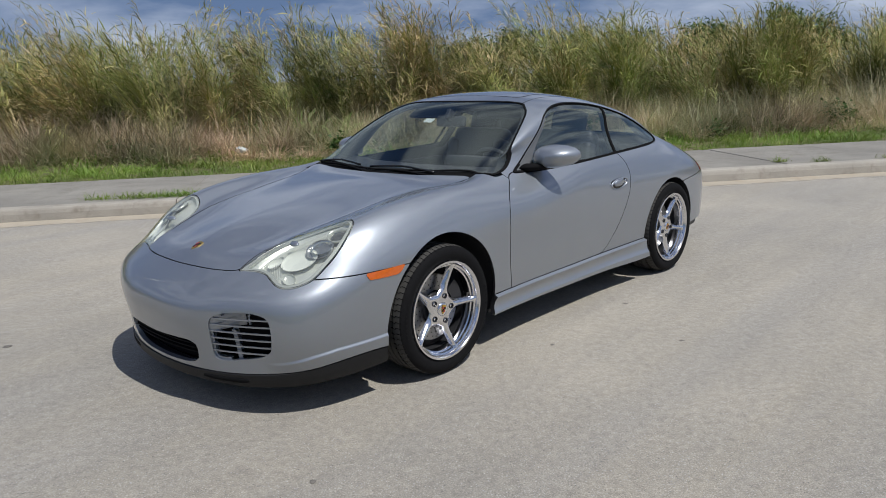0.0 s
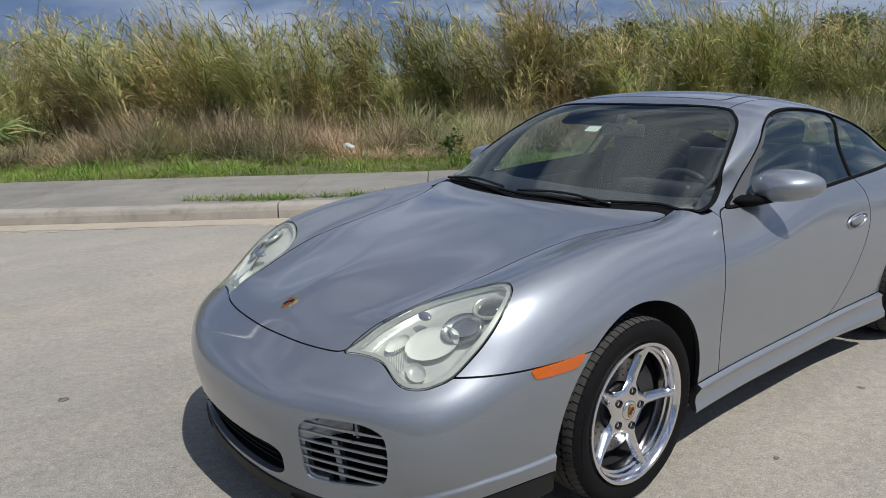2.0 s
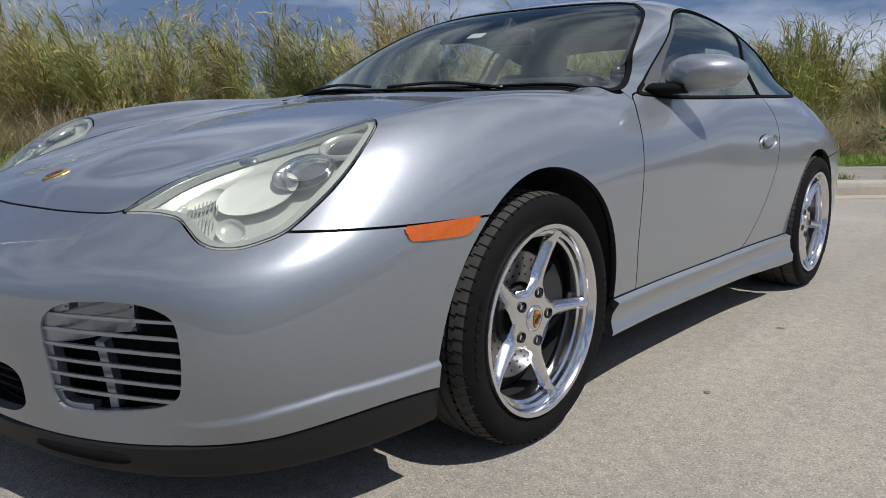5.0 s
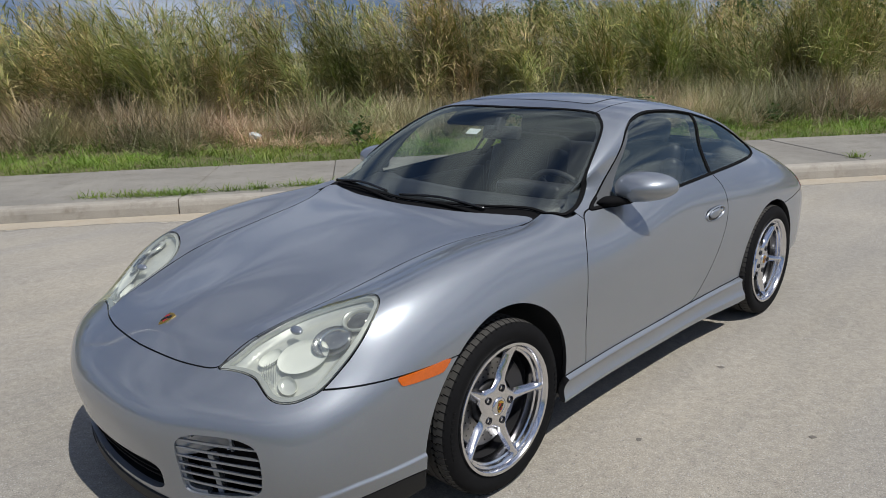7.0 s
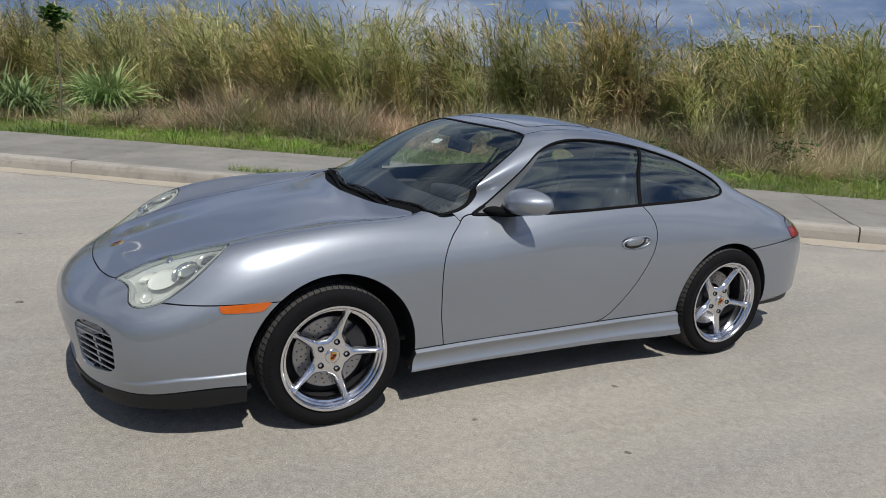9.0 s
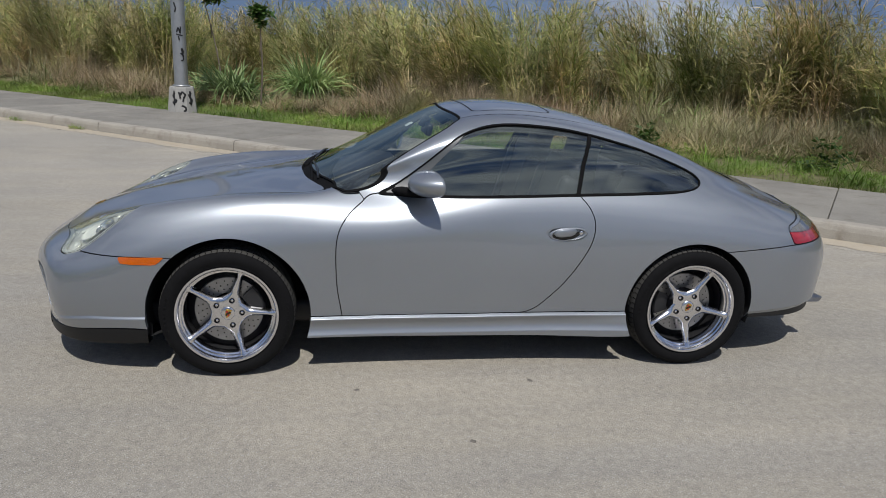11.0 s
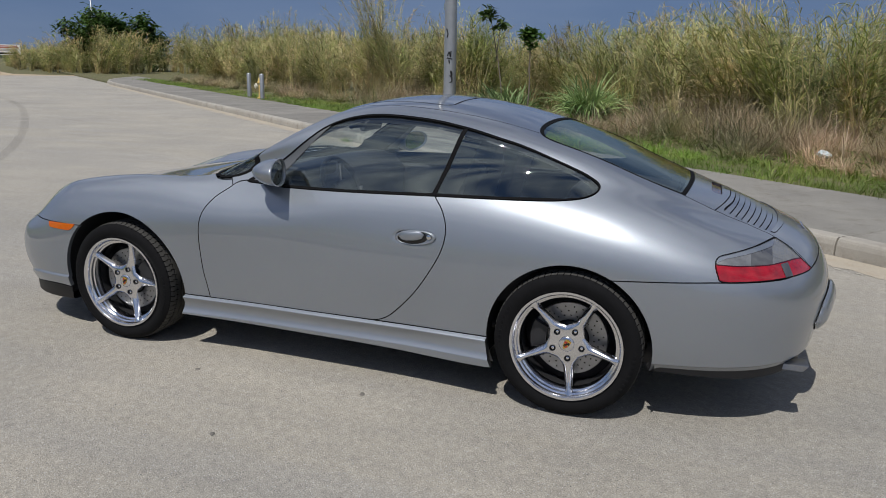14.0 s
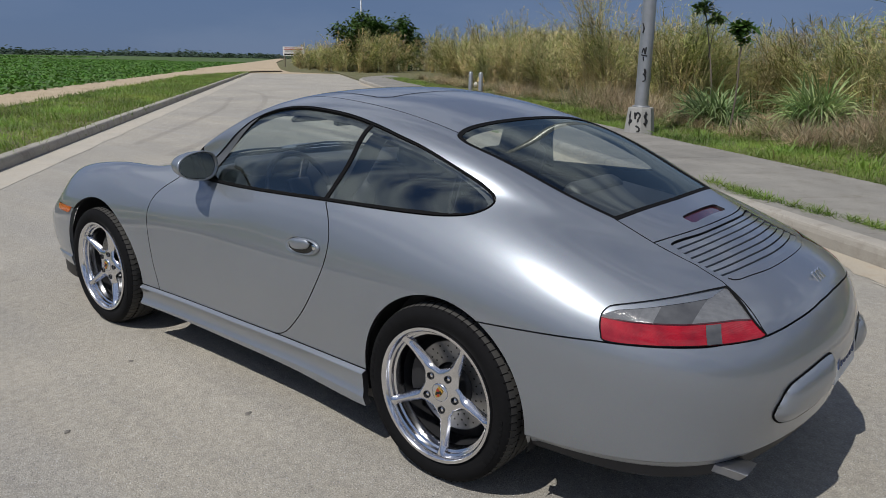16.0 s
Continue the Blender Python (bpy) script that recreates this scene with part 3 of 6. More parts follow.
lid_top = cut_all(rear, into(LID_AREA, GAP), out_of(REAR_GLASS_AREA, .002), out_of(LID_SEAM, GAP), lambda v: v[:, 0] - 1.5)
BRAKE_SLOT = inside([(1.693, -.15), (1.693, .15), (1.70, .165), (1.735, .165), (1.742, .15), (1.742, -.15)], XH, smooth=False)
lid_panel = object_from("rear_deck_panel", *mirrored(clip(lid_top, out_of(BRAKE_SLOT))), PAINT, car, flange=.012)
object_from("high_brake_light", *offset(mirrored(clip(lid_top, into(BRAKE_SLOT, .001))), -.008), DARK_RED, lid_panel, "dark red third brake light")
lid = cut_all(rear, into(LID_AREA, GAP), into(LID_SEAM, GAP), into(BUMPER_BACK, GAP), lambda v: v[:, 0] - 1.5)
engine_lid = object_from("engine_lid", *mirrored(clip(lid, out_of(GRILLE_AREA, .001))), PAINT, car, flange=.014)
grille = clip(lid, into(GRILLE_AREA, .001))
grille_base = object_from("engine_grille", *offset(mirrored(grille), -.020), BLACK_TRIM, engine_lid)
for k in range(8):
    x0 = 1.8005 + .0252 * k
    # each slat: a band of the surface, tilted so that its front edge dips
    band = lambda v, x0=x0: np.minimum(v[:, 0] - (x0 - .34 * v[:, 1] ** 2), (x0 + .0225 - .34 * v[:, 1] ** 2) - v[:, 0])
    m = mirrored(cut_all(grille, band, into(GRILLE_AREA, .003)))
    if len(m[1]):
        v, f = m
        v = v.copy()
        v[:, 2] += -.006 + .20 * (v[:, 0] - (x0 - .34 * v[:, 1] ** 2))
        object_from("slat", v, f, PAINT, engine_lid, flange=.010, shade_edge=False)
tail_rim = mirrored(cut_all(grille, lambda v: v[:, 0] - (1.998 - .34 * v[:, 1] ** 2)))
object_from("grille_lip", *offset(tail_rim, .003), PAINT, engine_lid, flange=.015)

rear_bumper_half = cut_all(rear, lambda v: v[:, 0] - 1.3, lambda v: -BUMPER_BACK(v) - GAP, out_of(TAIL_AREA, .0012), out_of(REAR_ARCH))
rear_bumper = object_from("rear_bumper", *mirrored(tucked(rear_bumper_half)), PAINT, car, flange=.03)

glass_side = cut_all(BODY, into(DOOR_GLASS_AREA, .003), lambda v: v[:, 1] - .5)
B_POST = lambda v: v[:, 0] - (.540 + .318 * (v[:, 2] - .895))
SAIL = lambda v: (-.30 + 1.0 * (v[:, 2] - .90)) - v[:, 0]
skirt_half = cut_all(BODY, into(SILL_TOP, GAP), out_of(FRONT_ARCH), out_of(REAR_ARCH), lambda v: .9 - v[:, 0], lambda v: v[:, 0] + .9)
sv = skirt_half[0].copy()
down = .296 + .006 * np.clip(sv[:, 0], 0, 1) - sv[:, 2]
flare = np.clip((sv[:, 0] - .40) / .42, 0, 1) ** 1.5
sv[:, 1] += .022 * step(down / .014) - .016 * np.sin(math.pi * np.clip((down - .012) / .085, 0, 1)) + .022 * flare * step(down / .06)
tail_half = cut_all(rear, into(TAIL_AREA, .0012))
lamp_half = cut_all(front, into(LAMP_AREA, .0015), lambda v: -1.4 - v[:, 0])
lip_half = cut_all(front, lambda v: -1.52 - v[:, 0], lambda v: .30 - v[:, 2])


def lip_mesh():
    """The black rubber lip under the front bumper: a band that follows its lower edge."""
    run = BODY[0].reshape(16 * SU + 1, -1, 3)[:, 0]
    run = run[run[:, 0] < -1.545]
    rows = []
    for drop, dn in ((-.004, -.006), (.12, .004), (.88, .001), (1, -.006), (1, -.06), (0, -.07)):
        t = np.gradient(run, axis=0)
        n = np.stack([t[:, 1], -t[:, 0]], -1)
        n /= np.linalg.norm(n, axis=1, keepdims=True)
        n[0] = (-1, 0)
        sign = np.sign((n * (run[:, :2] - (-1.2, 0))).sum(1, keepdims=True))
        p = run.copy()
        p[:, :2] += n * sign * dn
        p[:, 2] -= drop * (run[:, 2] - np.interp(run[:, 0], [-2.1, -1.9, -1.55], [.140, .150, .168]))
        p[0, 1] = 0
        rows.append(p)
    v, f = tri_mesh(np.array(rows).transpose(1, 0, 2))
    return mirrored((v, f))


front_lip = object_from("front_lip", *lip_mesh(), LIP_RUBBER, car, "black rubber spoiler lip")
auto_smooth(front_lip, 40)

# long slots in the lip
for side in (-1, 1):
    run = BODY[0].reshape(16 * SU + 1, -1, 3)[:, 0]
    run = run[(run[:, 0] < -1.8) & (run[:, 1] > .285) & (run[:, 1] < .54)]
    ends = np.sqrt(np.clip(1 - np.abs(np.linspace(-1, 1, len(run))) ** 6, 0.02, 1))
    rows = []
    for share, out in ((.34, .0005), (.36, .0052), (.70, .0052), (.72, .0005)):
        p = run * (1, 1, 0) + np.stack([-out * .8 * ends, out * .6 * ends, run[:, 2] - (.53 + (share - .53) * ends) * (run[:, 2] - .143)], -1)
        rows.append(p)
    slot_v, slot_f = tri_mesh(np.array(rows).transpose(1, 0, 2))
    if (normals(slot_v, slot_f)[:, 0]).mean() > 0:
        slot_f = slot_f[:, ::-1]
    object_from("lip_slot", *sided((slot_v, slot_f), side), BLACK_TRIM, front_lip)

# unseen floor added under the nose: stops sun falling through to the road
run = BODY[0].reshape(16 * SU + 1, -1, 3)[:, 0]
run = run[run[:, 0] < -1.56]
tray = [(x + .03, y * .96, .186) for x, y, z in run[:: 4]] + [(-1.50, .74, .186)]
tray = tray + [(x, -y, z) for x, y, z in reversed(tray) if y > 1e-4]
object_from("undertray", np.array(tray), [tuple(range(len(tray)))], CAST_AND_SHADE, car, smooth=False)

# added dark skin behind the gaps, so that no light shows through them
coarse = tri_mesh(loft(NET, 8, 8))
if (normals(*coarse)[:, 1] * coarse[0][:, 1]).sum() < 0:
    coarse = (coarse[0], coarse[1][:, ::-1])
inner = cut_all(coarse, out_of(WINDSCREEN_AREA, -.03), out_of(REAR_GLASS_AREA, -.03), out_of(DOOR_GLASS_AREA, -.02), out_of(FRONT_ARCH, .005), out_of(REAR_ARCH, .005), out_of(LAMP_AREA, .012), out_of(fog_hole, .030))
object_from("inner_shell", *offset(mirrored(inner), -.024), CAST_AND_SHADE, car)

# parts that both sides have
def lofted_ring(rings, close_ends=True):
    """A closed skin over rings of equal count: places and faces."""
    r = np.array(rings, float)
    n, m = r.shape[:2]
    faces = [(i * m + j, (i + 1) * m + j, (i + 1) * m + (j + 1) % m, i * m + (j + 1) % m) for i in range(n - 1) for j in range(m)]
    if close_ends:
        faces += [tuple(range(m)), tuple(reversed(range((n - 1) * m, n * m)))]
    return r.reshape(-1, 3), faces


def flipped(mesh, side):
    v, f = mesh
    return (np.asarray(v), [tuple(x) for x in f]) if side > 0 else (np.asarray(v) * FLIP, [tuple(reversed(x)) for x in f])


def spot_on_body(x, z=None, h=None):
    """The place and outward normal of the body nearest to the given two coordinates (on the side h > 0)."""
    v = BODY[0]
    d = np.abs(v[:, 0] - x) ** 2 + (np.abs(v[:, 2] - z) ** 2 if z is not None else np.abs(v[:, 1] - h) ** 2 + 9 * (v[:, 2] < .54))
    i = int(np.argmin(np.where(v[:, 1] >= 0, d, 9)))
    return v[i], BODY_N[i]


BODY_N = normals(*BODY)


def wing_mirror_mesh():
    """The housing: an egg, cut off at its back, wider than high."""
    rings = []
    for s in np.linspace(0, 1, 14):
        x = -.076 + .126 * s
        grow = math.sqrt(max(1e-4, 1 - (1 - s) ** 2.3))
        w, t = .122 * grow, .061 * grow
        a = np.linspace(0, 2 * math.pi, 28, endpoint=False)
        c, sn = np.cos(a), np.sin(a)
        shape = np.sign(c) * np.abs(c) ** .85, np.sign(sn) * np.abs(sn) ** .9
        rings.append(np.stack([np.full(28, x) + .035 * shape[0] * s, .845 + w * shape[0] + .01 * s, .955 + t * shape[1] * (1.05 - .18 * shape[0]) + .006 * shape[0]], -1))
    back = rings[-1]
    mid = back.mean(0)
    rings.append(mid + (back - mid) * .93 + (.002, 0, 0))
    rings.append(mid + (back - mid) * .88 - (.012, 0, 0))
    v, f = lofted_ring(rings, False)
    return v + (-.252, 0, 0), f, mid + (back - mid) * .87 + (-.260, 0, 0)


for side in (-1, 1):
    object_from("front_fender", *sided(fender, side), PAINT, car, flange=.014)
    object_from("rear_quarter", *sided(quarter, side), PAINT, car, flange=.012)
    skirt = object_from("side_skirt", *sided((sv, skirt_half[1]), side), PAINT, car, flange=.025)
    door = cut_all(BODY, into(DOOR_AREA, GAP), out_of(DOOR_GLASS_AREA, .001), lambda v: v[:, 2] - .29)
    # recess for the handle
    dv, df = door
    well = np.clip(1 - (((dv[:, 0] - .455) / .072) ** 2 + ((dv[:, 2] - .714) / .024) ** 2), 0, 1)
    dv = dv.copy()
    dv[:, 1] -= .030 * np.minimum(1, well * 2.2)
    door_ob = object_from("door", *sided((dv, df), side), PAINT, car, flange=.016)
    door_ob["label"] = "silver door with a recessed pull handle"
    # handle: a raised oval frame and a grip across the well
    hx, hz = .482, .714
    base_h = spot_on_body(hx, hz)[0][1]
    a = np.linspace(0, 2 * math.pi, 36, endpoint=False)
    rim = []
    for r, out in ((1.0, -.001), (.985, .006), (.90, .009), (.84, .007), (.80, -.006)):
        rim.append(np.stack([hx + .098 * r * np.sign(np.cos(a)) * np.abs(np.cos(a)) ** .85, np.full(36, base_h + out) + .004 * np.cos(a), hz + .033 * r * np.sin(a) + .007 * np.cos(a)], -1))
    handle = object_from("door_handle", *flipped(lofted_ring(rim, False), side), PAINT, door_ob)
    # flat black disc behind the grip: the well's shade painted in
    q = np.linspace(0, 2 * math.pi, 36, endpoint=False)
    shade_disc = [np.stack([hx - .012 + .070 * r * np.cos(q), np.full(36, base_h + .0075 - .004 * r * r), hz - .004 + .026 * r * np.sin(q) + .006 * np.cos(q)], -1) for r in (.02, 1.0)]
    object_from("handle_recess", *flipped(lofted_ring(shade_disc, False), side), BADGE_BLACK, handle)
    grip = []
    for s in np.linspace(0, 1, 12):
        w = .021 * math.sqrt(max(.02, 1 - (2 * s - 1) ** 4))
        b = np.linspace(0, 2 * math.pi, 12, endpoint=False)
        grip.append(np.stack([np.full(12, hx - .075 + .118 * s), base_h + .004 + .012 * math.sin(math.pi * s) + .006 * np.cos(b), hz + .009 + w * np.sin(b) + .012 * (s - .5)], -1))
    object_from("grip", *flipped(lofted_ring(grip), side), PAINT, handle)
    v, f = lathe([(0, .004), (.010, .004), (.0115, .002), (.012, -.004)], 20)
    object_from("lock", *flipped((v + (hx + .066, base_h + .004, hz + .008), [tuple(reversed(q)) for q in f]), side), CHROME, handle, "round chrome key lock")
    # windows
    pane = cut_all(glass_side, out_of(B_POST, .008), out_of(SAIL, 0))
    object_from("door_window", *offset(sided(pane, side), -.006), SIDE_GLASS, door_ob)
    quarter_pane = cut_all(glass_side, into(B_POST, .008))
    object_from("quarter_window", *offset(sided(quarter_pane, side), -.004), SIDE_GLASS, car)
    post = cut_all(glass_side, into(B_POST, -.010), lambda v: .010 - B_POST(v))
    object_from("window_post", *offset(sided(post, side), -.001), BLACK_TRIM, car, flange=.005)
    pillar = cut_all(glass_side, into(B_POST, -.004), lambda v: .085 - B_POST(v))
    object_from("inner_pillar", *offset(sided(pillar, side), -.040), BLACK_TRIM, car, "dark inner pillar trim")
    sail = cut_all(glass_side, into(SAIL, 0))
    object_from("mirror_sail", *offset(sided(sail, side), -.001), SAIL_GREY, door_ob)
    seal = cut_all(glass_side, lambda v: .0065 + .006 * (v[:, 2] < .92) - DOOR_GLASS_AREA(v))
    object_from("window_seal", *offset(sided(seal, side), .0015), BLACK_TRIM, car, "black rubber window seal", flange=.008)
    # mirror on its arm
    mv, mf, glass_ring = wing_mirror_mesh()
    mirror = object_from("wing_mirror", *flipped((mv, mf), side), PAINT, door_ob, "silver egg-shaped wing mirror")
    object_from("mirror_glass", *flipped((glass_ring, [tuple(reversed(range(28)))]), side), MIRROR, mirror)
    arm = lofted_ring([np.stack([-.345 + .05 * np.cos(a), np.full(36, .725) + .01 * np.sin(a), .900 + .022 * np.sin(a)], -1), np.stack([-.325 + .045 * np.cos(a), np.full(36, .77), .902 + .020 * np.sin(a)], -1),
                       np.stack([-.285 + .040 * np.cos(a), np.full(36, .82), .905 + .015 * np.sin(a)], -1)])
    object_from("mirror_arm", *flipped(arm, side), BLACK_TRIM, mirror, "black mirror foot")
    # amber side marker
    mark = inside([(-1.655, .600), (-1.55, .603), (-1.452, .606), (-1.447, .602), (-1.478, .572), (-1.495, .568), (-1.60, .569), (-1.642, .572)], XZ, smooth=False)
    mm = cut_all(BODY, into(mark, 0), lambda v: -1.3 - v[:, 0], out_of(FRONT_ARCH, .002))
    object_from("side_marker", *offset(sided(mm, side), .0035), AMBER, car, "orange side marker lens", flange=.006)

    # headlight: lens, housing behind it, lamps
    lens = object_from("headlight", *offset(sided(lamp_half, side), .001), LENS, car, "hazy clear headlight cover")
    bowl = lamp_half
    bn = normals(*bowl)
    deep = np.clip(LAMP_AREA(bowl[0]) / .03, 0, 1)
    hv = bowl[0] - bn * (.004 + .040 * deep[:, None])
    # lamps behind the cover: place, radii, depth, turn in the cover's plane, material
    LAMPS = (("reflector", (-1.832, .620), (.084, .056), .008, 38, DISH), ("bezel", (-1.762, .672), (.064, .050), .008, 30, BEZEL), ("reflector", (-1.750, .682), (.047, .034), .026, 30, REFLECTOR),
             ("projector_ring", (-1.668, .694), (.052, .040), .016, 30, RIM_GREY), ("reflector", (-1.905, .640), (.026, .034), .012, 0, HOUSING), ("reflector", (-1.888, .520), (.040, .026), .014, 20, DISH))
    object_from("lamp_housing", *sided((hv, bowl[1]), side), HOUSING, lens)
    frame_m = clip(lamp_half, lambda v: .0040 - LAMP_AREA(v))
    object_from("lamp_seal", *offset(sided(frame_m, side), .0005), BLACK_TRIM, lens)
    ring_m = cut_all(lamp_half, lambda v: .017 - LAMP_AREA(v), lambda v: LAMP_AREA(v) - .003)
    object_from("lamp_rim", *offset(sided(ring_m, side), -.006), RIM_GREY, lens, flange=.012, shade_edge=False)
    for kind, (cx, ch), (ra, rb), dip, spin, mat in LAMPS:
        at, n = spot_on_body(cx, h=ch)
        n = np.array(n) / np.linalg.norm(n)
        ahead = np.array([1.0, 0, 0]) - n * n[0]
        ahead /= np.linalg.norm(ahead)
        across = np.cross(n, ahead)
        ca, sa = math.cos(radians(spin)), math.sin(radians(spin))
        u, w_ = ahead * ca + across * sa, across * ca - ahead * sa
        prof = [(1.0, .003), (.93, -dip * .35), (.75, -dip * .75), (.45, -dip), (.02, -dip)]
        if mat is REFLECTOR:
            prof = [(1.0, .010), (.96, .012)] + [(r, d + .008) for r, d in prof[1:]]
        if kind == "projector_ring":
            prof = [(1.10, -.004), (1.04, .006), (.98, .006), (.86, -.002), (.80, -.006), (.78, -.012)]
        q = np.linspace(0, 2 * math.pi, 40, endpoint=False)
        rings = [at - n * .028 + (np.outer(np.cos(q), u) * ra + np.outer(np.sin(q), w_) * rb) * r + n * dz for r, dz in prof]
        v, f = tri_mesh(np.array([np.concatenate([r_, r_[:1]]) for r_ in rings]))
        if (normals(v, f) @ n).mean() < 0:
            f = f[:, ::-1]
        bowl_ob = object_from(kind, *sided((v, f), side), mat, lens)
        if kind == "projector_ring":
            rings = [at - n * .028 + (np.outer(np.cos(q), u) * ra + np.outer(np.sin(q), w_) * rb) * r + n * dz for r, dz in ((.80, -.010), (.70, .000), (.45, .006), (.02, .008))]
            v, f = tri_mesh(np.array([np.concatenate([r_, r_[:1]]) for r_ in rings]))
            if (normals(v, f) @ n).mean() < 0:
                f = f[:, ::-1]
            object_from("projector_lens", *sided((v, f), side), SMOKE_LENS, bowl_ob)
    # fine ribs in the cover's lower corner
    corner = cut_all(lamp_half, lambda v: .034 - np.hypot(v[:, 0] + 1.925, v[:, 1] - .572), lambda v: LAMP_AREA(v) - .014)
    ribs = [strip_of(corner, lambda v, k=k: (v[:, 0] + 1.925) * .75 + (v[:, 1] - .575) * .66 - (k - 5) * .0075, .0014) for k in range(11)]
    ribs = [m for m in ribs if len(m[1])]
    rv = np.concatenate([offset(sided(m, side), -.010)[0] for m in ribs])
    rf = np.concatenate([sided(m, side)[1] + b for m, b in zip(ribs, np.cumsum([0] + [len(m[0]) for m in ribs[:-1]]))])
    tagged(object_from("lens_ribbing", rv, rf, RIM_GREY, lens), kind="stuff")
    # washer cover
    at, n = spot_on_body(-1.790, h=.545)
    v, f = lathe([(.001, .006), (.024, .005), (.030, .001), (.031, -.004)], 24, "z")
    v = (v * (1, .5, 1)) @ np.array(Vector(n).to_track_quat("Z", "Y").to_matrix()).T + at
    object_from("washer_cover", *flipped((v, f), side), PAINT, lens)

    # tail light: red below, clear and grey above, a silver strip on top
    low = lambda v: np.interp(v[:, 0], [1.73, 1.80, 1.93, 2.03, 2.09], [.712, .706, .702, .705, .70]) - v[:, 2]
    strip = lambda v: v[:, 2] - np.interp(v[:, 0], [1.73, 1.76, 1.88, 1.95, 1.98], [.716, .731, .745, .752, .80])
    light = object_from("tail_light", *offset(sided(cut_all(tail_half, into(low, .0005)), side), .002), RED_LENS, car, "red tail light lens", flange=.01)
    top = cut_all(tail_half, out_of(low, .0005), out_of(strip, .0005))
    smoky = lambda v: np.minimum(v[:, 0] - 1.86, 1.945 - v[:, 0])
    object_from("clear_lens", *offset(sided(clip(top, out_of(smoky)), side), .001), CLEAR_LENS, light, "clear ribbed lens")
    object_from("grey_lens", *offset(sided(clip(top, into(smoky)), side), .001), SMOKE_LENS, light)
    object_from("lamp_frame", *offset(sided(cut_all(tail_half, into(strip, .0005)), side), .001), PAINT, light)
    border = clip(tail_half, lambda v: .0030 - TAIL_AREA(v))
    object_from("lamp_seal", *offset(sided(border, side), .0035), BLACK_TRIM, light)
    seam_m = strip_of(tail_half, low, .0016)
    object_from("lens_seam", *offset(sided(seam_m, side), .0032), DARK_RED, light)
    dark = cut_all(tail_half, into(low, .004), lambda v: np.minimum(v[:, 0] - 1.985 + .5 * (v[:, 2] - .68), 2.015 + -.5 * (v[:, 2] - .68) - v[:, 0]))
    object_from("reverse_lens", *offset(sided(dark, side), .0035), SMOKE_LENS, light)

    # openings in the front bumper
    FOG = lambda v: np.where(v[:, 0] < -1.9, FOG_AREA(v), -1)
    fog_back = cut_all(front, lambda v: FOG(v) + .012)
    duct = object_from("air_duct", *offset(sided(fog_back, side), -.085), BLACK_TRIM, front_bumper)
    wall = cut_all(front, lambda v: FOG(v) + .0005, lambda v: .012 - FOG(v), lambda v: .46 - v[:, 1])
    object_from("duct_frame", *offset(sided(wall, side), -.010), PAINT, duct, flange=.02, shade_edge=False)
    for k in range(6):
        bar = strip_of(cut_all(front, lambda v: FOG(v) + .004, lambda v: -1.8 - v[:, 0]), lambda v, k=k: v[:, 2] - (.296 + .031 * k) - .10 * (v[:, 1] - .5) ** 2, .0028)
        object_from("grille_bar", *offset(sided(bar, side), -.004), PAINT, duct, flange=.007, shade_edge=False)
    bar = strip_of(cut_all(front, FOG, lambda v: .395 - v[:, 2]), lambda v: v[:, 1] - .497, .009)
    object_from("duct_divider", *offset(sided(bar, side), -.022), PAINT, duct, flange=.02, shade_edge=False)
    bar = strip_of(cut_all(front, FOG, lambda v: v[:, 2] - .425), lambda v: v[:, 1] - .575, .004)
    object_from("duct_hook", *offset(sided(bar, side), -.022), PAINT, duct, flange=.01, shade_edge=False)
    fog = cut_all(front, FOG, lambda v: v[:, 2] - .392, lambda v: .53 - v[:, 1] - 3.0 * (v[:, 2] - .44) ** 2)
    fv, ff = fog
    fv = fv - normals(fv, ff) * (.008 + .070 * step((fv[:, 1] - .41) / .12))[:, None]
    object_from("fog_lamp_cover", *sided((fv, ff), side), PAINT, duct, "silver cover of the fog lamp", flange=.02, shade_edge=False)

# the middle intake with two bars
back = cut_all(front, lambda v: np.where(v[:, 0] < -2.0, INTAKE_AREA(v), -1) + .01)
intake = object_from("air_intake", *offset(mirrored(back), -.06), BLACK_TRIM, front_bumper)
for z0 in (.265, .285, .305):
    bar = strip_of(cut_all(front, lambda v: np.where(v[:, 0] < -2.0, INTAKE_AREA(v), -1) + .004), lambda v, z0=z0: v[:, 2] - z0, .003)
    object_from("intake_bar", *offset(mirrored(bar), -.012), BLACK_TRIM, intake, flange=.02)

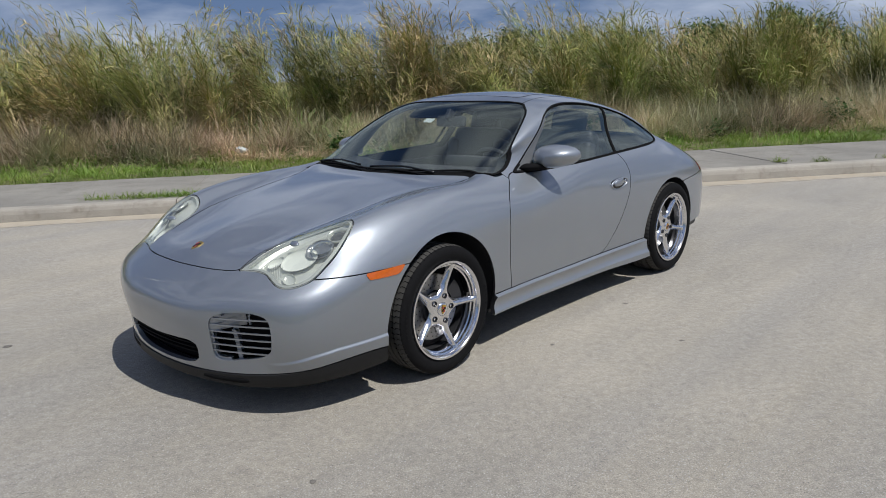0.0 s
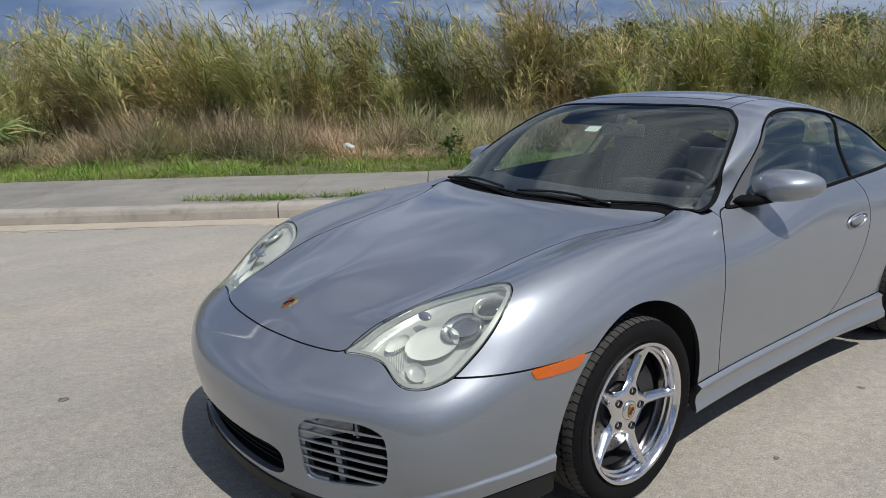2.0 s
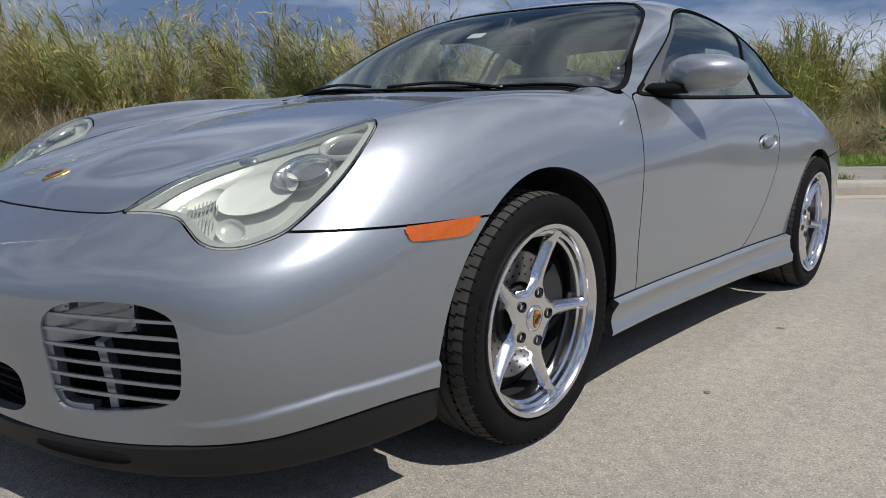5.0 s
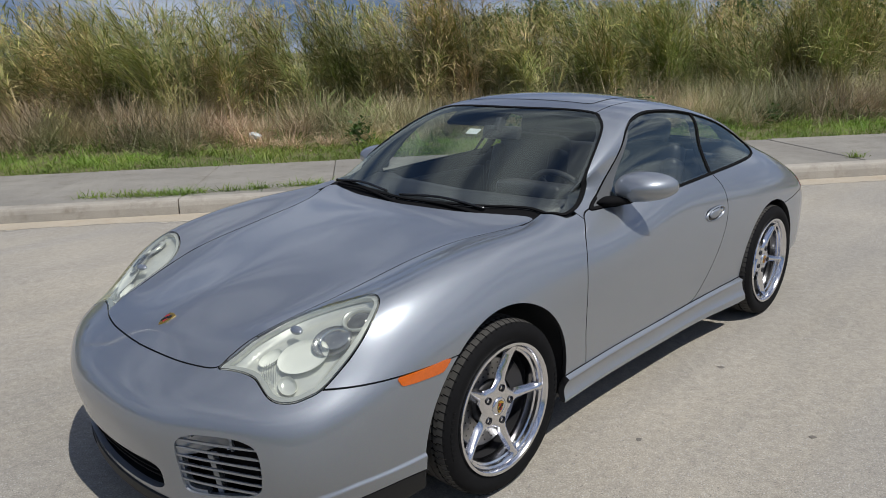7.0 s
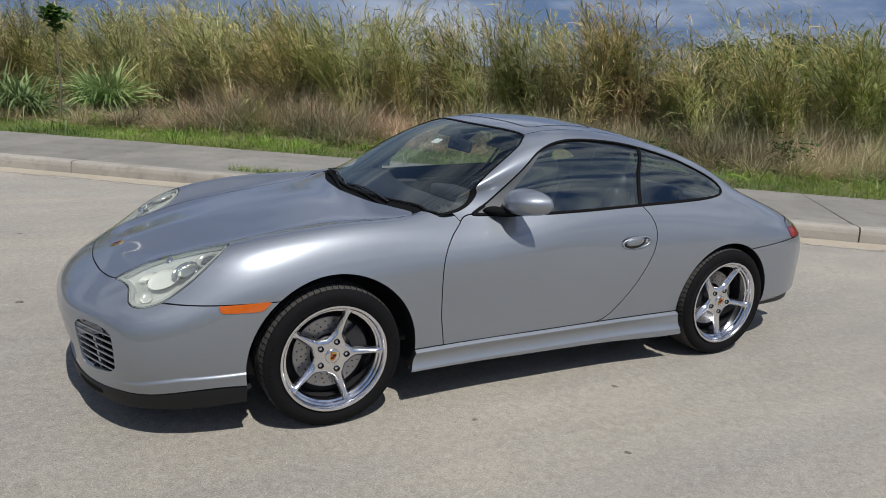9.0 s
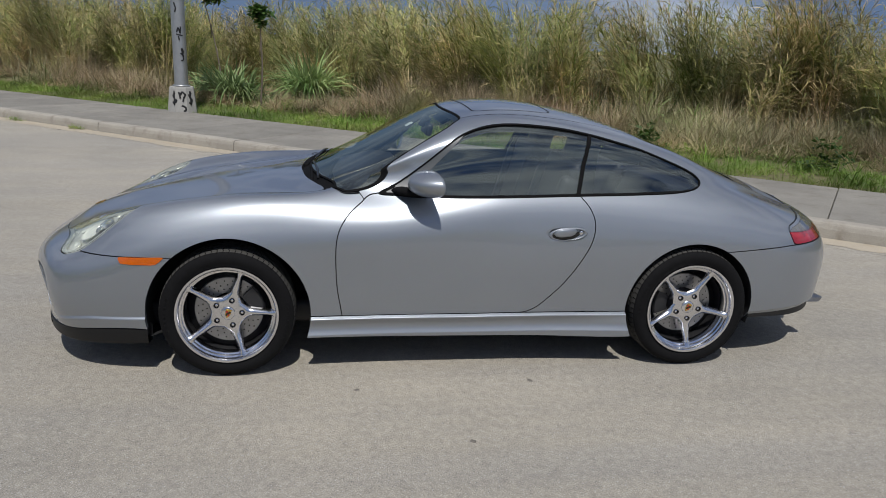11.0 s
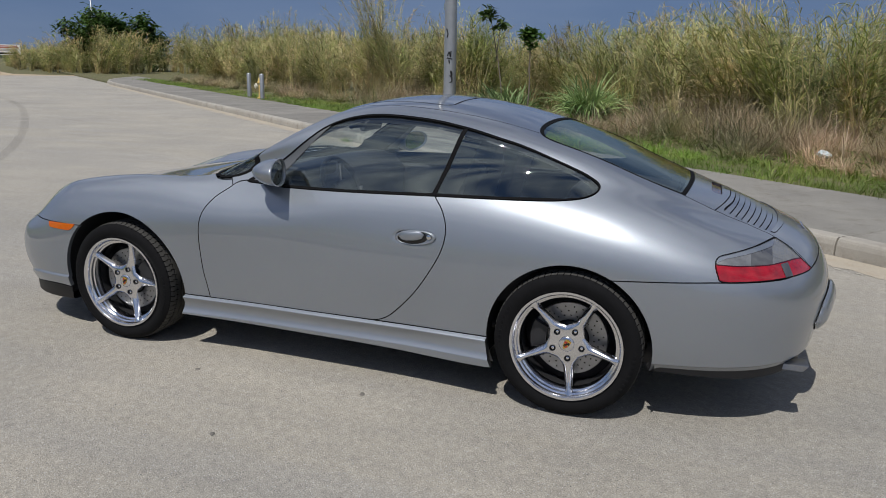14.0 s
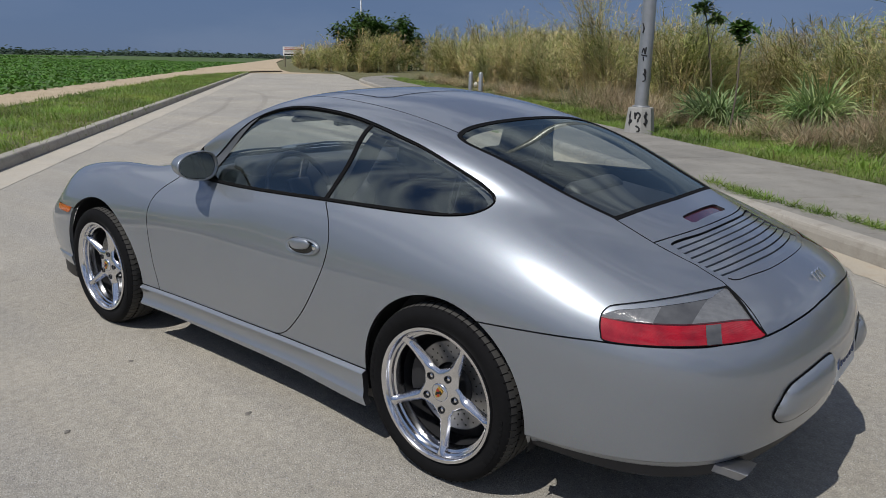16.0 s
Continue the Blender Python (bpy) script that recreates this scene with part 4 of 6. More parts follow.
# badge on the hood and the marks on the lid, as plain shapes
def badge(parent, at, n, up, size, flat=False):
    """A shield in gold with red and dark fields."""
    n, up = Vector(n).normalized(), Vector(up)
    right = up.cross(n).normalized()
    up = n.cross(right)
    outline = [(-.8, 1), (0, 1.12), (.8, 1), (.86, .3), (.7, -.45), (.35, -.95), (0, -1.2), (-.35, -.95), (-.7, -.45), (-.86, .3)]
    place = lambda q, d: tuple(Vector(at) + right * q[0] * size * .8 + up * q[1] * size + n * d)
    bm = bmesh.new()
    lo, hi = [bm.verts.new(place(q, 0)) for q in outline], [bm.verts.new(place((q[0] * .94, q[1] * .94), .003)) for q in outline]
    bm.faces.new(hi[::-1])
    for i in range(10):
        bm.faces.new((lo[i], hi[i], hi[(i + 1) % 10], lo[(i + 1) % 10]))
    bmesh.ops.recalc_face_normals(bm, faces=bm.faces)
    crest = part("badge", bm, GOLD, parent, "small gold shield badge", smooth=False)
    for q0, q1, m in (((-.72, .1), (-.05, .62), BADGE_RED), ((.05, -.62), (.5, -.02), BADGE_RED), ((.08, .1), (.72, .62), BADGE_BLACK), ((-.5, -.62), (-.05, -.02), BADGE_BLACK), ((-.22, -.2), (.22, .34), BADGE_BLACK)):
        bm = bmesh.new()
        d = .0042 if m is BADGE_BLACK else .0038
        bm.faces.new([bm.verts.new(place(q, d)) for q in ((q0[0], q0[1]), (q1[0], q0[1]), (q1[0], q1[1]), (q0[0], q1[1]))])
        bmesh.ops.recalc_face_normals(bm, faces=bm.faces)
        part("badge_field", bm, m, crest, smooth=False)


at, n = spot_on_body(-1.953, h=0)
badge(hood, at + n * .001, n, (1, 0, .35), .028)
at, n = spot_on_body(2.135, h=.0)
for k in range(3):
    bm = box_bm((.007, .022, .050), (0, 0, 0), (0, 0, 0), .002)
    p, m = spot_on_body(2.120, h=.02)
    bmesh.ops.transform(bm, matrix=Matrix.Translation((p[0] + .004, (k - 1) * .034, p[2])) @ Euler((radians(18), radians(-40), 0)).to_matrix().to_4x4(), verts=bm.verts)
    part("chrome_mark", bm, CHROME, engine_lid, smooth=False)

PAD_AREA = inside([(.488, .42), (.475, .475), (.445, .513), (.32, .542), (.22, .552), (.195, .53), (.19, .47), (.22, .42), (.30, .39), (.42, .38)], [1, 2])
# rear plate field between two pads, and the exhaust tips
for side in (-1, 1):
    pad = cut_all(rear_bumper_half, lambda v: np.where(v[:, 0] > 2.0, PAD_AREA(v), -1))
    pv, pf = pad
    pv = pv + normals(pv, pf) * (.004 + .030 * np.sqrt(np.clip(PAD_AREA(pv) / .050, 0, 1)))[:, None]
    object_from("bumper_pad", *sided((pv, pf), side), PAINT, rear_bumper, flange=.010, shade_edge=False)
    rim_pad = clip(cut_all(rear_bumper_half, lambda v: np.where(v[:, 0] > 2.0, PAD_AREA(v), -1) + .006), lambda v: .006 - PAD_AREA(v))
    object_from("pad_seam", *offset(sided(rim_pad, side), .0015), BLACK_TRIM, rear_bumper)
    tip = []
    for s, grow in ((0, 1.0), (.13, 1.0), (.135, .97), (.13, .90), (.03, .88)):
        q = np.array([(-.056, -.015), (.056, -.015), (.062, -.010), (.056, .014), (.050, .017), (-.050, .017), (-.056, .014), (-.062, -.010)]) * grow * (.82, .85)
        tip.append(np.stack([np.full(8, 1.99 + s) + .9 * q[:, 1], .575 + q[:, 0], .262 + q[:, 1]], -1))
    v, f = lofted_ring(tip, False)
    pipe = object_from("exhaust_tip", *flipped((v, f), side), STEEL, car, "flat oval steel exhaust tip")
    auto_smooth(pipe, 30)
plate = part("rear_plate", box_bm((.012, .30, .15), (2.232, 0, .50), (0, -6, 0), .004), plain("plate_white", (.62, .63, .62), .5), rear_bumper, smooth=False)
for k in range(6):
    part("plate_bar", box_bm((.003, .022, .062), (2.240, (k - 2.5) * .042, .50), (0, -6, 0)), plain("plate_ink", (.05, .07, .14), .5) if k == 0 else bpy.data.materials["plate_ink"], plate, smooth=False)

# underside, wheel houses
def underbody():
    bm = box_bm((3.55, 1.30, .12), (0.03, 0, .25), bevel=.03)
    return bm


part("underbody", underbody(), CAST_AND_SHADE, car)
for x, r in ((-1.167, .395), (1.175, .365)):
    for side in (-1, 1):
        a = np.linspace(radians(-15), radians(195), 30)
        rings = [np.stack([x + r * np.cos(a), np.full(30, h), .31 + r * np.sin(a)], -1) for h in (.842, .80, .50)]
        rings.append(np.stack([x + .02 * np.cos(a), np.full(30, .499), .31 + .02 * np.sin(a)], -1))
        v, f = tri_mesh(np.array(rings))
        object_from("wheel_house", *sided((v, f), side), CAST_AND_SHADE, car)

# ---- wheels ----
def spoke_half_width(r):
    return .0155 + .0095 * np.clip((.20 - r) / .10, 0, 2) + .034 * np.clip((.106 - r) / .036, 0, 2) ** 2


def wheel_field(v):
    """Above zero on the spokes and the hub, below in the five openings."""
    r, ang = np.hypot(v[:, 0], v[:, 2]), np.arctan2(v[:, 2], v[:, 0])
    off = (ang - radians(90) + radians(36)) % radians(72) - radians(36)
    return spoke_half_width(r) - np.abs(r * np.sin(off))


def build_wheel(width, rim_out):
    """One wheel, its face to -y, the axle at its origin."""
    half = width / 2
    rim_prof = [(.2435, -half + .02), (.2435, -half - .006), (.240, -half - .014), (.230, -half - .013), (.2245, -half - .006), (.222, -half + .006), (.2145, -half + .010), (.213, -half + .022), (.206, -half + .026), (.203, -half + .048), (.2045, -half + .066)]
    v, f = lathe(rim_prof, 96)
    rim = object_from("wheel", v, [tuple(reversed(q)) for q in f], ALLOY, None, "five-spoke polished alloy wheel")
    auto_smooth(rim, 35)
    rim.parent = car
    # the alloy barrel is coloured dark for the shade behind the spokes
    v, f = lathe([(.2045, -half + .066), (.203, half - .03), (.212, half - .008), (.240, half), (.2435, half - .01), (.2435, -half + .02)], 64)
    object_from("rim_barrel", v, [tuple(reversed(q)) for q in f], CAST_AND_SHADE, rim, "inner rim barrel, coloured dark for the shade behind the spokes")
    # tyre: round shoulders, grooved tread
    prof = [(.238, half - .004), (.246, half + .006), (.272, half + .016), (.298, half + .012), (.311, half - .004), (.3165, half - .025)]
    tread = []
    for k in range(4):
        c = half * (.55 - .367 * k)
        tread += [(.3175, c + .006), (.309, c + .005), (.309, c - .005), (.3175, c - .006)]
    mirror_prof = [(r, -y) for r, y in reversed(prof)]
    rings = prof[:5], prof[4:] + tread + mirror_prof[:2], mirror_prof[1:]
    v, f = lathe(rings[2], 120)
    tyre = object_from("tyre", v, [tuple(reversed(q)) for q in f], RUBBER, rim, "black low-profile tyre")
    v, f = lathe(rings[0], 120)
    object_from("inner_sidewall", v, [tuple(reversed(q)) for q in f], RUBBER, rim)
    v, f = lathe(rings[1], 120)
    auto_smooth(object_from("tread", v, [tuple(reversed(q)) for q in f], TREAD, rim, "dusty grooved tyre tread"), 30)
    # cross grooves on the tread's shoulders
    bm = bmesh.new()
    for k in range(72):
        for s in (-1, 1):
            a = 2 * math.pi * (k + .25 * (s > 0)) / 72
            m = Matrix.Rotation(a, 4, "Y") @ pose(0, s * half * .62, .3151, 0, 0, 10 * s)
            bmesh.ops.create_cube(bm, size=1, matrix=m @ Matrix.Diagonal((.0024, half * .30, .0054, 1)))
            m = Matrix.Rotation(a + .008, 4, "Y") @ pose(0, s * (half - .012), .3115, -15 * s, 0, 6 * s)
            bmesh.ops.create_cube(bm, size=1, matrix=m @ Matrix.Diagonal((.0030, .030, .0050, 1)))
    tagged(part("tread_pattern", bm, BADGE_BLACK, rim, smooth=False), kind="stuff")
    # raised bars on the sidewall, where its lettering cannot be read
    bm = bmesh.new()
    for base, count in ((60, 9), (238, 8)):
        for k in range(count):
            m = Matrix.Rotation(radians(base + 4.6 * k), 4, "Y") @ pose(0, -half - .0155, .284)
            bmesh.ops.create_cube(bm, size=1, matrix=m @ Matrix.Diagonal((.010, .0022, .012, 1)))
    tagged(part("sidewall_marking", bm, RUBBER, rim, smooth=False), kind="stuff")
    # face: hub and spokes cut from one dished disc
    ra = np.concatenate([np.linspace(.001, .07, 8), np.linspace(.078, .226, 34)])
    an = np.linspace(0, 2 * math.pi, 361)
    rr, aa = np.meshgrid(ra, an, indexing="ij")
    off = (aa - radians(90) + radians(36)) % radians(72) - radians(36)
    across = np.abs(rr * np.sin(off)) / np.maximum(spoke_half_width(rr), 1e-3)
    depth = np.interp(rr, [0, .03, .05, .08, .12, .17, .205, .226], [.030, .030, .031, .032, .028, .019, .009, .003])
    y = -half - .004 + depth + .022 * np.clip(across, 0, 1.5) ** 2.0 * np.clip((rr - .06) / .05, 0, 1) * np.clip((.222 - rr) / .03, .2, 1)
    grid = np.stack([rr * np.cos(aa), y, rr * np.sin(aa)], -1)
    face = tri_mesh(grid)
    if normals(*face)[:, 1].mean() > 0:
        face = (face[0], face[1][:, ::-1])
    face = clip(face, wheel_field)
    holes = lambda v: np.min([np.hypot(v[:, 0] - .065 * math.cos(radians(90 + 72 * k)), v[:, 2] - .065 * math.sin(radians(90 + 72 * k))) for k in range(5)], 0) - .0135
    hub_m = clip(face, lambda v: .082 - np.hypot(v[:, 0], v[:, 2]))
    hub = object_from("hub", *clip(hub_m, holes), ALLOY, rim, flange=.018)
    out_m = clip(face, lambda v: np.hypot(v[:, 0], v[:, 2]) - .082)
    out_m = clip(out_m, lambda v: .224 - np.hypot(v[:, 0], v[:, 2]))
    for k in range(5):
        mid = radians(90 + 72 * k)
        sector = lambda v, mid=mid: radians(36) - np.abs((np.arctan2(v[:, 2], v[:, 0]) - mid + math.pi) % (2 * math.pi) - math.pi)
        object_from("spoke", *clip(out_m, sector), ALLOY, rim, flange=.030)
    for k in range(5):
        a = radians(90 + 72 * k)
        v, f = lathe([(.001, -.012), (.0085, -.012), (.0100, -.009), (.0105, .012)], 6)
        v = v + (.065 * math.cos(a), -half + .040, .065 * math.sin(a))
        object_from("wheel_bolt", v, f, CHROME, rim)
        # well walls coloured dark to stand for the shade in the hole
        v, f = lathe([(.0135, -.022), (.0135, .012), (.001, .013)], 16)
        object_from("bolt_well", v + (.065 * math.cos(a), -half + .045, .065 * math.sin(a)), [tuple(reversed(q)) for q in f], CAST_AND_SHADE, rim)
    v, f = lathe([(.001, -.006), (.028, -.0055), (.033, -.003), (.034, .006)], 32)
    cap = object_from("centre_cap", v + (0, -half + .026, 0), f, ALLOY, rim)
    badge(cap, (0, -half + .0195, 0), (0, -1, 0), (0, 0, 1), .020)
    # brake: drilled disc and caliper
    v, f = lathe([(.085, -.02), (.085, -.03), (.160, -.03), (.163, -.028), (.163, -.004), (.160, -.002), (.085, -.002)], 72)
    disc = object_from("brake_disc", v + (0, .006, 0), f, STEEL, rim, "drilled steel brake disc")
    auto_smooth(disc, 30)
    bm = bmesh.new()
    for k in range(24):
        for j in range(3):
            a, r = 2 * math.pi * (k + j / 3) / 24, .105 + .020 * j
            bmesh.ops.create_circle(bm, cap_ends=True, segments=8, radius=.0036, matrix=pose(r * math.cos(a), -.0246, r * math.sin(a), 90, 0, 0))
    tagged(part("disc_holes", bm, BADGE_BLACK, rim, smooth=False), kind="stuff")
    # hub and wide plate behind the disc, dark for the shade inside the wheel
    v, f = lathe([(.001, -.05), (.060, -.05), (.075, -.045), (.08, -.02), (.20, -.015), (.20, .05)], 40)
    object_from("axle_hub", v + (0, .02, 0), f, CAST_AND_SHADE, rim)
    a0 = np.linspace(radians(-22), radians(22), 9)
    prof = [(.098, -.052), (.165, -.056), (.172, -.045), (.172, .0), (.098, .0)]
    rings = [np.array([(r * math.cos(t), y, r * math.sin(t)) for r, y in prof]) for t in a0]
    cal = object_from("brake_caliper", *lofted_ring(rings), CAST_AND_SHADE, rim, "black brake caliper", smooth=False)
    return rim, cal


for x, width, out in ((-1.175, .205, .838), (1.175, .245, .852)):
    wheel, caliper = build_wheel(width, out)
    caliper.rotation_euler = (0, radians(-43 if x < 0 else -205), 0)
    hub_y = -(out + .026 - .026) + width / 2 - .026
    wheel.matrix_basis = pose(x, hub_y, .3165, 0, 18 if x < 0 else 30, 0)
    other = copy_thing(wheel, pose(x, -hub_y, .3165, 0, 0, 180))

# ---- cabin ----
def cushion(size, at, turn=(0, 0, 0), round_=.05):
    bm = box_bm(size, (0, 0, 0), (0, 0, 0), round_, 4)
    for v in bm.verts:
        v.co.z += .012 * math.cos(v.co.y / size[1] * 3) * (1 if v.co.z > 0 else 0)
    bmesh.ops.transform(bm, matrix=pose(*at, *turn), verts=bm.verts)
    return bm


for side in (-1, 1):
    y = side * .36
    seat = part("seat", cushion((.50, .50, .16), (.22, y, .42), (0, -8, 0)), CABIN, car, "black leather bucket seat")
    part("backrest", cushion((.13, .48, .62), (.55, y, .72), (0, 16, 0), .055), CABIN, seat)
    part("headrest", cushion((.10, .25, .20), (.665, y, 1.045), (0, 14, 0), .045), CABIN, seat)
    for s in (-1, 1):
        part("bolster", cushion((.12, .09, .50), (.505, y + s * .215, .70), (0, 16, 0), .04), CABIN, seat)
    part("rear_seat", cushion((.10, .42, .42), (1.05, side * .28, .72), (0, 24, 0), .04), CABIN, car)
    part("door_card", box_bm((1.05, .05, .46), (.03, side * .735, .585), (0, 0, 0), .02), CABIN_GREY, car)
    part("rear_side_trim", box_bm((.70, .05, .42), (.92, side * .70, .63), (0, 0, 0), .02), CABIN_GREY, car)
    part("sun_visor", box_bm((.02, .36, .13), (.03, side * .30, 1.175), (0, 60, 0), .008), CABIN_GREY, car)
part("cabin_floor", box_bm((2.2, 1.44, .03), (.30, 0, .31)), CABIN, car)
part("tunnel", cushion((1.1, .20, .24), (.0, 0, .42)), CABIN, car)
v, f = lofted_ring([np.array([(x + dx, y, z) for dx, z in ((-.20, .70), (-.24, .87), (-.10, .905), (.02, .885), (.10, .80), (.08, .60))])
                    for x, y in ((-.30, -.655), (-.38, -.5), (-.435, 0), (-.38, .5), (-.30, .655))])
dash = object_from("dashboard", v, f, CABIN, car, "dark grey dashboard")
part("instrument_hood", cushion((.16, .36, .07), (-.33, -.36, .905), (0, 6, 0), .03), CABIN, dash)
part("parcel_shelf", box_bm((.42, 1.1, .04), (1.33, 0, .84), (0, 8, 0), .015), CABIN, car)
part("firewall", box_bm((.04, 1.4, .5), (-.62, 0, .55)), CABIN, car)
part("rear_bulkhead", box_bm((.04, 1.3, .55), (1.46, 0, .58), (0, 10, 0)), CABIN, car)
ring = [(0, .185 * math.cos(a), .185 * math.sin(a)) for a in np.linspace(0, 2 * math.pi, 41)]
v, f = tube(ring, .015, 10, 1)
m = np.array(pose(-.12, -.36, .80, 0, -24, 0))
object_from("steering_wheel", v @ m[:3, :3].T + m[:3, 3], f, CABIN, car, "black leather steering wheel")
wheel_ob = bpy.data.objects["steering_wheel"]
for ang in (0, 120, 240):
    bm = box_bm((.018, .155, .035), (0, .095, 0), (0, 0, 0), .006)
    bmesh.ops.transform(bm, matrix=pose(-.125, -.36, .80, 0, -24, 0) @ pose(0, 0, 0, ang + 180, 0, 0), verts=bm.verts)
    part("wheel_spoke", bm, CABIN, wheel_ob)
part("horn_pad", cushion((.04, .13, .11), (-.12, -.36, .80), (0, -24, 0), .018), CABIN, wheel_ob)
mirror_in = part("rear_view_mirror", cushion((.035, .23, .065), (-.13, 0, 1.125), (0, 12, 0), .015), CABIN, car)
part("mirror_stem", box_bm((.05, .03, .07), (-.145, 0, 1.165), (0, 30, 0), .006), CABIN, mirror_in)
part("sticker", box_bm((.001, .075, .045), (-.225, .105, 1.137), (0, 62, 0)), PAPER, windscreen, "pale paper sticker", smooth=False)
# roof lining keeps the sky out of the cabin's top
lining = cut_all(BODY, lambda v: v[:, 2] - 1.10, out_of(WINDSCREEN_AREA, -.02), out_of(REAR_GLASS_AREA, -.02), out_of(DOOR_GLASS_AREA, -.005))
object_from("roof_lining", *offset(mirrored(lining), -.030), CABIN_GREY, car)

# wipers
for base, tip_, lift in (((-.822, .065, .886), (-.712, .60, .898), .016), ((-.778, -.52, .868), (-.795, .05, .900), .016)):
    mid = tuple((a + b) / 2 + (.0 if k < 2 else lift) for k, (a, b) in enumerate(zip(base, tip_)))
    v, f = tube([base, mid, tip_], [.009, .0065, .005], 8)
    arm = object_from("wiper", v, f, BLACK_TRIM, car, "black windscreen wiper arm")
    d = np.subtract(tip_, base)
    lo, hi = np.array(base) + d * .18 + (.03, 0, .028), np.array(tip_) + d * .02 + (.012, 0, .012)
    v, f = tube([tuple(lo), tuple((lo + hi) / 2 + (.006, 0, .016)), tuple(hi)], .006, 6)
    object_from("wiper_blade", v, f, BADGE_BLACK, arm)
    v, f = lathe([(.001, .012), (.012, .012), (.015, .007), (.016, -.012)], 20, "z")
    object_from("wiper_pivot", v + np.array(base), f, BLACK_TRIM, arm)

# ---- street ----
TURN = radians(-39.2)
KERB, WALK, KERB_LEFT = 3.82, 6.15, -3.93


def st(s, w, z=0.0):
    """A place by its way along the street, its way across and its height."""
    return (s * math.cos(TURN) - w * math.sin(TURN), s * math.sin(TURN) + w * math.cos(TURN), z)


def st_array(s, w, z):
    s, w, z = np.broadcast_arrays(np.asarray(s, float), w, z)
    return np.stack([s * math.cos(TURN) - w * math.sin(TURN), s * math.sin(TURN) + w * math.cos(TURN), z], -1)


ST = Matrix.Rotation(TURN, 4, "Z")


def street_coords(n, scale=(1, 1, 1)):
    """World places turned to run along the street."""
    g, m = n.add("NewGeometry"), n.add("Mapping", Rotation=(0, 0, -TURN), Scale=scale)
    n.join(g.outputs["Position"], m.inputs[0])
    return m.outputs[0]


def road_material():
    n = Nodes("worn_road")
    p = street_coords(n)
    grit = n.ramp(n.noise(p, 150.0, 4.0, 0.8), (0.30, 0.62), (0.50, 0.98), (0.68, 1.36))
    pebble = n.add("TexVoronoi", Scale=150.0)
    n.join(p, pebble.inputs["Vector"])
    stones = n.ramp(pebble.outputs["Distance"], (0.05, 1.25), (0.45, 0.88))
    along = n.noise(street_coords(n, (0.05, 1.1, 1)), 1.7, 3.0)
    patch = n.noise(p, 0.33, 7.0, 0.68)
    tone = n.mix(n.ramp(patch, (0.36, 0.0), (0.66, 1.0)), (0.358, 0.335, 0.288), (0.495, 0.45, 0.370))
    tone = n.mix(n.ramp(along, (0.35, 0.0), (0.7, 0.55)), tone, (0.38, 0.366, 0.342))
    stain = n.ramp(n.noise(p, 2.6, 6.0, 0.7), (0.63, 0.0), (0.74, 0.4))
    tone = n.mix(stain, tone, (0.16, 0.15, 0.14))
    tone = n.mix(1.0, n.mix(1.0, tone, grit, "MULTIPLY"), stones, "MULTIPLY")
    specks = n.add("TexVoronoi", Scale=55.0)
    n.join(p, specks.inputs["Vector"])
    tone = n.mix(n.ramp(specks.outputs["Distance"], (0.10, 0.75), (0.20, 0.0)), tone, n.ramp(specks.outputs["Color"], (0.3, 0.10), (0.55, 0.36), (0.9, 0.62)))
    swept = n.noise(street_coords(n, (0.35, 1.6, 1)), 2.0, 8.0, 0.72)
    tone = n.mix(1.0, tone, n.ramp(n.noise(p, 26.0, 5.0, 0.8), (0.34, 0.82), (0.66, 1.18)), "MULTIPLY")
    tone = n.mix(1.0, tone, n.ramp(swept, (0.35, 0.94), (0.65, 1.07)), "MULTIPLY")
    chips = n.add("TexVoronoi", Scale=95.0)
    n.join(p, chips.inputs["Vector"])
    tone = n.mix(n.ramp(chips.outputs["Distance"], (0.14, 0.7), (0.26, 0.0)), tone, n.ramp(chips.outputs["Color"], (0.2, 0.13), (0.5, 0.36), (0.8, 0.72)))
    tone = n.mix(1.0, tone, (0.945, 0.935, 0.915), "MULTIPLY")
    n.set(Base_Color=tone, Roughness=0.85)
    n.bump(n.noise(p, 120.0, 4.0, 0.8), 1.0, 0.006)
    return n.mat


def concrete_material(name, a, b, dirt=(0.16, 0.14, 0.11)):
    n = Nodes(name)
    p = street_coords(n)
    tone = n.mix(n.ramp(n.noise(p, 1.3, 5.0, 0.6), (0.3, 0.0), (0.7, 1.0)), a, b)
    tone = n.mix(n.ramp(n.noise(p, 5.0, 6.0, 0.7), (0.52, 0.0), (0.74, 0.75)), tone, dirt)
    tone = n.mix(1.0, tone, n.ramp(n.noise(p, 120.0, 3.0, 0.7), (0.3, 0.75), (0.7, 1.18)), "MULTIPLY")
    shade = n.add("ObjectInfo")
    tone = n.mix(1.0, tone, n.ramp(shade.outputs["Random"], (0.0, 0.90), (1.0, 1.08)), "MULTIPLY")
    n.set(Base_Color=tone, Roughness=0.88)
    n.bump(n.noise(p, 90.0, 4.0, 0.7), 0.35, 0.004)
    return n.mat


def soil_material(name, a, b, c):
    n = Nodes(name)
    p = street_coords(n)
    tone = n.mix(n.ramp(n.noise(p, 0.8, 6.0, 0.65), (0.35, 0.0), (0.65, 1.0)), a, b)
    tone = n.mix(n.ramp(n.noise(p, 6.0, 5.0, 0.7), (0.45, 0.0), (0.7, 0.8)), tone, c)
    tone = n.mix(1.0, tone, n.ramp(n.noise(p, 60.0, 3.0, 0.7), (0.3, 0.6), (0.7, 1.3)), "MULTIPLY")
    n.set(Base_Color=tone, Roughness=0.95)
    n.bump(n.noise(p, 30.0, 4.0), 0.6, 0.03)
    return n.mat


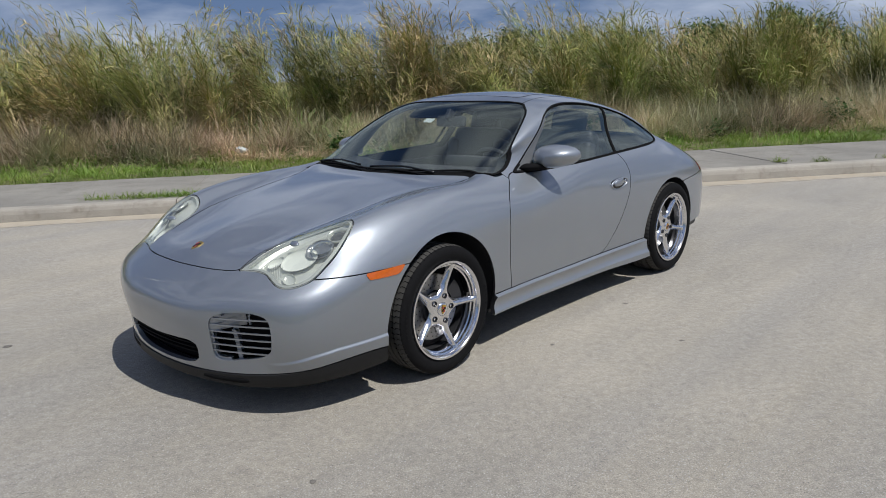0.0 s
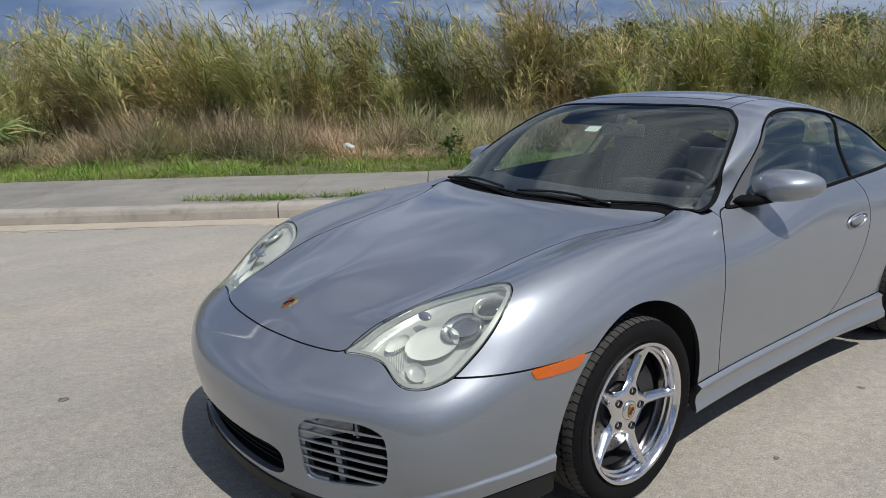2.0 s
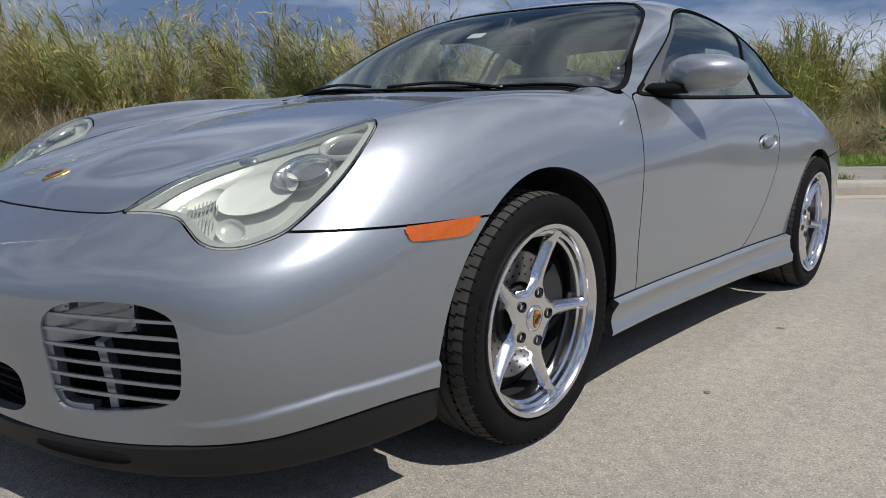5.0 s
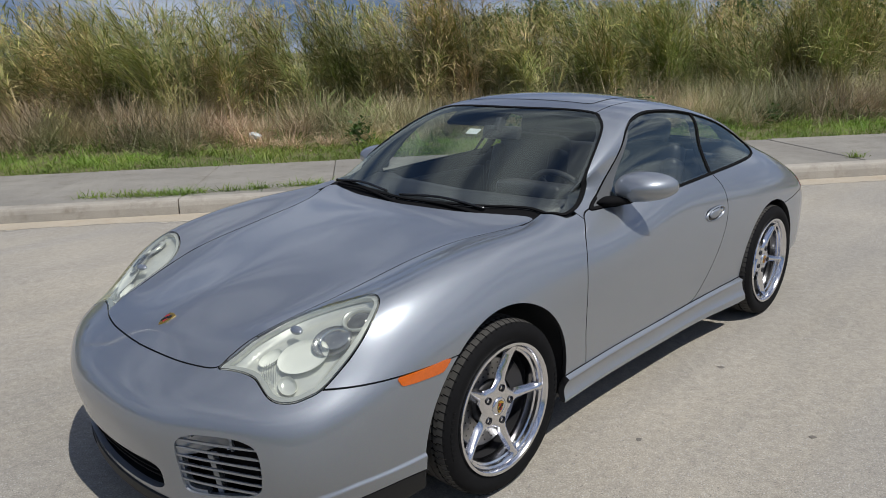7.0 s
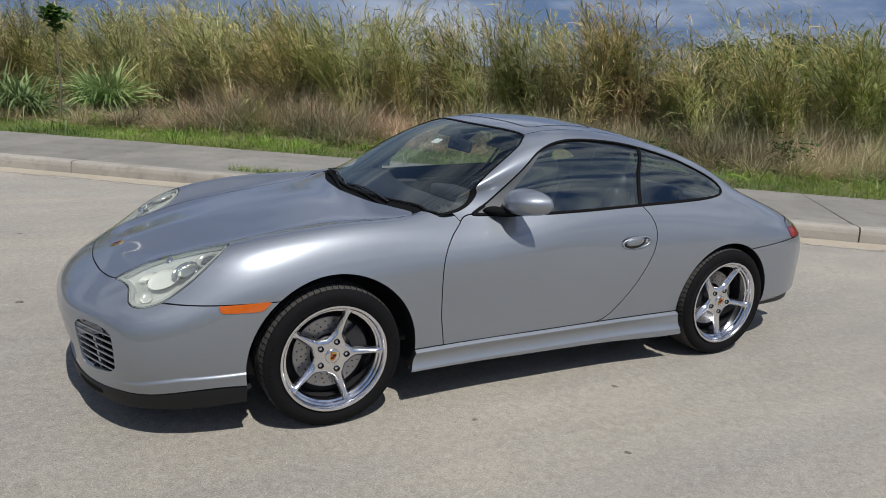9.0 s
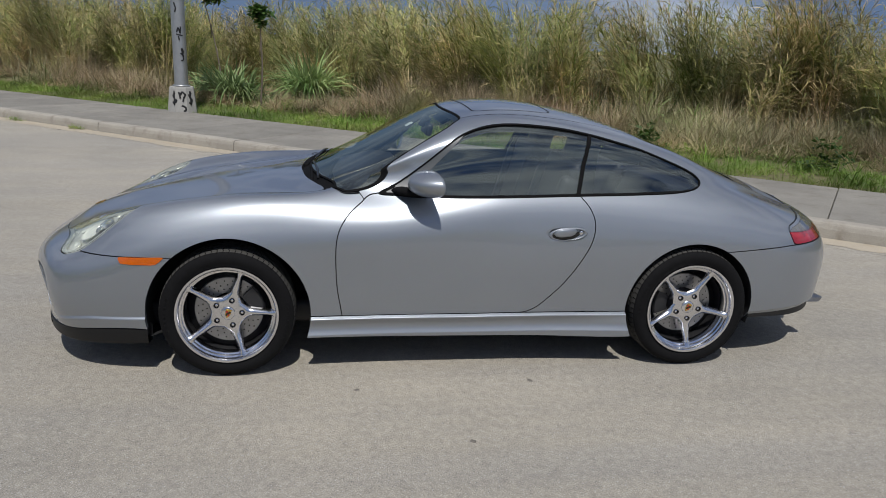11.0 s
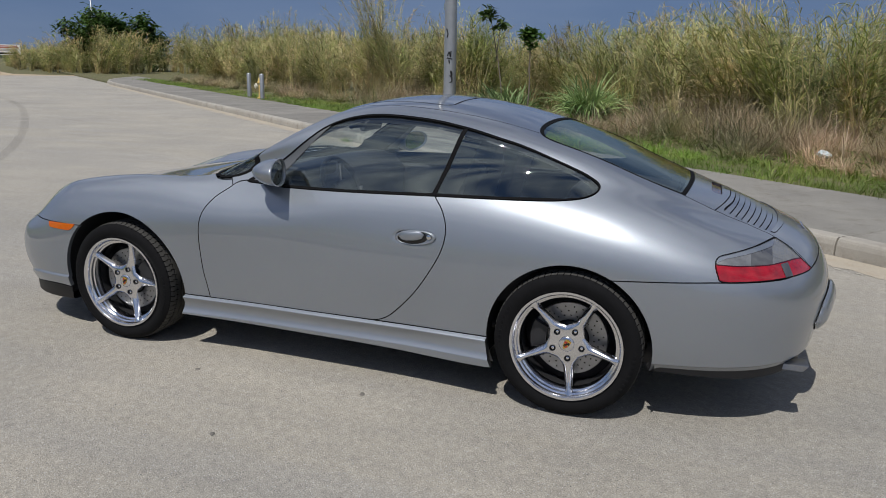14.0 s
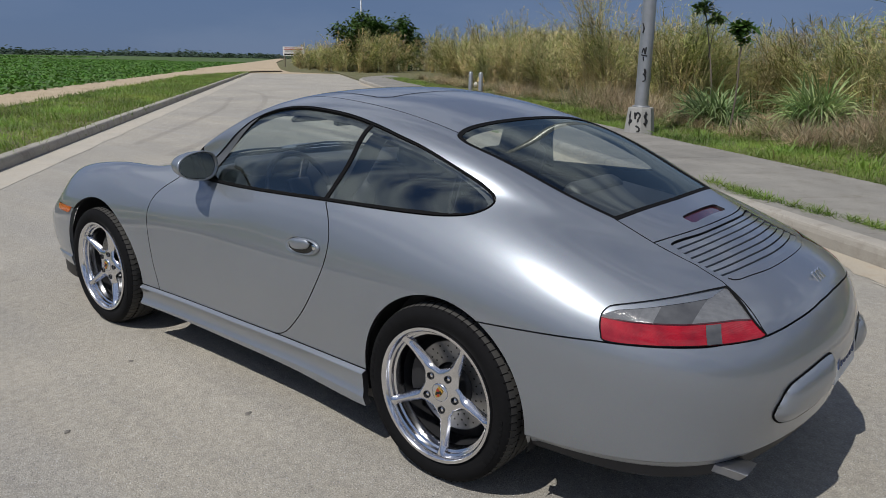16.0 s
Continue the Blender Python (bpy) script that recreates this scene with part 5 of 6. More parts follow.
ROAD_MAT = road_material()
PAVE_MAT = concrete_material("pavement_concrete", (0.205, 0.193, 0.170), (0.285, 0.268, 0.232))
KERB_MAT = concrete_material("kerb_concrete", (0.33, 0.305, 0.26), (0.43, 0.395, 0.335), (0.20, 0.17, 0.13))
GUTTER_MAT = concrete_material("gutter_concrete", (0.40, 0.35, 0.27), (0.46, 0.40, 0.31), (0.36, 0.27, 0.18))
FAR_GUTTER_MAT = concrete_material("far_gutter_concrete", (0.40, 0.37, 0.31), (0.47, 0.425, 0.35), (0.36, 0.30, 0.22))
SOIL = soil_material("verge_soil", (0.12, 0.125, 0.045), (0.19, 0.16, 0.085), (0.07, 0.085, 0.026))
DIRT = soil_material("dry_dirt", (0.46, 0.36, 0.24), (0.54, 0.44, 0.30), (0.36, 0.27, 0.17))
FIELD_SOIL = soil_material("field_soil", (0.06, 0.105, 0.024), (0.085, 0.13, 0.034), (0.045, 0.075, 0.02))


def sheet(name, rows, material, label, category, kind="structure"):
    """A sheet over a grid of (s, w, z) rows."""
    g = np.array(rows, float)
    v, f = tri_mesh(st_array(g[..., 0], g[..., 1], g[..., 2]))
    if normals(v, f)[:, 2].mean() < 0:
        f = f[:, ::-1]
    ob = object_from(name, v, f, material, None, label, smooth=False)
    return tagged(ob, label, category, "", kind)


profile = [(-3000, .10), (-400, .10), (-60, .10), (-9.2, .09), (-7.4, .07), (-7.0, .11), (-4.1, .11), (-4.09, -.06), (4.0, -.06), (4.01, .10), (6.1, .10), (7.4, .13), (9.5, .2), (14, .25), (60, .3), (400, .3), (3000, .3)]
sheet("ground", [[(s, w, z) for w, z in profile] for s in (-3000, -600, -200, -120, -64, -30, 0, 40, 120, 600, 3000)], SOIL, "flat grassy ground that reaches the horizon", "ground")


def right_edge(s):
    """Where the street's right kerb runs: straight, then swinging out at the far end."""
    return KERB + 6.0 * np.clip((-42 - s) / 20, 0, 1) ** 2


road_rows = []
for s in np.r_[np.linspace(70, -40, 23), np.linspace(-43, -66, 12)]:
    road_rows.append([(s, w, .0) for w in np.linspace(KERB_LEFT - .02, float(right_edge(s)) + .02, 9)])
road = sheet("road", road_rows, ROAD_MAT, "pale worn asphalt road with fine gravel and dust", "road")
sheet("dirt_track", [[(s, lo, .13), (s, hi, .13)] for s, lo, hi in ((70, -9.3, -7.35), (-20, -9.35, -7.3), (-42, -9.5, -7.1), (-56, -9.7, -6.2), (-64, -9.9, -4.6), (-69, -10, -3.4), (-73, -10, -1.2), (-95, -10, -1.8), (-200, -10, -4), (-900, -12, -6))],
      DIRT, "dry sandy farm track beside the road", "dirt track")
sheet("road_end", [[(s, lo, .006), (s, hi, .006)] for s, lo, hi in ((-65, -7.0, 9.8), (-67, -7.2, 3.0), (-72, -7.5, -.4), (-95, -8, -2.0))], DIRT, "sandy end of the paved road", "dirt")
sheet("gutter", [[(s, KERB - .30 + .10 * noise.noise(Vector((s * 1.7, 3, 0))) + .06 * noise.noise(Vector((s * 6, 8, 0))), .0025), (s, KERB - .004, .0025)] for s in np.linspace(40, -42, 700)], GUTTER_MAT, "sand-stained concrete gutter along the kerb", "gutter")
sheet("gutter", [[(s, KERB_LEFT + .004, .004), (s, KERB_LEFT + .46 + .05 * noise.noise(Vector((s * .9, 5, 0))), .004)] for s in np.linspace(60, -64, 260)], FAR_GUTTER_MAT, "pale concrete gutter of the far kerb", "gutter")
sheet("field", [[(s, -9.35, .105), (s, -60, .105), (s, -1200, .105)] for s in (400, 60, -40, -120, -400, -2500)], FIELD_SOIL, "wide green vegetable field", "field")

# kerbs, in cast lengths
def kerb_section(length, width=.165, height=.15, face=1):
    """One length of kerb along x, its face to -y, with a rounded front edge."""
    prof = [(0, -.04), (.006, height * .55), (.016, height - .03), (.026, height - .012), (.042, height - .002), (.06, height), (width, height), (width, -.04)]
    bm = bmesh.new()
    ends = [[bm.verts.new((x, y * face, z)) for y, z in prof] for x in (0, length * .33, length * .66, length)]
    for a, b in zip(ends, ends[1:]):
        for i in range(len(prof) - 1):
            bm.faces.new((a[i], a[i + 1], b[i + 1], b[i]))
    bm.faces.new(ends[0]), bm.faces.new(ends[-1])
    bmesh.ops.recalc_face_normals(bm, faces=bm.faces)
    me = bpy.data.meshes.new("kerb_section")
    bm.to_mesh(me)
    bm.free()
    me.materials.append(KERB_MAT)
    return me


for name, w, face, s_far, label in (("kerb", KERB, 1, -42.6, "cast concrete kerb with sandy stains"), ("kerb", KERB_LEFT, -1, -63, "low concrete kerb of the grass strip")):
    kerb = tagged(new(name), label, "kerb", "", "structure")
    me = kerb_section(3.035, face=face)
    s = -2.66 - 3.05 * 13 if face > 0 else s_far
    while s < 50:
        ob = new("kerb_section", me)
        ob.parent = kerb
        ob.matrix_basis = ST @ pose(s, w, 0, 0, 0, random.uniform(-.06, .06)) @ Matrix.Translation((0, 0, random.uniform(-.003, .003)))
        s += 3.05
    if face > 0:
        pts = [(s, float(right_edge(s))) for s in np.linspace(-42.4, -61, 7)]
        for (s0, w0), (s1, w1) in zip(pts, pts[1:]):
            ob = new("kerb_section", me)
            ob.parent = kerb
            ang = math.degrees(math.atan2(w0 - w1, s0 - s1))
            ob.matrix_basis = ST @ pose(s1, w1, 0, 0, 0, ang)

# pavement: slabs with tooled joints
pavement = tagged(new("pavement"), "grey concrete pavement with joints and weeds", "pavement", "", "structure")
slab_w = WALK - KERB - .17
bm = box_bm((1.517, slab_w, .12), (0, 0, -.06), (0, 0, 0), .008, 1)
slab_me = bpy.data.meshes.new("slab")
bm.to_mesh(slab_me)
bm.free()
slab_me.materials.append(PAVE_MAT)
s = -2.66 - 1.525 * 26
while s < 48:
    ob = new("slab", slab_me)
    ob.parent = pavement
    ob.matrix_basis = ST @ pose(s + .7625, KERB + .168 + slab_w / 2, .143 + random.uniform(-.004, .003), random.uniform(-.15, .15), random.uniform(-.15, .15), 0)
    s += 1.525
walk_end = sheet("pavement_end", [[(s, float(right_edge(s)) + .17, .14), (s, float(right_edge(s)) + .17 + slab_w, .14)] for s in np.linspace(-42.3, -61, 12)], PAVE_MAT, "far bend of the grey pavement", "pavement")

# dark tyre tracks on the far road, thin films of rubber
def rubber_film():
    n = Nodes("rubber_marks")
    p = street_coords(n, (0.4, 9.0, 1))
    clear, dull, mix = n.add("BsdfTransparent"), n.add("BsdfDiffuse", Color=(0.05, 0.05, 0.05, 1)), n.add("MixShader")
    n.join(n.ramp(n.noise(p, 5.0, 4.0), (0.35, 0.02), (0.65, 0.16)), mix.inputs[0])
    n.join(clear.outputs[0], mix.inputs[1]), n.join(dull.outputs[0], mix.inputs[2])
    n.join(mix.outputs[0], n.out.inputs["Surface"])
    return n.mat


FILM = rubber_film()
for run in ([(-7.5, -2.15), (-9.5, -1.85), (-11.75, -1.60), (-16, -1.35), (-22, -1.25), (-27, -1.6), (-30, -2.4)], [(-9, -2.9), (-14, -2.5), (-18.2, -2.31), (-24, -2.5)]):
    c = smooth_loop(run, 6, closed=False)
    t = np.gradient(c, axis=0)
    nrm = np.stack([-t[:, 1], t[:, 0]], -1) / np.linalg.norm(t, axis=1, keepdims=True)
    sheet("tyre_mark", [[(*(p - q * .085), .005), (*(p + q * .085), .005)] for p, q in zip(c, nrm)], FILM, "faint dark tyre mark on the road", "tyre mark")

# small stones and leaf bits on the road
pebble_mat = plain("pebble_stone", (0.17, 0.155, 0.135), 0.9, spread=0.5, scale=8)
for s, w, r in ((.87, -.6, .015), (.91, -1.28, .014), (.23, -1.18, .012), (-2.75, -.49, .022), (-4.0, .97, .018), (-13.6, 3.45, .05), (-14.9, 3.5, .045), (-17.2, 3.4, .05), (-9.3, 3.5, .03), (2.2, -2.1, .012), (1.4, -2.6, .010), (-1.0, -2.3, .011)):
    bm = bmesh.new()
    bmesh.ops.create_icosphere(bm, subdivisions=2, radius=r)
    for v in bm.verts:
        v.co = v.co * (1 + .75 * noise.noise(v.co * 60 + Vector((s, w, 0)))) * 1.0
        v.co.z *= .06
    ob = part("road_debris", bm, pebble_mat, None)
    ob.location = st(s, w, .002)
    tagged(ob, "small dark flat bit of debris on the road", "debris")
# pale chips along the gutter's edge
bm = bmesh.new()
rng = np.random.default_rng(5)
chip = bpy.data.meshes.new("chips")
vs, fs = [], []
for s in np.arange(-40, 30, .16):
    if rng.random() < .33:
        w, l, b = KERB - .36 + rng.normal(0, .02), rng.uniform(.03, .11), rng.uniform(.010, .022)
        k = len(vs)
        for a in range(7):
            q = 2 * math.pi * a / 7
            vs.append(st(s + l * math.cos(q) * rng.uniform(.7, 1.1), w + b * math.sin(q) * rng.uniform(.7, 1.1), .0045))
        vs.append(st(s, w, .0055))
        fs += [(k + a, k + (a + 1) % 7, k + 7) for a in range(7)]
chips = object_from("paint_chips", np.array(vs), fs, plain("pale_chip", (0.50, 0.46, 0.38), 0.8), None, "", smooth=False)
tagged(chips, "row of pale worn paint chips by the gutter", "paint chips", "", "stuff")

# ---- street furniture ----
POLE_AT = (-3.45, 10.80)
STEEL_GREY = plain("galvanised_steel", (0.40, 0.41, 0.42), 0.42, 0.65, spread=0.2, scale=6)
BASE_MAT = plain("pole_base_concrete", (0.36, 0.35, 0.325), 0.9, spread=0.25, scale=12, bump=0.3)
INK = plain("black_spray_paint", (0.012, 0.012, 0.013), 0.6)
pole = tagged(new("street_lamp"), "tall galvanised steel lamp post on a scrawled concrete base", "street lamp")
pole.matrix_basis = pose(*POLE_AT, 0, 0, 0, -39.2)
rings = []
for z, r in ((.10, .272), (.16, .268), (.58, .225), (.61, .216), (.615, .16)):
    a = np.linspace(0, 2 * math.pi, 8, endpoint=False) + math.pi / 8
    rings.append(np.stack([r * 1.06 * np.cos(a), r * 1.06 * np.sin(a), np.full(8, z)], -1))
base = object_from("pole_base", *lofted_ring(rings), BASE_MAT, pole, "octagonal concrete base with black scrawls", smooth=False)
v, f = lathe([(.128, .61), (.128, 1.5), (.116, 4.0), (.085, 9.5), (.0, 9.5)], 28, "z")
shaft = object_from("shaft", v, f, STEEL_GREY, pole, "round grey steel shaft")
v, f = lathe([(.15, .615), (.165, .62), (.165, .64), (.13, .645)], 24, "z")
object_from("collar", v, f, STEEL_GREY, pole)
v, f = tube([(0, 0, 9.3), (0, -.7, 9.75), (0, -1.9, 9.95)], [.05, .04, .035], 10)
arm = object_from("lamp_arm", v, f, STEEL_GREY, pole)
part("lamp_head", box_bm((.26, .62, .12), (0, -2.1, 9.93), (4, 0, 0), .04), STEEL_GREY, arm)
scrawls = {"base": [[(-.15, .50), (-.20, .46), (-.17, .40), (-.13, .36), (-.17, .31), (-.21, .33)], [(-.17, .54), (-.17, .27)],
                    [(.16, .50), (.11, .47), (.13, .41), (.17, .37), (.14, .31), (.10, .33)], [(.13, .54), (.145, .27)],
                    [(-.06, .46), (-.02, .52), (.03, .47), (.0, .40), (-.01, .34)], [(-.04, .27), (.02, .24), (.03, .18), (-.01, .17)], [(-.08, .52), (-.06, .40)]],
           "shaft": [[(-.05, 1.62), (-.02, 1.70), (.01, 1.60), (.02, 1.72)], [(-.06, 1.58), (.05, 1.56)], [(.03, 1.20), (.05, 1.27), (.02, 1.32), (.05, 1.13), (.0, 1.10)], [(-.0, 1.24), (.06, 1.18)], [(-.08, 2.15), (-.05, 2.05), (-.07, 1.98)], [(-.02, 1.55), (-.01, 1.47)]]}
for where, lines in scrawls.items():
    for line in lines:
        pts = []
        for x, z in smooth_loop(line, 5, closed=False):
            r = np.interp(z, [.16, .58], [.264, .223]) if where == "base" else .131
            # wrapped on the side that faces the road
            ang = -.60 + x / r
            rr = r * 1.06 * math.cos(math.pi / 8) / math.cos(ang - round(ang / (math.pi / 4)) * math.pi / 4) if where == "base" else r
            pts.append((rr * math.cos(ang), rr * math.sin(ang), z))
        v, f = tube(pts, .019 if where == "base" else .013, 6, 1)
        object_from("scrawl", v, f, INK, base if where == "base" else shaft)

HYDRANT_YELLOW = plain("hydrant_yellow", (0.64, 0.46, 0.15), 0.5, spread=0.2, scale=14)
HYDRANT_CAP = plain("hydrant_cap", (0.66, 0.62, 0.50), 0.5, spread=0.2)
hydrant = tagged(new("fire_hydrant"), "faded yellow fire hydrant with pale caps", "fire hydrant")
hydrant.matrix_basis = pose(-13.90, 19.76, .12, 0, 0, -39.2) @ Matrix.Scale(1.12, 4)
v, f = lathe([(.0, 0), (.15, 0), (.15, .04), (.10, .05), (.095, .48), (.13, .49), (.13, .53), (.11, .54), (.10, .62), (.06, .68), (.025, .70), (.025, .74), (.0, .74)], 24, "z")
barrel = auto_smooth(object_from("barrel", v, f, HYDRANT_YELLOW, hydrant), 40)
for ang, r in ((0, .05), (180, .05), (-90, .07)):
    v, f = lathe([(r, -.14), (r * 1.2, -.15), (r * 1.2, -.20), (r * .5, -.205), (r * .4, -.23), (0, -.23)], 16)
    m = np.array(Matrix.Rotation(radians(ang + 90), 3, "Z"))
    auto_smooth(object_from("outlet_cap", v @ m.T + (0, 0, .40), f, HYDRANT_CAP, hydrant), 40)
for x, y in ((-14.82, 20.35), (-13.55, 19.28)):
    v, f = lathe([(.080, 0), (.080, .84), (.062, .875), (0, .89)], 16, "z")
    post = object_from("bollard", v, f, STEEL_GREY, None)
    post.location = (x, y, .13)
    tagged(auto_smooth(post, 50), "grey steel guard post beside the hydrant", "bollard", "hydrant guard posts")

# sign board far down the road
sign = tagged(new("sign_board"), "weathered white notice board on two posts", "sign")
sign.matrix_basis = pose(-88.5, 72.4, 0, 0, 0, 20)
board = part("board", box_bm((3.7, .05, 1.35), (0, 0, 2.35), (0, 0, 0), .01), plain("board_white", (0.70, 0.68, 0.66), 0.7), sign, smooth=False)
for x in (-1.6, 1.6):
    part("post", box_bm((.12, .12, 1.9), (x, .09, .95)), plain("old_wood", (0.20, 0.16, 0.11), 0.9) if x < 0 else bpy.data.materials["old_wood"], sign, smooth=False)
for z, l, m in ((2.83, 3.0, BADGE_RED), (2.62, 3.3, BADGE_RED), (2.42, 2.8, STEEL_GREY), (2.25, 3.0, STEEL_GREY), (1.88, 3.2, BADGE_BLACK)):
    part("text_bar", box_bm((l, .012, .12 if m is not BADGE_BLACK else .22), (0, -.03, z)), m, board, smooth=False)
far_lamp = tagged(new("street_lamp"), "distant thin grey lamp post above the reeds", "street lamp")
v, f = lathe([(.10, 0), (.06, 10.5), (0, 10.5)], 12, "z")
object_from("shaft", v, f, STEEL_GREY, far_lamp)
far_lamp.location = (-60.3, 59.2, .1)

# white bag in the dry grass
bm = bmesh.new()
bmesh.ops.create_icosphere(bm, subdivisions=4, radius=.09)
for v in bm.verts:
    v.co *= 1 + .45 * noise.noise(v.co * 9) + .16 * noise.noise(v.co * 28)
    v.co.z *= .62
bag = part("plastic_bag", bm, plain("bag_plastic", (0.52, 0.57, 0.57), 0.5, spread=0.08), None, smooth=False)
bag.location = (3.22, 7.78, .315)
tagged(bag, "crumpled white plastic bag caught in dry grass", "bag")

# ---- plants ----
def leaf_material(name, *colours, see_through=0.28):
    """Blades whose colour differs from one to the next, and lets some light through."""
    n = Nodes(name)
    g = n.add("NewGeometry")
    stops = [(i / max(1, len(colours) - 1), c) for i, c in enumerate(colours)]
    tone = n.ramp(g.outputs["Random Per Island"], *stops)
    tone = n.mix(1.0, tone, n.ramp(n.noise(g.outputs["Position"], 0.7, 3.0), (0.28, 0.36), (0.72, 1.46)), "MULTIPLY")
    tone = n.mix(1.0, tone, n.ramp(n.noise(g.outputs["Position"], 0.45, 2.0), (0.36, (0.86, 1.0, 0.80)), (0.64, (1.12, 1.0, 1.0))), "MULTIPLY")
    thin, mix = n.add("BsdfTranslucent"), n.add("MixShader", Fac=see_through)
    n.join(tone, thin.inputs[0])
    n.set(Base_Color=tone, Roughness=0.55)
    n.join(n.bsdf.outputs[0], mix.inputs[1]), n.join(thin.outputs[0], mix.inputs[2])
    n.join(mix.outputs[0], n.out.inputs["Surface"])
    return n.mat


REED_GREEN = leaf_material("reed_leaf", (.112, .148, .032), (.225, .255, .060), (.160, .198, .043), (.34, .335, .100), (.50, .45, .170), see_through=0.2)
REED_DRY = leaf_material("reed_straw", (.58, .48, .25), (.46, .38, .18), (.66, .56, .33), (.34, .28, .14), see_through=0.25)
REED_STALK = leaf_material("reed_stalk", (.44, .36, .17), (.30, .28, .11), (.54, .45, .24), (.24, .18, .10), see_through=0.1)
DRY_GRASS = leaf_material("dry_grass", (.47, .36, .24), (.58, .46, .32), (.36, .27, .17), (.32, .30, .14), (.64, .53, .38), see_through=0.25)
BRUSH = leaf_material("brown_brush", (.50, .40, .28), (.39, .31, .215), (.58, .48, .35), (.29, .28, .13), see_through=0.3)
DULL_WEED = leaf_material("dull_weed", (.09, .15, .03), (.14, .20, .045), (.20, .22, .07), see_through=0.25)
FRESH_GRASS = leaf_material("fresh_grass", (.15, .25, .035), (.21, .32, .052), (.27, .34, .085), (.17, .28, .042), (.34, .34, .13), see_through=0.4)
BLUE_BLADE = leaf_material("broad_blade", (.22, .34, .13), (.32, .45, .19), (.14, .24, .08), (.40, .50, .24), see_through=0.35)
PALE_BLADE = leaf_material("pale_blade", (.30, .38, .14), (.38, .44, .18), (.22, .30, .10), see_through=0.4)
BROAD_LEAF = leaf_material("dark_leaf", (.045, .10, .018), (.075, .145, .026), (.032, .065, .015), (.11, .18, .038))
CROP_LEAF = leaf_material("crop_leaf", (.085, .20, .028), (.12, .25, .036), (.065, .15, .024))
BARK = plain("thin_bark", (.16, .13, .10), 0.9, spread=0.4, scale=20)


def blades(base, az, length, rise, droop, width, steps=3, taper=(.55, 1.0, .75, .06), lean=None):
    """Many arching blades at once: places and quads. rise: the tangent of the start; droop: how far the tip falls."""
    n = len(base)
    t = np.linspace(0, 1, steps + 1)
    w = np.interp(t, np.linspace(0, 1, len(taper)), taper)
    ax = np.stack([np.cos(az), np.sin(az)], -1)
    flat = length / np.sqrt(1 + rise**2)
    p = np.empty((n, steps + 1, 3))
    p[..., :2] = base[:, None, :2] + ax[:, None] * (flat[:, None] * (t + .35 * droop[:, None] * t**2))[..., None]
    p[..., 2] = base[:, None, 2] + flat[:, None] * rise[:, None] * t - length[:, None] * droop[:, None] * t**2
    if lean is not None:
        p[..., :2] += lean[:, None] * (t**1.5)[None, :, None]
    side = np.stack([-np.sin(az), np.cos(az), np.zeros(n)], -1)
    side[:, 2] = np.random.default_rng(n).normal(0, .35, n)
    off = side[:, None] * (w[None] * width[:, None] / 2)[..., None]
    v = np.stack([p - off, p + off], 2).reshape(-1, 3)
    i = (np.arange(n) * (steps + 1) * 2)[:, None] + np.arange(steps) * 2
    f = np.stack([i, i + 1, i + 3, i + 2], -1).reshape(-1, 4)
    return v, f


def stuff(name, chunks, label, category, kind="stuff", parent=None):
    """One object from chunks of (places, quads, material)."""
    me = bpy.data.meshes.new(name)
    v = np.concatenate([c[0] for c in chunks])
    base = np.cumsum([0] + [len(c[0]) for c in chunks[:-1]])
    f = np.concatenate([c[1] + b for c, b in zip(chunks, base)])
    me.vertices.add(len(v)), me.loops.add(f.size), me.polygons.add(len(f))
    me.vertices.foreach_set("co", v.astype(np.float32).ravel())
    me.loops.foreach_set("vertex_index", f.astype(np.int32).ravel())
    me.polygons.foreach_set("loop_start", np.arange(0, f.size, 4, dtype=np.int32))
    mats = []
    for c in chunks:
        if c[2] not in mats:
            mats.append(c[2])
            me.materials.append(c[2])
    me.polygons.foreach_set("material_index", np.concatenate([np.full(len(c[1]), mats.index(c[2]), np.int32) for c in chunks]))
    me.polygons.foreach_set("use_smooth", np.ones(len(f), bool))
    me.update(calc_edges=True)
    ob = new(name, me)
    if parent:
        ob.parent = parent
        return tagged(ob, label)
    return tagged(ob, label, category, "", kind)


def ground_z(w):
    return np.interp(w, [p[0] for p in profile], [p[1] for p in profile])


def patchy(s, w, size, seed):
    """A smooth random value for each place, 0 to 1, in patches of the given size."""
    out = np.array([noise.noise(Vector((a / size, b / size, seed))) for a, b in zip(s, w)])
    return np.clip(.5 + .9 * out, 0, 1)


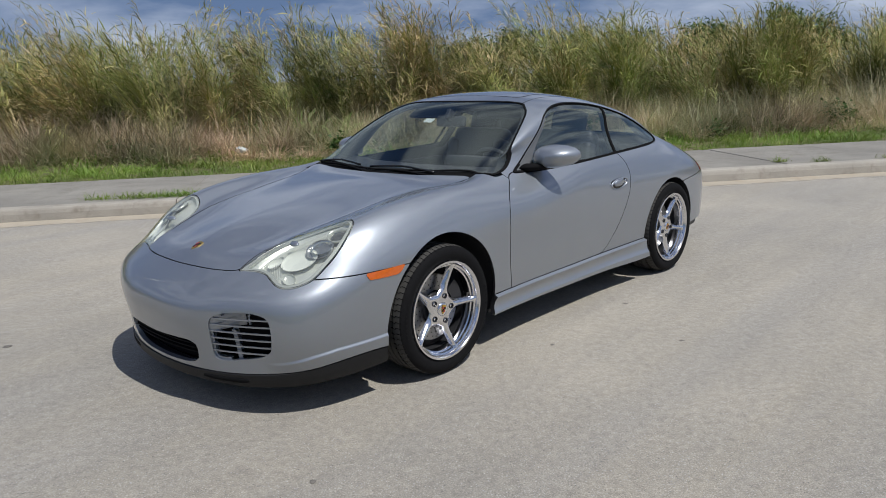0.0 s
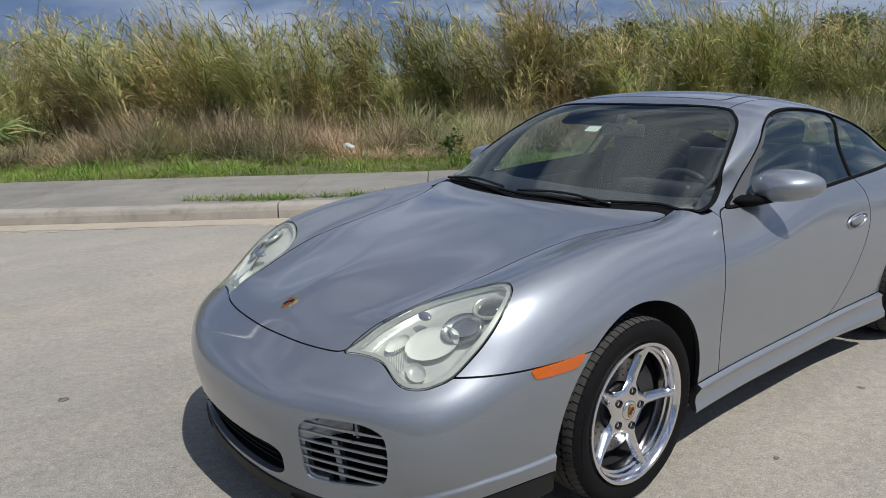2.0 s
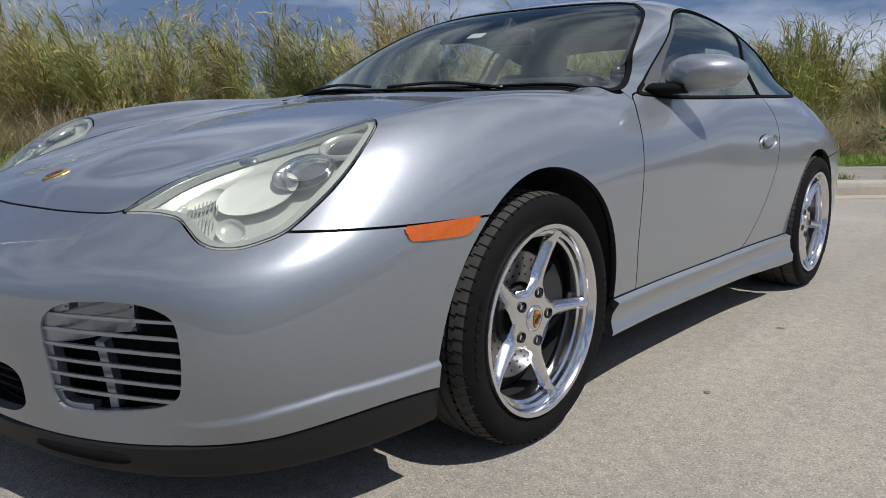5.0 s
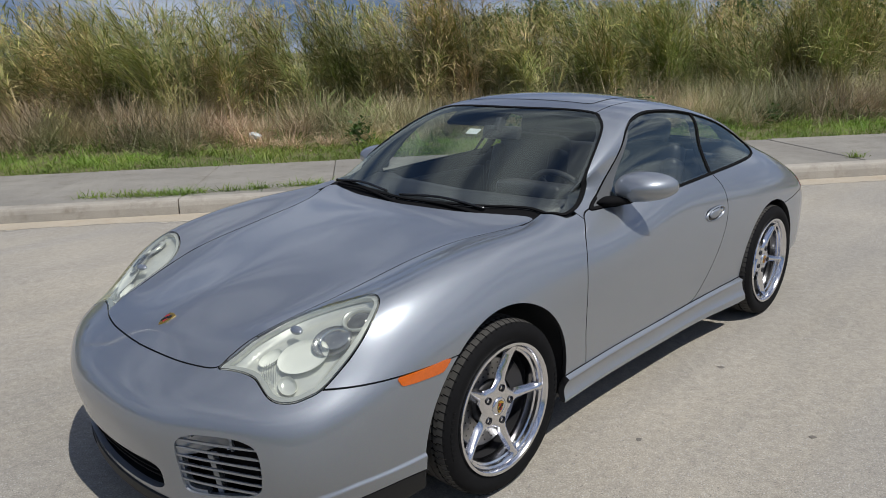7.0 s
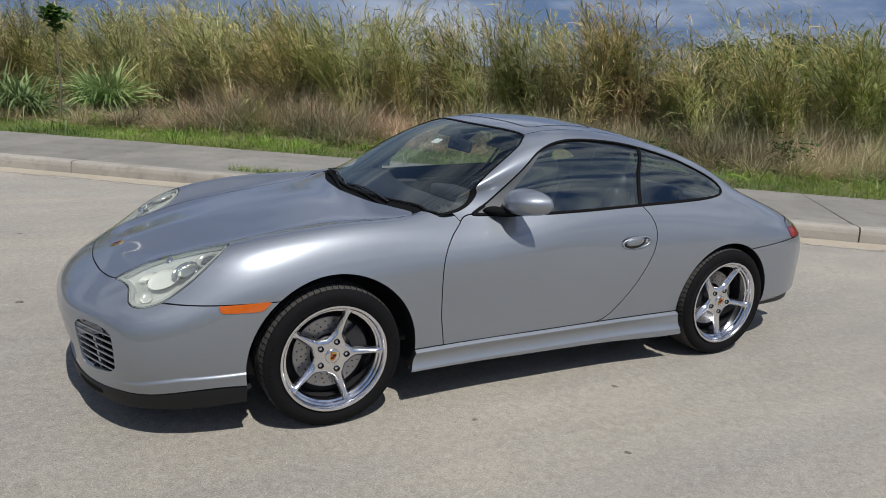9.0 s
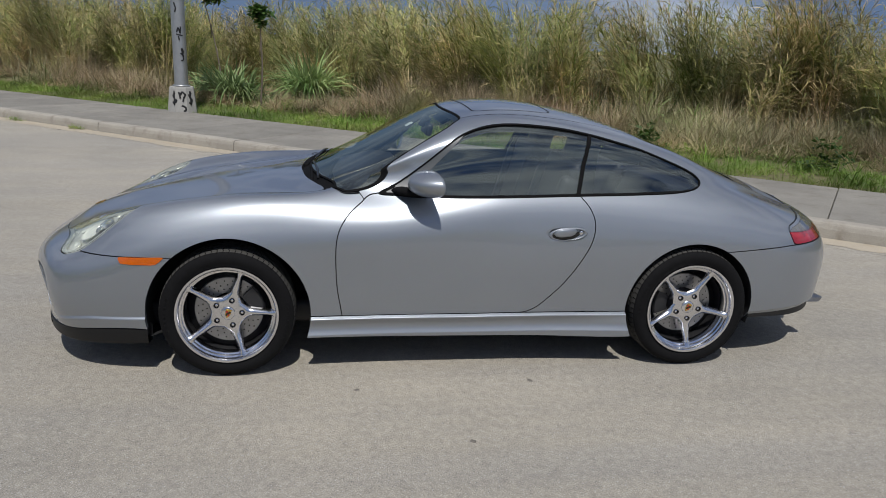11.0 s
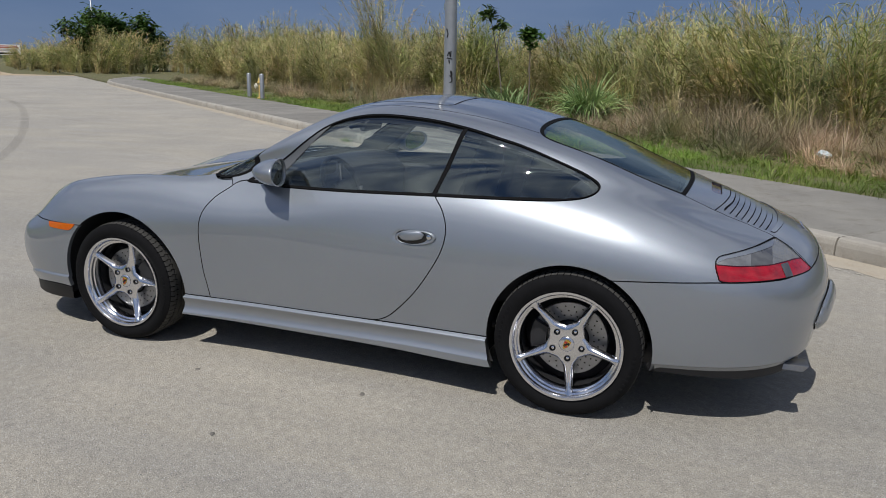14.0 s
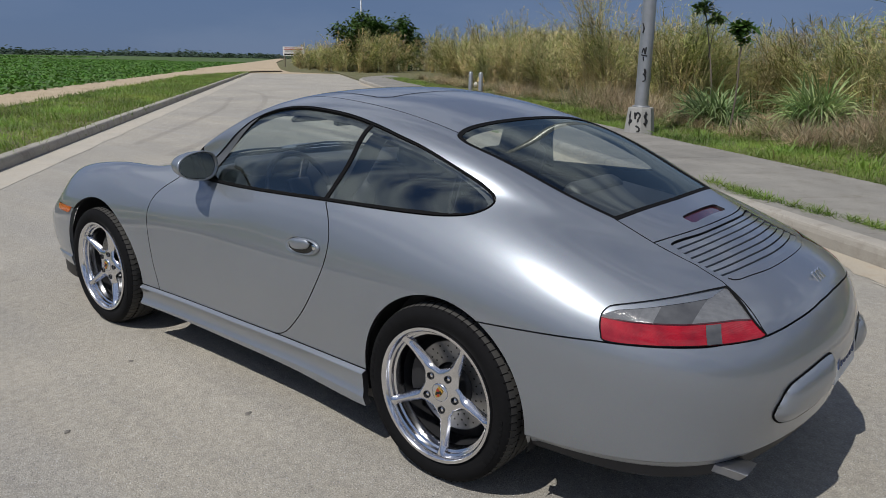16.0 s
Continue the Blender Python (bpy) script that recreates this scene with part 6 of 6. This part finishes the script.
def reeds(rng, s, w, height, dry, stalks=26, leaves=24, leaf=1.0):
    """Clumps of cane, one at each (s, w): stalks that fan out and lean, hung with long arching leaves and straw plumes."""
    c = len(s)
    root = st_array(s, w, ground_z(w))
    lean_dir = TURN + 2.6 + 2.2 * (patchy(s, w, 2.4, 31.0) - .5) + rng.normal(0, .8, c)
    lean_by = np.clip(rng.gamma(2.2, .20, c), .05, .95)
    n = c * stalks
    own = np.repeat(np.arange(c), stalks)
    out = rng.uniform(0, 2 * math.pi, n)
    away = np.stack([np.cos(out), np.sin(out)], -1)
    foot = root[own].copy()
    foot[:, :2] += away * (np.abs(rng.normal(0, .12, n)))[:, None]
    tall = height[own] * np.where(rng.random(n) < .3, rng.uniform(.45, .8, n), rng.uniform(.78, 1.08, n))
    lean = np.stack([np.cos(lean_dir), np.sin(lean_dir)], -1)[own] * (lean_by[own] * tall * rng.uniform(.5, 1.3, n))[:, None]
    lean += away * (np.abs(rng.normal(0, .20, n)) * tall)[:, None]
    drop = np.hypot(lean[:, 0], lean[:, 1]) ** 2 / (2.2 * tall)

    def along(t):
        """Places on the stalks at the shares t of their length."""
        return np.concatenate([foot[:, None, :2] + lean[:, None] * (t**1.6)[..., None], (foot[:, None, 2] + (tall - drop)[:, None] * t)[..., None]], -1)

    chunks = []
    t = np.broadcast_to(np.linspace(0, 1, 4), (n, 4))
    p, thin = along(t), (1.1 - .8 * t)[..., None]
    for turn in (0.0, 1.0):
        side = np.array([1 - turn, turn, 0]) * .0065 * leaf
        v = np.stack([p - side * thin, p + side * thin], 2).reshape(-1, 3)
        i = (np.arange(n) * 8)[:, None] + np.arange(3) * 2
        chunks.append((v, np.stack([i, i + 1, i + 3, i + 2], -1).reshape(-1, 4), REED_STALK))
    k = leaves
    t = .20 + .80 * rng.uniform(0, 1, (n, k)) ** .8
    base = along(t)
    loose = rng.random((n, k)) < .28
    az = np.arctan2(lean[:, 1], lean[:, 0])[:, None] + rng.normal(0, 1, (n, k)) * np.where(loose, 1.6, .75)
    ln = rng.uniform(.18, .44, (n, k)) * leaf * (1.25 - .45 * t) * np.where(loose, 1.25, 1.0)
    steep = (tall - drop) / np.maximum(np.hypot(lean[:, 0], lean[:, 1]), .2)
    rise = np.where(loose, rng.uniform(.1, 1.6, (n, k)), np.clip(steep, .4, 1.9)[:, None] * rng.uniform(.25, .95, (n, k)))
    droop = np.where(loose, rng.uniform(.15, .7, (n, k)), rng.uniform(.05, .5, (n, k)))
    wd = rng.uniform(.009, .019, (n, k)) * leaf
    is_dry = rng.random((n, k)) < dry[own][:, None] + .34 * (t < .42)
    for mask, m in ((~is_dry, REED_GREEN), (is_dry, REED_DRY)):
        if mask.any():
            chunks.append((*blades(base[mask], az[mask], ln[mask], rise[mask], droop[mask], wd[mask], 2, (.55, 1.0, .06)), m))
    # feathery plumes along the top of some stalks
    pick = rng.random(n) < .34
    at = along(1 - rng.uniform(0, .15, (n, 14)))[pick].reshape(-1, 3)
    m = len(at)
    chunks.append((*blades(at, np.repeat(np.arctan2(lean[:, 1], lean[:, 0])[pick], 14) + rng.normal(0, .9, m), rng.uniform(.10, .24, m) * leaf, rng.uniform(.5, 2.4, m), rng.uniform(.1, .7, m), rng.uniform(.006, .012, m) * leaf, 2, (.6, 1, .1)), REED_DRY))
    return chunks


def tufts(rng, s, w, count, lo, hi, rise, droop, width, mat, radius=.07, steps=3, size=1.0):
    """Tufts of blades, count at each (s, w); size: one factor for each tuft."""
    n = len(s)
    grow = np.repeat(np.broadcast_to(size, n), count)
    base = st_array(np.repeat(s, count) + rng.normal(0, radius, n * count) * grow, np.repeat(w, count) + rng.normal(0, radius, n * count) * grow, 0)
    base[:, 2] = np.repeat(ground_z(w), count) - .01
    m = n * count
    return (*blades(base, rng.uniform(0, 2 * math.pi, m), rng.uniform(lo, hi, m) * grow, rng.uniform(*rise, m), rng.uniform(*droop, m), rng.uniform(*width, m), steps), mat)


def spread(count, s0, s1, w0, w1):
    return rng.uniform(s0, s1, count), rng.uniform(w0, w1, count)


rng = np.random.default_rng(11)


def bed(count, s0, s1, w0, w1, low, high, stalks=26, leaves=24, leaf=1.0):
    s, w = rng.uniform(s0, s1, count), rng.uniform(w0, w1, count)
    keep = ~((s > -13.2) & (s < -7.6) & (w < 11.2))
    s, w = s[keep], w[keep]
    tall = .65 * patchy(s, w, 2.6, 9.0) + .35 * rng.random(len(s))
    dry = np.clip(patchy(s, w, 3.0, 21.0) * .5 - .02, 0.02, .6)
    return reeds(rng, s, w, low + (high - low) * tall, dry, stalks, leaves, leaf)


chunks = bed(100, -17, 21, 9.3, 11.3, 1.2, 2.95, 28, 34) + bed(150, -18, 24, 11.2, 14.5, 1.9, 2.95, 22, 24)
chunks += bed(95, -42, -16, 8.8, 11.2, 1.5, 2.9, 18, 16, 1.2) + bed(70, -48, -16, 11, 14, 2.2, 3.1, 20, 10, 1.5) + bed(60, 20, 45, 9.3, 13, 1.9, 2.8, 18, 12, 1.4)
chunks += bed(170, -50, 50, 14.5, 19, 2.1, 2.8, 18, 10, 1.9)
chunks += bed(55, -15, 3, 10.6, 14, 2.0, 2.6, 22, 16)
# stands that rise above the rest
SPOTS = ((-18.2, 8.9, 4.0), (-18.6, 9.3, 4.4), (-19.5, 9.2, 4.4), (-17.7, 9.0, 3.7), (-17.0, 9.4, 3.1), (-14.6, 9.4, 2.8), (1.2, 10.8, 3.1), (-5.4, 10.6, 2.9), (-3.6, 10.2, 2.9), (4.2, 10.4, 3.0), (-30, 9.5, 3.5), (-29.2, 9.9, 3.3))
chunks += reeds(rng, np.array([q[0] for q in SPOTS]), np.array([q[1] for q in SPOTS]), np.array([q[2] for q in SPOTS]), np.full(len(SPOTS), .38), 40, 26)
# undergrowth between the stalks
s, w = spread(330, -20, 28, 10.8, 16)
keep = ~((s > -13.2) & (s < -7.6) & (w < 11.5))
s, w = s[keep], w[keep]
chunks.append(tufts(rng, s, w, 46, .7, 1.7, (.7, 3.2), (.05, .5), (.014, .030), REED_DRY, .30, 2))
chunks.append(tufts(rng, s, w, 34, .6, 1.5, (.6, 2.6), (.1, .6), (.016, .034), DULL_WEED, .32, 2))
stuff("reed_bed", chunks, "dense bed of tall leaning green and straw-coloured cane", "reeds")
# the far end of the street
chunks = []
for count, (s0, s1), (w0, w1), lo, hi in ((110, (-84, -62), (4, 26), 2.6, 4.2), (90, (-110, -70), (-1.0, 8), 2.2, 3.6), (60, (-62, -48), (12.5, 22), 2.9, 4.2), (60, (-140, -100), (-1, 14), 2.0, 3.2)):
    s, w = rng.uniform(s0, s1, count), rng.uniform(w0, w1, count)
    ok = w > np.interp(s, [-140, -93, -66, -61], [-3, -2.4, 2.5, 9.8]) + 3.2
    chunks += reeds(rng, s[ok], w[ok], rng.uniform(lo, hi, ok.sum()), np.full(ok.sum(), .3), 20, 12, 2.3)
stuff("far_reeds", chunks, "far stand of olive and straw-coloured reeds at the road's end", "reeds")


chunks = []
# tussocks: tan blades that fan out, with green ones low down
for count, s0, s1, w0, w1, lo, hi in ((85, -18, 22, 7.6, 8.3, .35, .70), (105, -18, 24, 8.3, 9.2, .45, .85), (70, -18, 24, 9.2, 10.2, .5, 1.0), (70, -45, -18, 7.5, 9.2, .4, .85)):
    s, w = spread(count, s0, s1, w0, w1)
    keep = ~((s > -12.8) & (s < -7.8) & (w > 8.1) & (rng.random(count) < .85))
    s, w = s[keep], w[keep]
    size = rng.uniform(.55, 1.25, len(s))
    chunks.append(tufts(rng, s, w, 190, lo, hi, (.15, 1.9), (.05, .5), (.004, .009), DRY_GRASS, .10, 2, size))
    chunks.append(tufts(rng, s, w, 80, lo * .5, hi * .66, (.15, 1.3), (.1, .6), (.010, .020), DULL_WEED, .20, 2, size))
# loose dry blades between the tussocks
s, w = spread(330, -18, 24, 7.6, 10.0)
chunks.append(tufts(rng, s, w, 40, .2, .5, (.2, 1.6), (.1, .7), (.004, .008), DRY_GRASS, .22, 2))
# brown twiggy brush
s, w = spread(290, -18, 24, 8.2, 10.2)
keep = ~((s > -13.2) & (s < -7.6))
s, w = s[keep], w[keep]
size = .55 + 1.2 * patchy(s, w, 1.6, 44.0)
chunks.append(tufts(rng, s, w, 190, .35, 1.05, (.25, 2.0), (-.05, .4), (.004, .008), BRUSH, .26, 3, size))
chunks.append(tufts(rng, s, w, 46, .25, .75, (.25, 1.6), (.1, .6), (.008, .018), DULL_WEED, .26, 2, size))
# thin dry stems that stand above the rest
s, w = spread(90, -7.6, 24, 7.6, 10.2)
chunks.append(tufts(rng, s, w, 7, .4, .9, (2.0, 7.0), (.02, .3), (.004, .007), DRY_GRASS, .12, 2))
stuff("dry_grass", chunks, "tangled mounds of dry tan grass and brush before the reeds", "dry grass")
chunks = []
s, w = spread(6000, -20, 22, 6.12, 7.65)
keep = rng.random(len(s)) < .35 + patchy(s, w, .8, 5.0)
chunks.append(tufts(rng, s[keep], w[keep], 16, .06, .20, (.6, 3.5), (.1, .7), (.005, .009), FRESH_GRASS, .05, 2))
s, w = spread(900, -50, -20, 6.12, 7.4)
chunks.append(tufts(rng, s, w, 14, .06, .2, (.6, 3.5), (.1, .7), (.008, .014), FRESH_GRASS, .10, 2))
s, w = spread(420, -20, 22, 6.3, 8.5)
keep = patchy(s, w, 1.1, 14.0) > .46
chunks.append(tufts(rng, s[keep], w[keep], 26, .14, .40, (.6, 3.0), (.2, .7), (.010, .020), FRESH_GRASS, .10))
stuff("verge_grass", chunks, "strip of short fresh green grass behind the pavement", "grass")
chunks = []
s, w = spread(4600, -48, 0, -7.3, -4.08)
size = .7 + .9 * patchy(s, w, 1.3, 61.0)
chunks.append(tufts(rng, s, w, 13, .07, .24, (.5, 3.0), (.1, .7), (.009, .017), FRESH_GRASS, .09, 2, size))
s, w = spread(700, -65, -48, -7.3, -4.08)
ok = w > np.interp(s, [-66, -56, -46], [-4.1, -6.0, -7.3])
s, w = s[ok], w[ok]
chunks.append(tufts(rng, s, w, 8, .08, .24, (.6, 3.5), (.1, .7), (.014, .03), FRESH_GRASS, .2, 2))
stuff("strip_grass", chunks, "mown grass strip between far kerb and track", "grass")

# crop rows
chunks = []
for w0, w1, step, s0, s1, gap, size in ((-9.5, -30, .8, -74, -8, .5, 1.1), (-10.5, -30, 1.0, -170, -74, .9, 1.5), (-30, -75, 1.6, -190, -15, 1.2, 1.9), (-75, -190, 5.0, -330, -30, 4.0, 5.0)):
    for w in np.arange(w0, w1, -step):
        s = np.arange(s0, s1, gap) + rng.uniform(-.1, .1)
        ww = np.full(len(s), w) + rng.normal(0, .08, len(s))
        base = st_array(np.repeat(s, 7) + rng.normal(0, .09 * size, len(s) * 7), np.repeat(ww, 7) + rng.normal(0, .12 * size, len(s) * 7), .11)
        m = len(base)
        chunks.append((*blades(base, rng.uniform(0, 2 * math.pi, m), rng.uniform(.13, .27, m) * size, rng.uniform(.4, 1.6, m), rng.uniform(.2, .6, m), rng.uniform(.09, .16, m) * size, 2, (.3, 1.0, .15)), CROP_LEAF))
stuff("field_crop", chunks, "low leafy green crop in long rows", "crop")


def leaf_cloud(rng, centre, radius, count, size, flat=.8):
    """Leaves scattered over lumps about a centre."""
    lumps = rng.normal(0, .5, (9, 3)) * radius
    c = lumps[rng.integers(0, 9, count)] + rng.normal(0, .28, (count, 3)) * radius
    c[:, 2] *= flat
    base = np.array(centre) + c
    return blades(base, rng.uniform(0, 2 * math.pi, count), rng.uniform(.6, 1.3, count) * size, rng.uniform(-.4, 1.4, count), rng.uniform(.1, .6, count), rng.uniform(.4, .6, count) * size, 2, (.3, 1.0, .1))


def small_tree(foot, crowns, label, size=.10, trunk=.022):
    """A thin tree: a trunk, a limb to each crown, and leaves."""
    ob = tagged(new("small_tree"), label, "tree")
    ob.location = foot
    top = np.array(crowns[0][0])
    v, f = tube([(0, 0, 0), tuple(top * (.4, .4, .45) + (.05, -.03, 0)), tuple(top)], [trunk, trunk * .7, trunk * .3], 8)
    object_from("trunk", v, f, BARK, ob)
    for c, r, count in crowns[1:]:
        v, f = tube([tuple(top * .55), tuple((np.array(c) + top * .55) / 2 + (0, 0, .05)), tuple(c)], [trunk * .5, trunk * .35, trunk * .2], 6)
        object_from("limb", v, f, BARK, ob)
    for c, r, count in crowns:
        v, f = leaf_cloud(rng, c, r, count, size)
        stuff("crown", [(v, f, BROAD_LEAF)], "dark green leaves", "", parent=ob)
    return ob


small_tree((-2.05, 11.75, .15), [((.02, 0, 1.95), .14, 210), ((.06, .03, 1.72), .08, 40)], "slender sapling with one dark leafy head", .15)
small_tree((-3.0, 13.4, .18), [((-.45, .2, 2.45), .17, 130), ((-.15, .1, 2.2), .14, 90)], "leaning sapling with a few leafy twigs", .15)
x, y, _ = st(-79, 8.9)
small_tree((x, y, .2), [((0, 0, 3.5), 2.2, 3800), ((2.2, 1.4, 2.9), 2.0, 2400), ((-2.4, -1.3, 2.9), 2.0, 2400)], "broad low dark green tree among the far reeds", .50, .16)
for s, w, h in ((31.5, 45, 5.4), (35, 46, 4.7), (27, 48, 4.6), (22, 51, 4.6), (18, 52, 4.5), (14, 54, 4.9), (40, 44, 4.8), (10, 56, 4.2)):
    x, y, _ = st(s, w)
    small_tree((x, y, .2), [((0, 0, h * .66), 1.7, 2400), ((1.8, .4, h * .57), 1.5, 1700), ((-1.9, 0, h * .56), 1.5, 1700)], "distant dark green tree above the reeds", .26, .14)


def blade_clump(at, count, lo, hi, label, mat=BLUE_BLADE):
    m = count
    base = np.zeros((m, 3))
    base[:, :2] = rng.normal(0, .16, (m, 2))
    v, f = blades(base, rng.uniform(0, 2 * math.pi, m), rng.uniform(lo, hi, m), rng.uniform(.9, 4.0, m), rng.uniform(.3, 1.0, m), rng.uniform(.026, .05, m), 5, (.6, 1.0, .9, .6, .05))
    ob = stuff("grass_clump", [(v, f, mat)], label, "plant", "")
    ob.location = at
    return ob


blade_clump((-1.1, 14.2, .2), 520, 1.0, 2.1, "large arching clump of blue-green broad grass")
blade_clump((-2.75, 13.0, .18), 380, .8, 1.75, "arching clump of blue-green broad grass")
blade_clump((-3.4, 13.8, .18), 200, .6, 1.3, "arching clump of blue-green broad grass")
blade_clump((5.1, 8.7, .15), 60, .8, 1.6, "small clump of pale upright blades", PALE_BLADE)
blade_clump((5.9, 8.2, .15), 50, .8, 1.5, "small clump of pale upright blades", PALE_BLADE)
blade_clump((11.5, 6.2, .2), 70, .9, 1.6, "clump of pale blades in the reeds", PALE_BLADE)

# low leafy shrubs among the dry grass
for s, w, r, k in ((3.7, 8.5, .30, 260), (-.7, 7.55, .24, 200), (1.65, 7.7, .26, 220), (8.6, 8.3, .30, 240), (-4.6, 8.7, .24, 160), (5.9, 7.8, .20, 140)):
    v, f = leaf_cloud(rng, (0, 0, r * .8), r, k, .085)
    ob = stuff("shrub", [(v, f, BROAD_LEAF)], "low green leafy shrub in the dry grass", "shrub", "")
    ob.location = st(s, w, .14)

# weeds in the pavement's joints
for s, w, k, r in ((-3.1, 4.17, 150, .17), (-2.66, 4.16, 130, .15), (-2.2, 4.20, 46, .09), (-1.88, 4.23, 60, .10), (-1.55, 4.30, 40, .08), (-1.32, 4.32, 60, .09), (-9.25, 3.75, 40, .10), (-10.9, 3.7, 36, .10), (5.0, 4.25, 30, .07), (5.45, 4.05, 34, .07), (6.5, 4.1, 30, .08), (-3.6, 4.2, 50, .10)):
    k = int(k * 2.4)
    base = np.zeros((k, 3))
    base[:, 0], base[:, 1] = rng.normal(0, r, k), rng.normal(0, r * .35, k)
    v, f = blades(base, rng.uniform(0, 2 * math.pi, k), rng.uniform(.05, .16, k), rng.uniform(.2, 2.0, k), rng.uniform(.1, .5, k), rng.uniform(.004, .008, k), 3)
    ob = stuff("weed", [(v, f, FRESH_GRASS)], "tuft of green weeds in a pavement joint", "weed", "stuff")
    ob.matrix_basis = Matrix.Translation(st(s, w, .142 if w > 3.9 else .003)) @ Matrix.Rotation(TURN, 4, "Z")

# woods on the horizon
# leaf green shifted towards blue: the haze of distance is in the colour
FAR_LEAF = leaf_material("far_leaf", (.045, .075, .050), (.060, .090, .060), (.035, .058, .044))
chunks = []
for k in range(620):
    ang = rng.uniform(radians(80), radians(200))
    d = rng.uniform(640, 860)
    h = rng.uniform(3.6, 5.4) * (1.5 if rng.random() < .08 else 1)
    m = 70
    base = np.array((math.cos(ang) * d, math.sin(ang) * d, h * .40)) + rng.normal(0, 1, (m, 3)) * (7, 7, h * .20)
    base[:, 2] = np.maximum(base[:, 2], .2)
    chunks.append((*blades(base, rng.uniform(0, 6.28, m), rng.uniform(1.4, 2.6, m), rng.uniform(-.3, .6, m), rng.uniform(.1, .4, m), rng.uniform(1.6, 3.0, m), 2, (.7, 1, .6)), FAR_LEAF))
stuff("far_woods", chunks, "dark line of woods on the horizon", "woods")
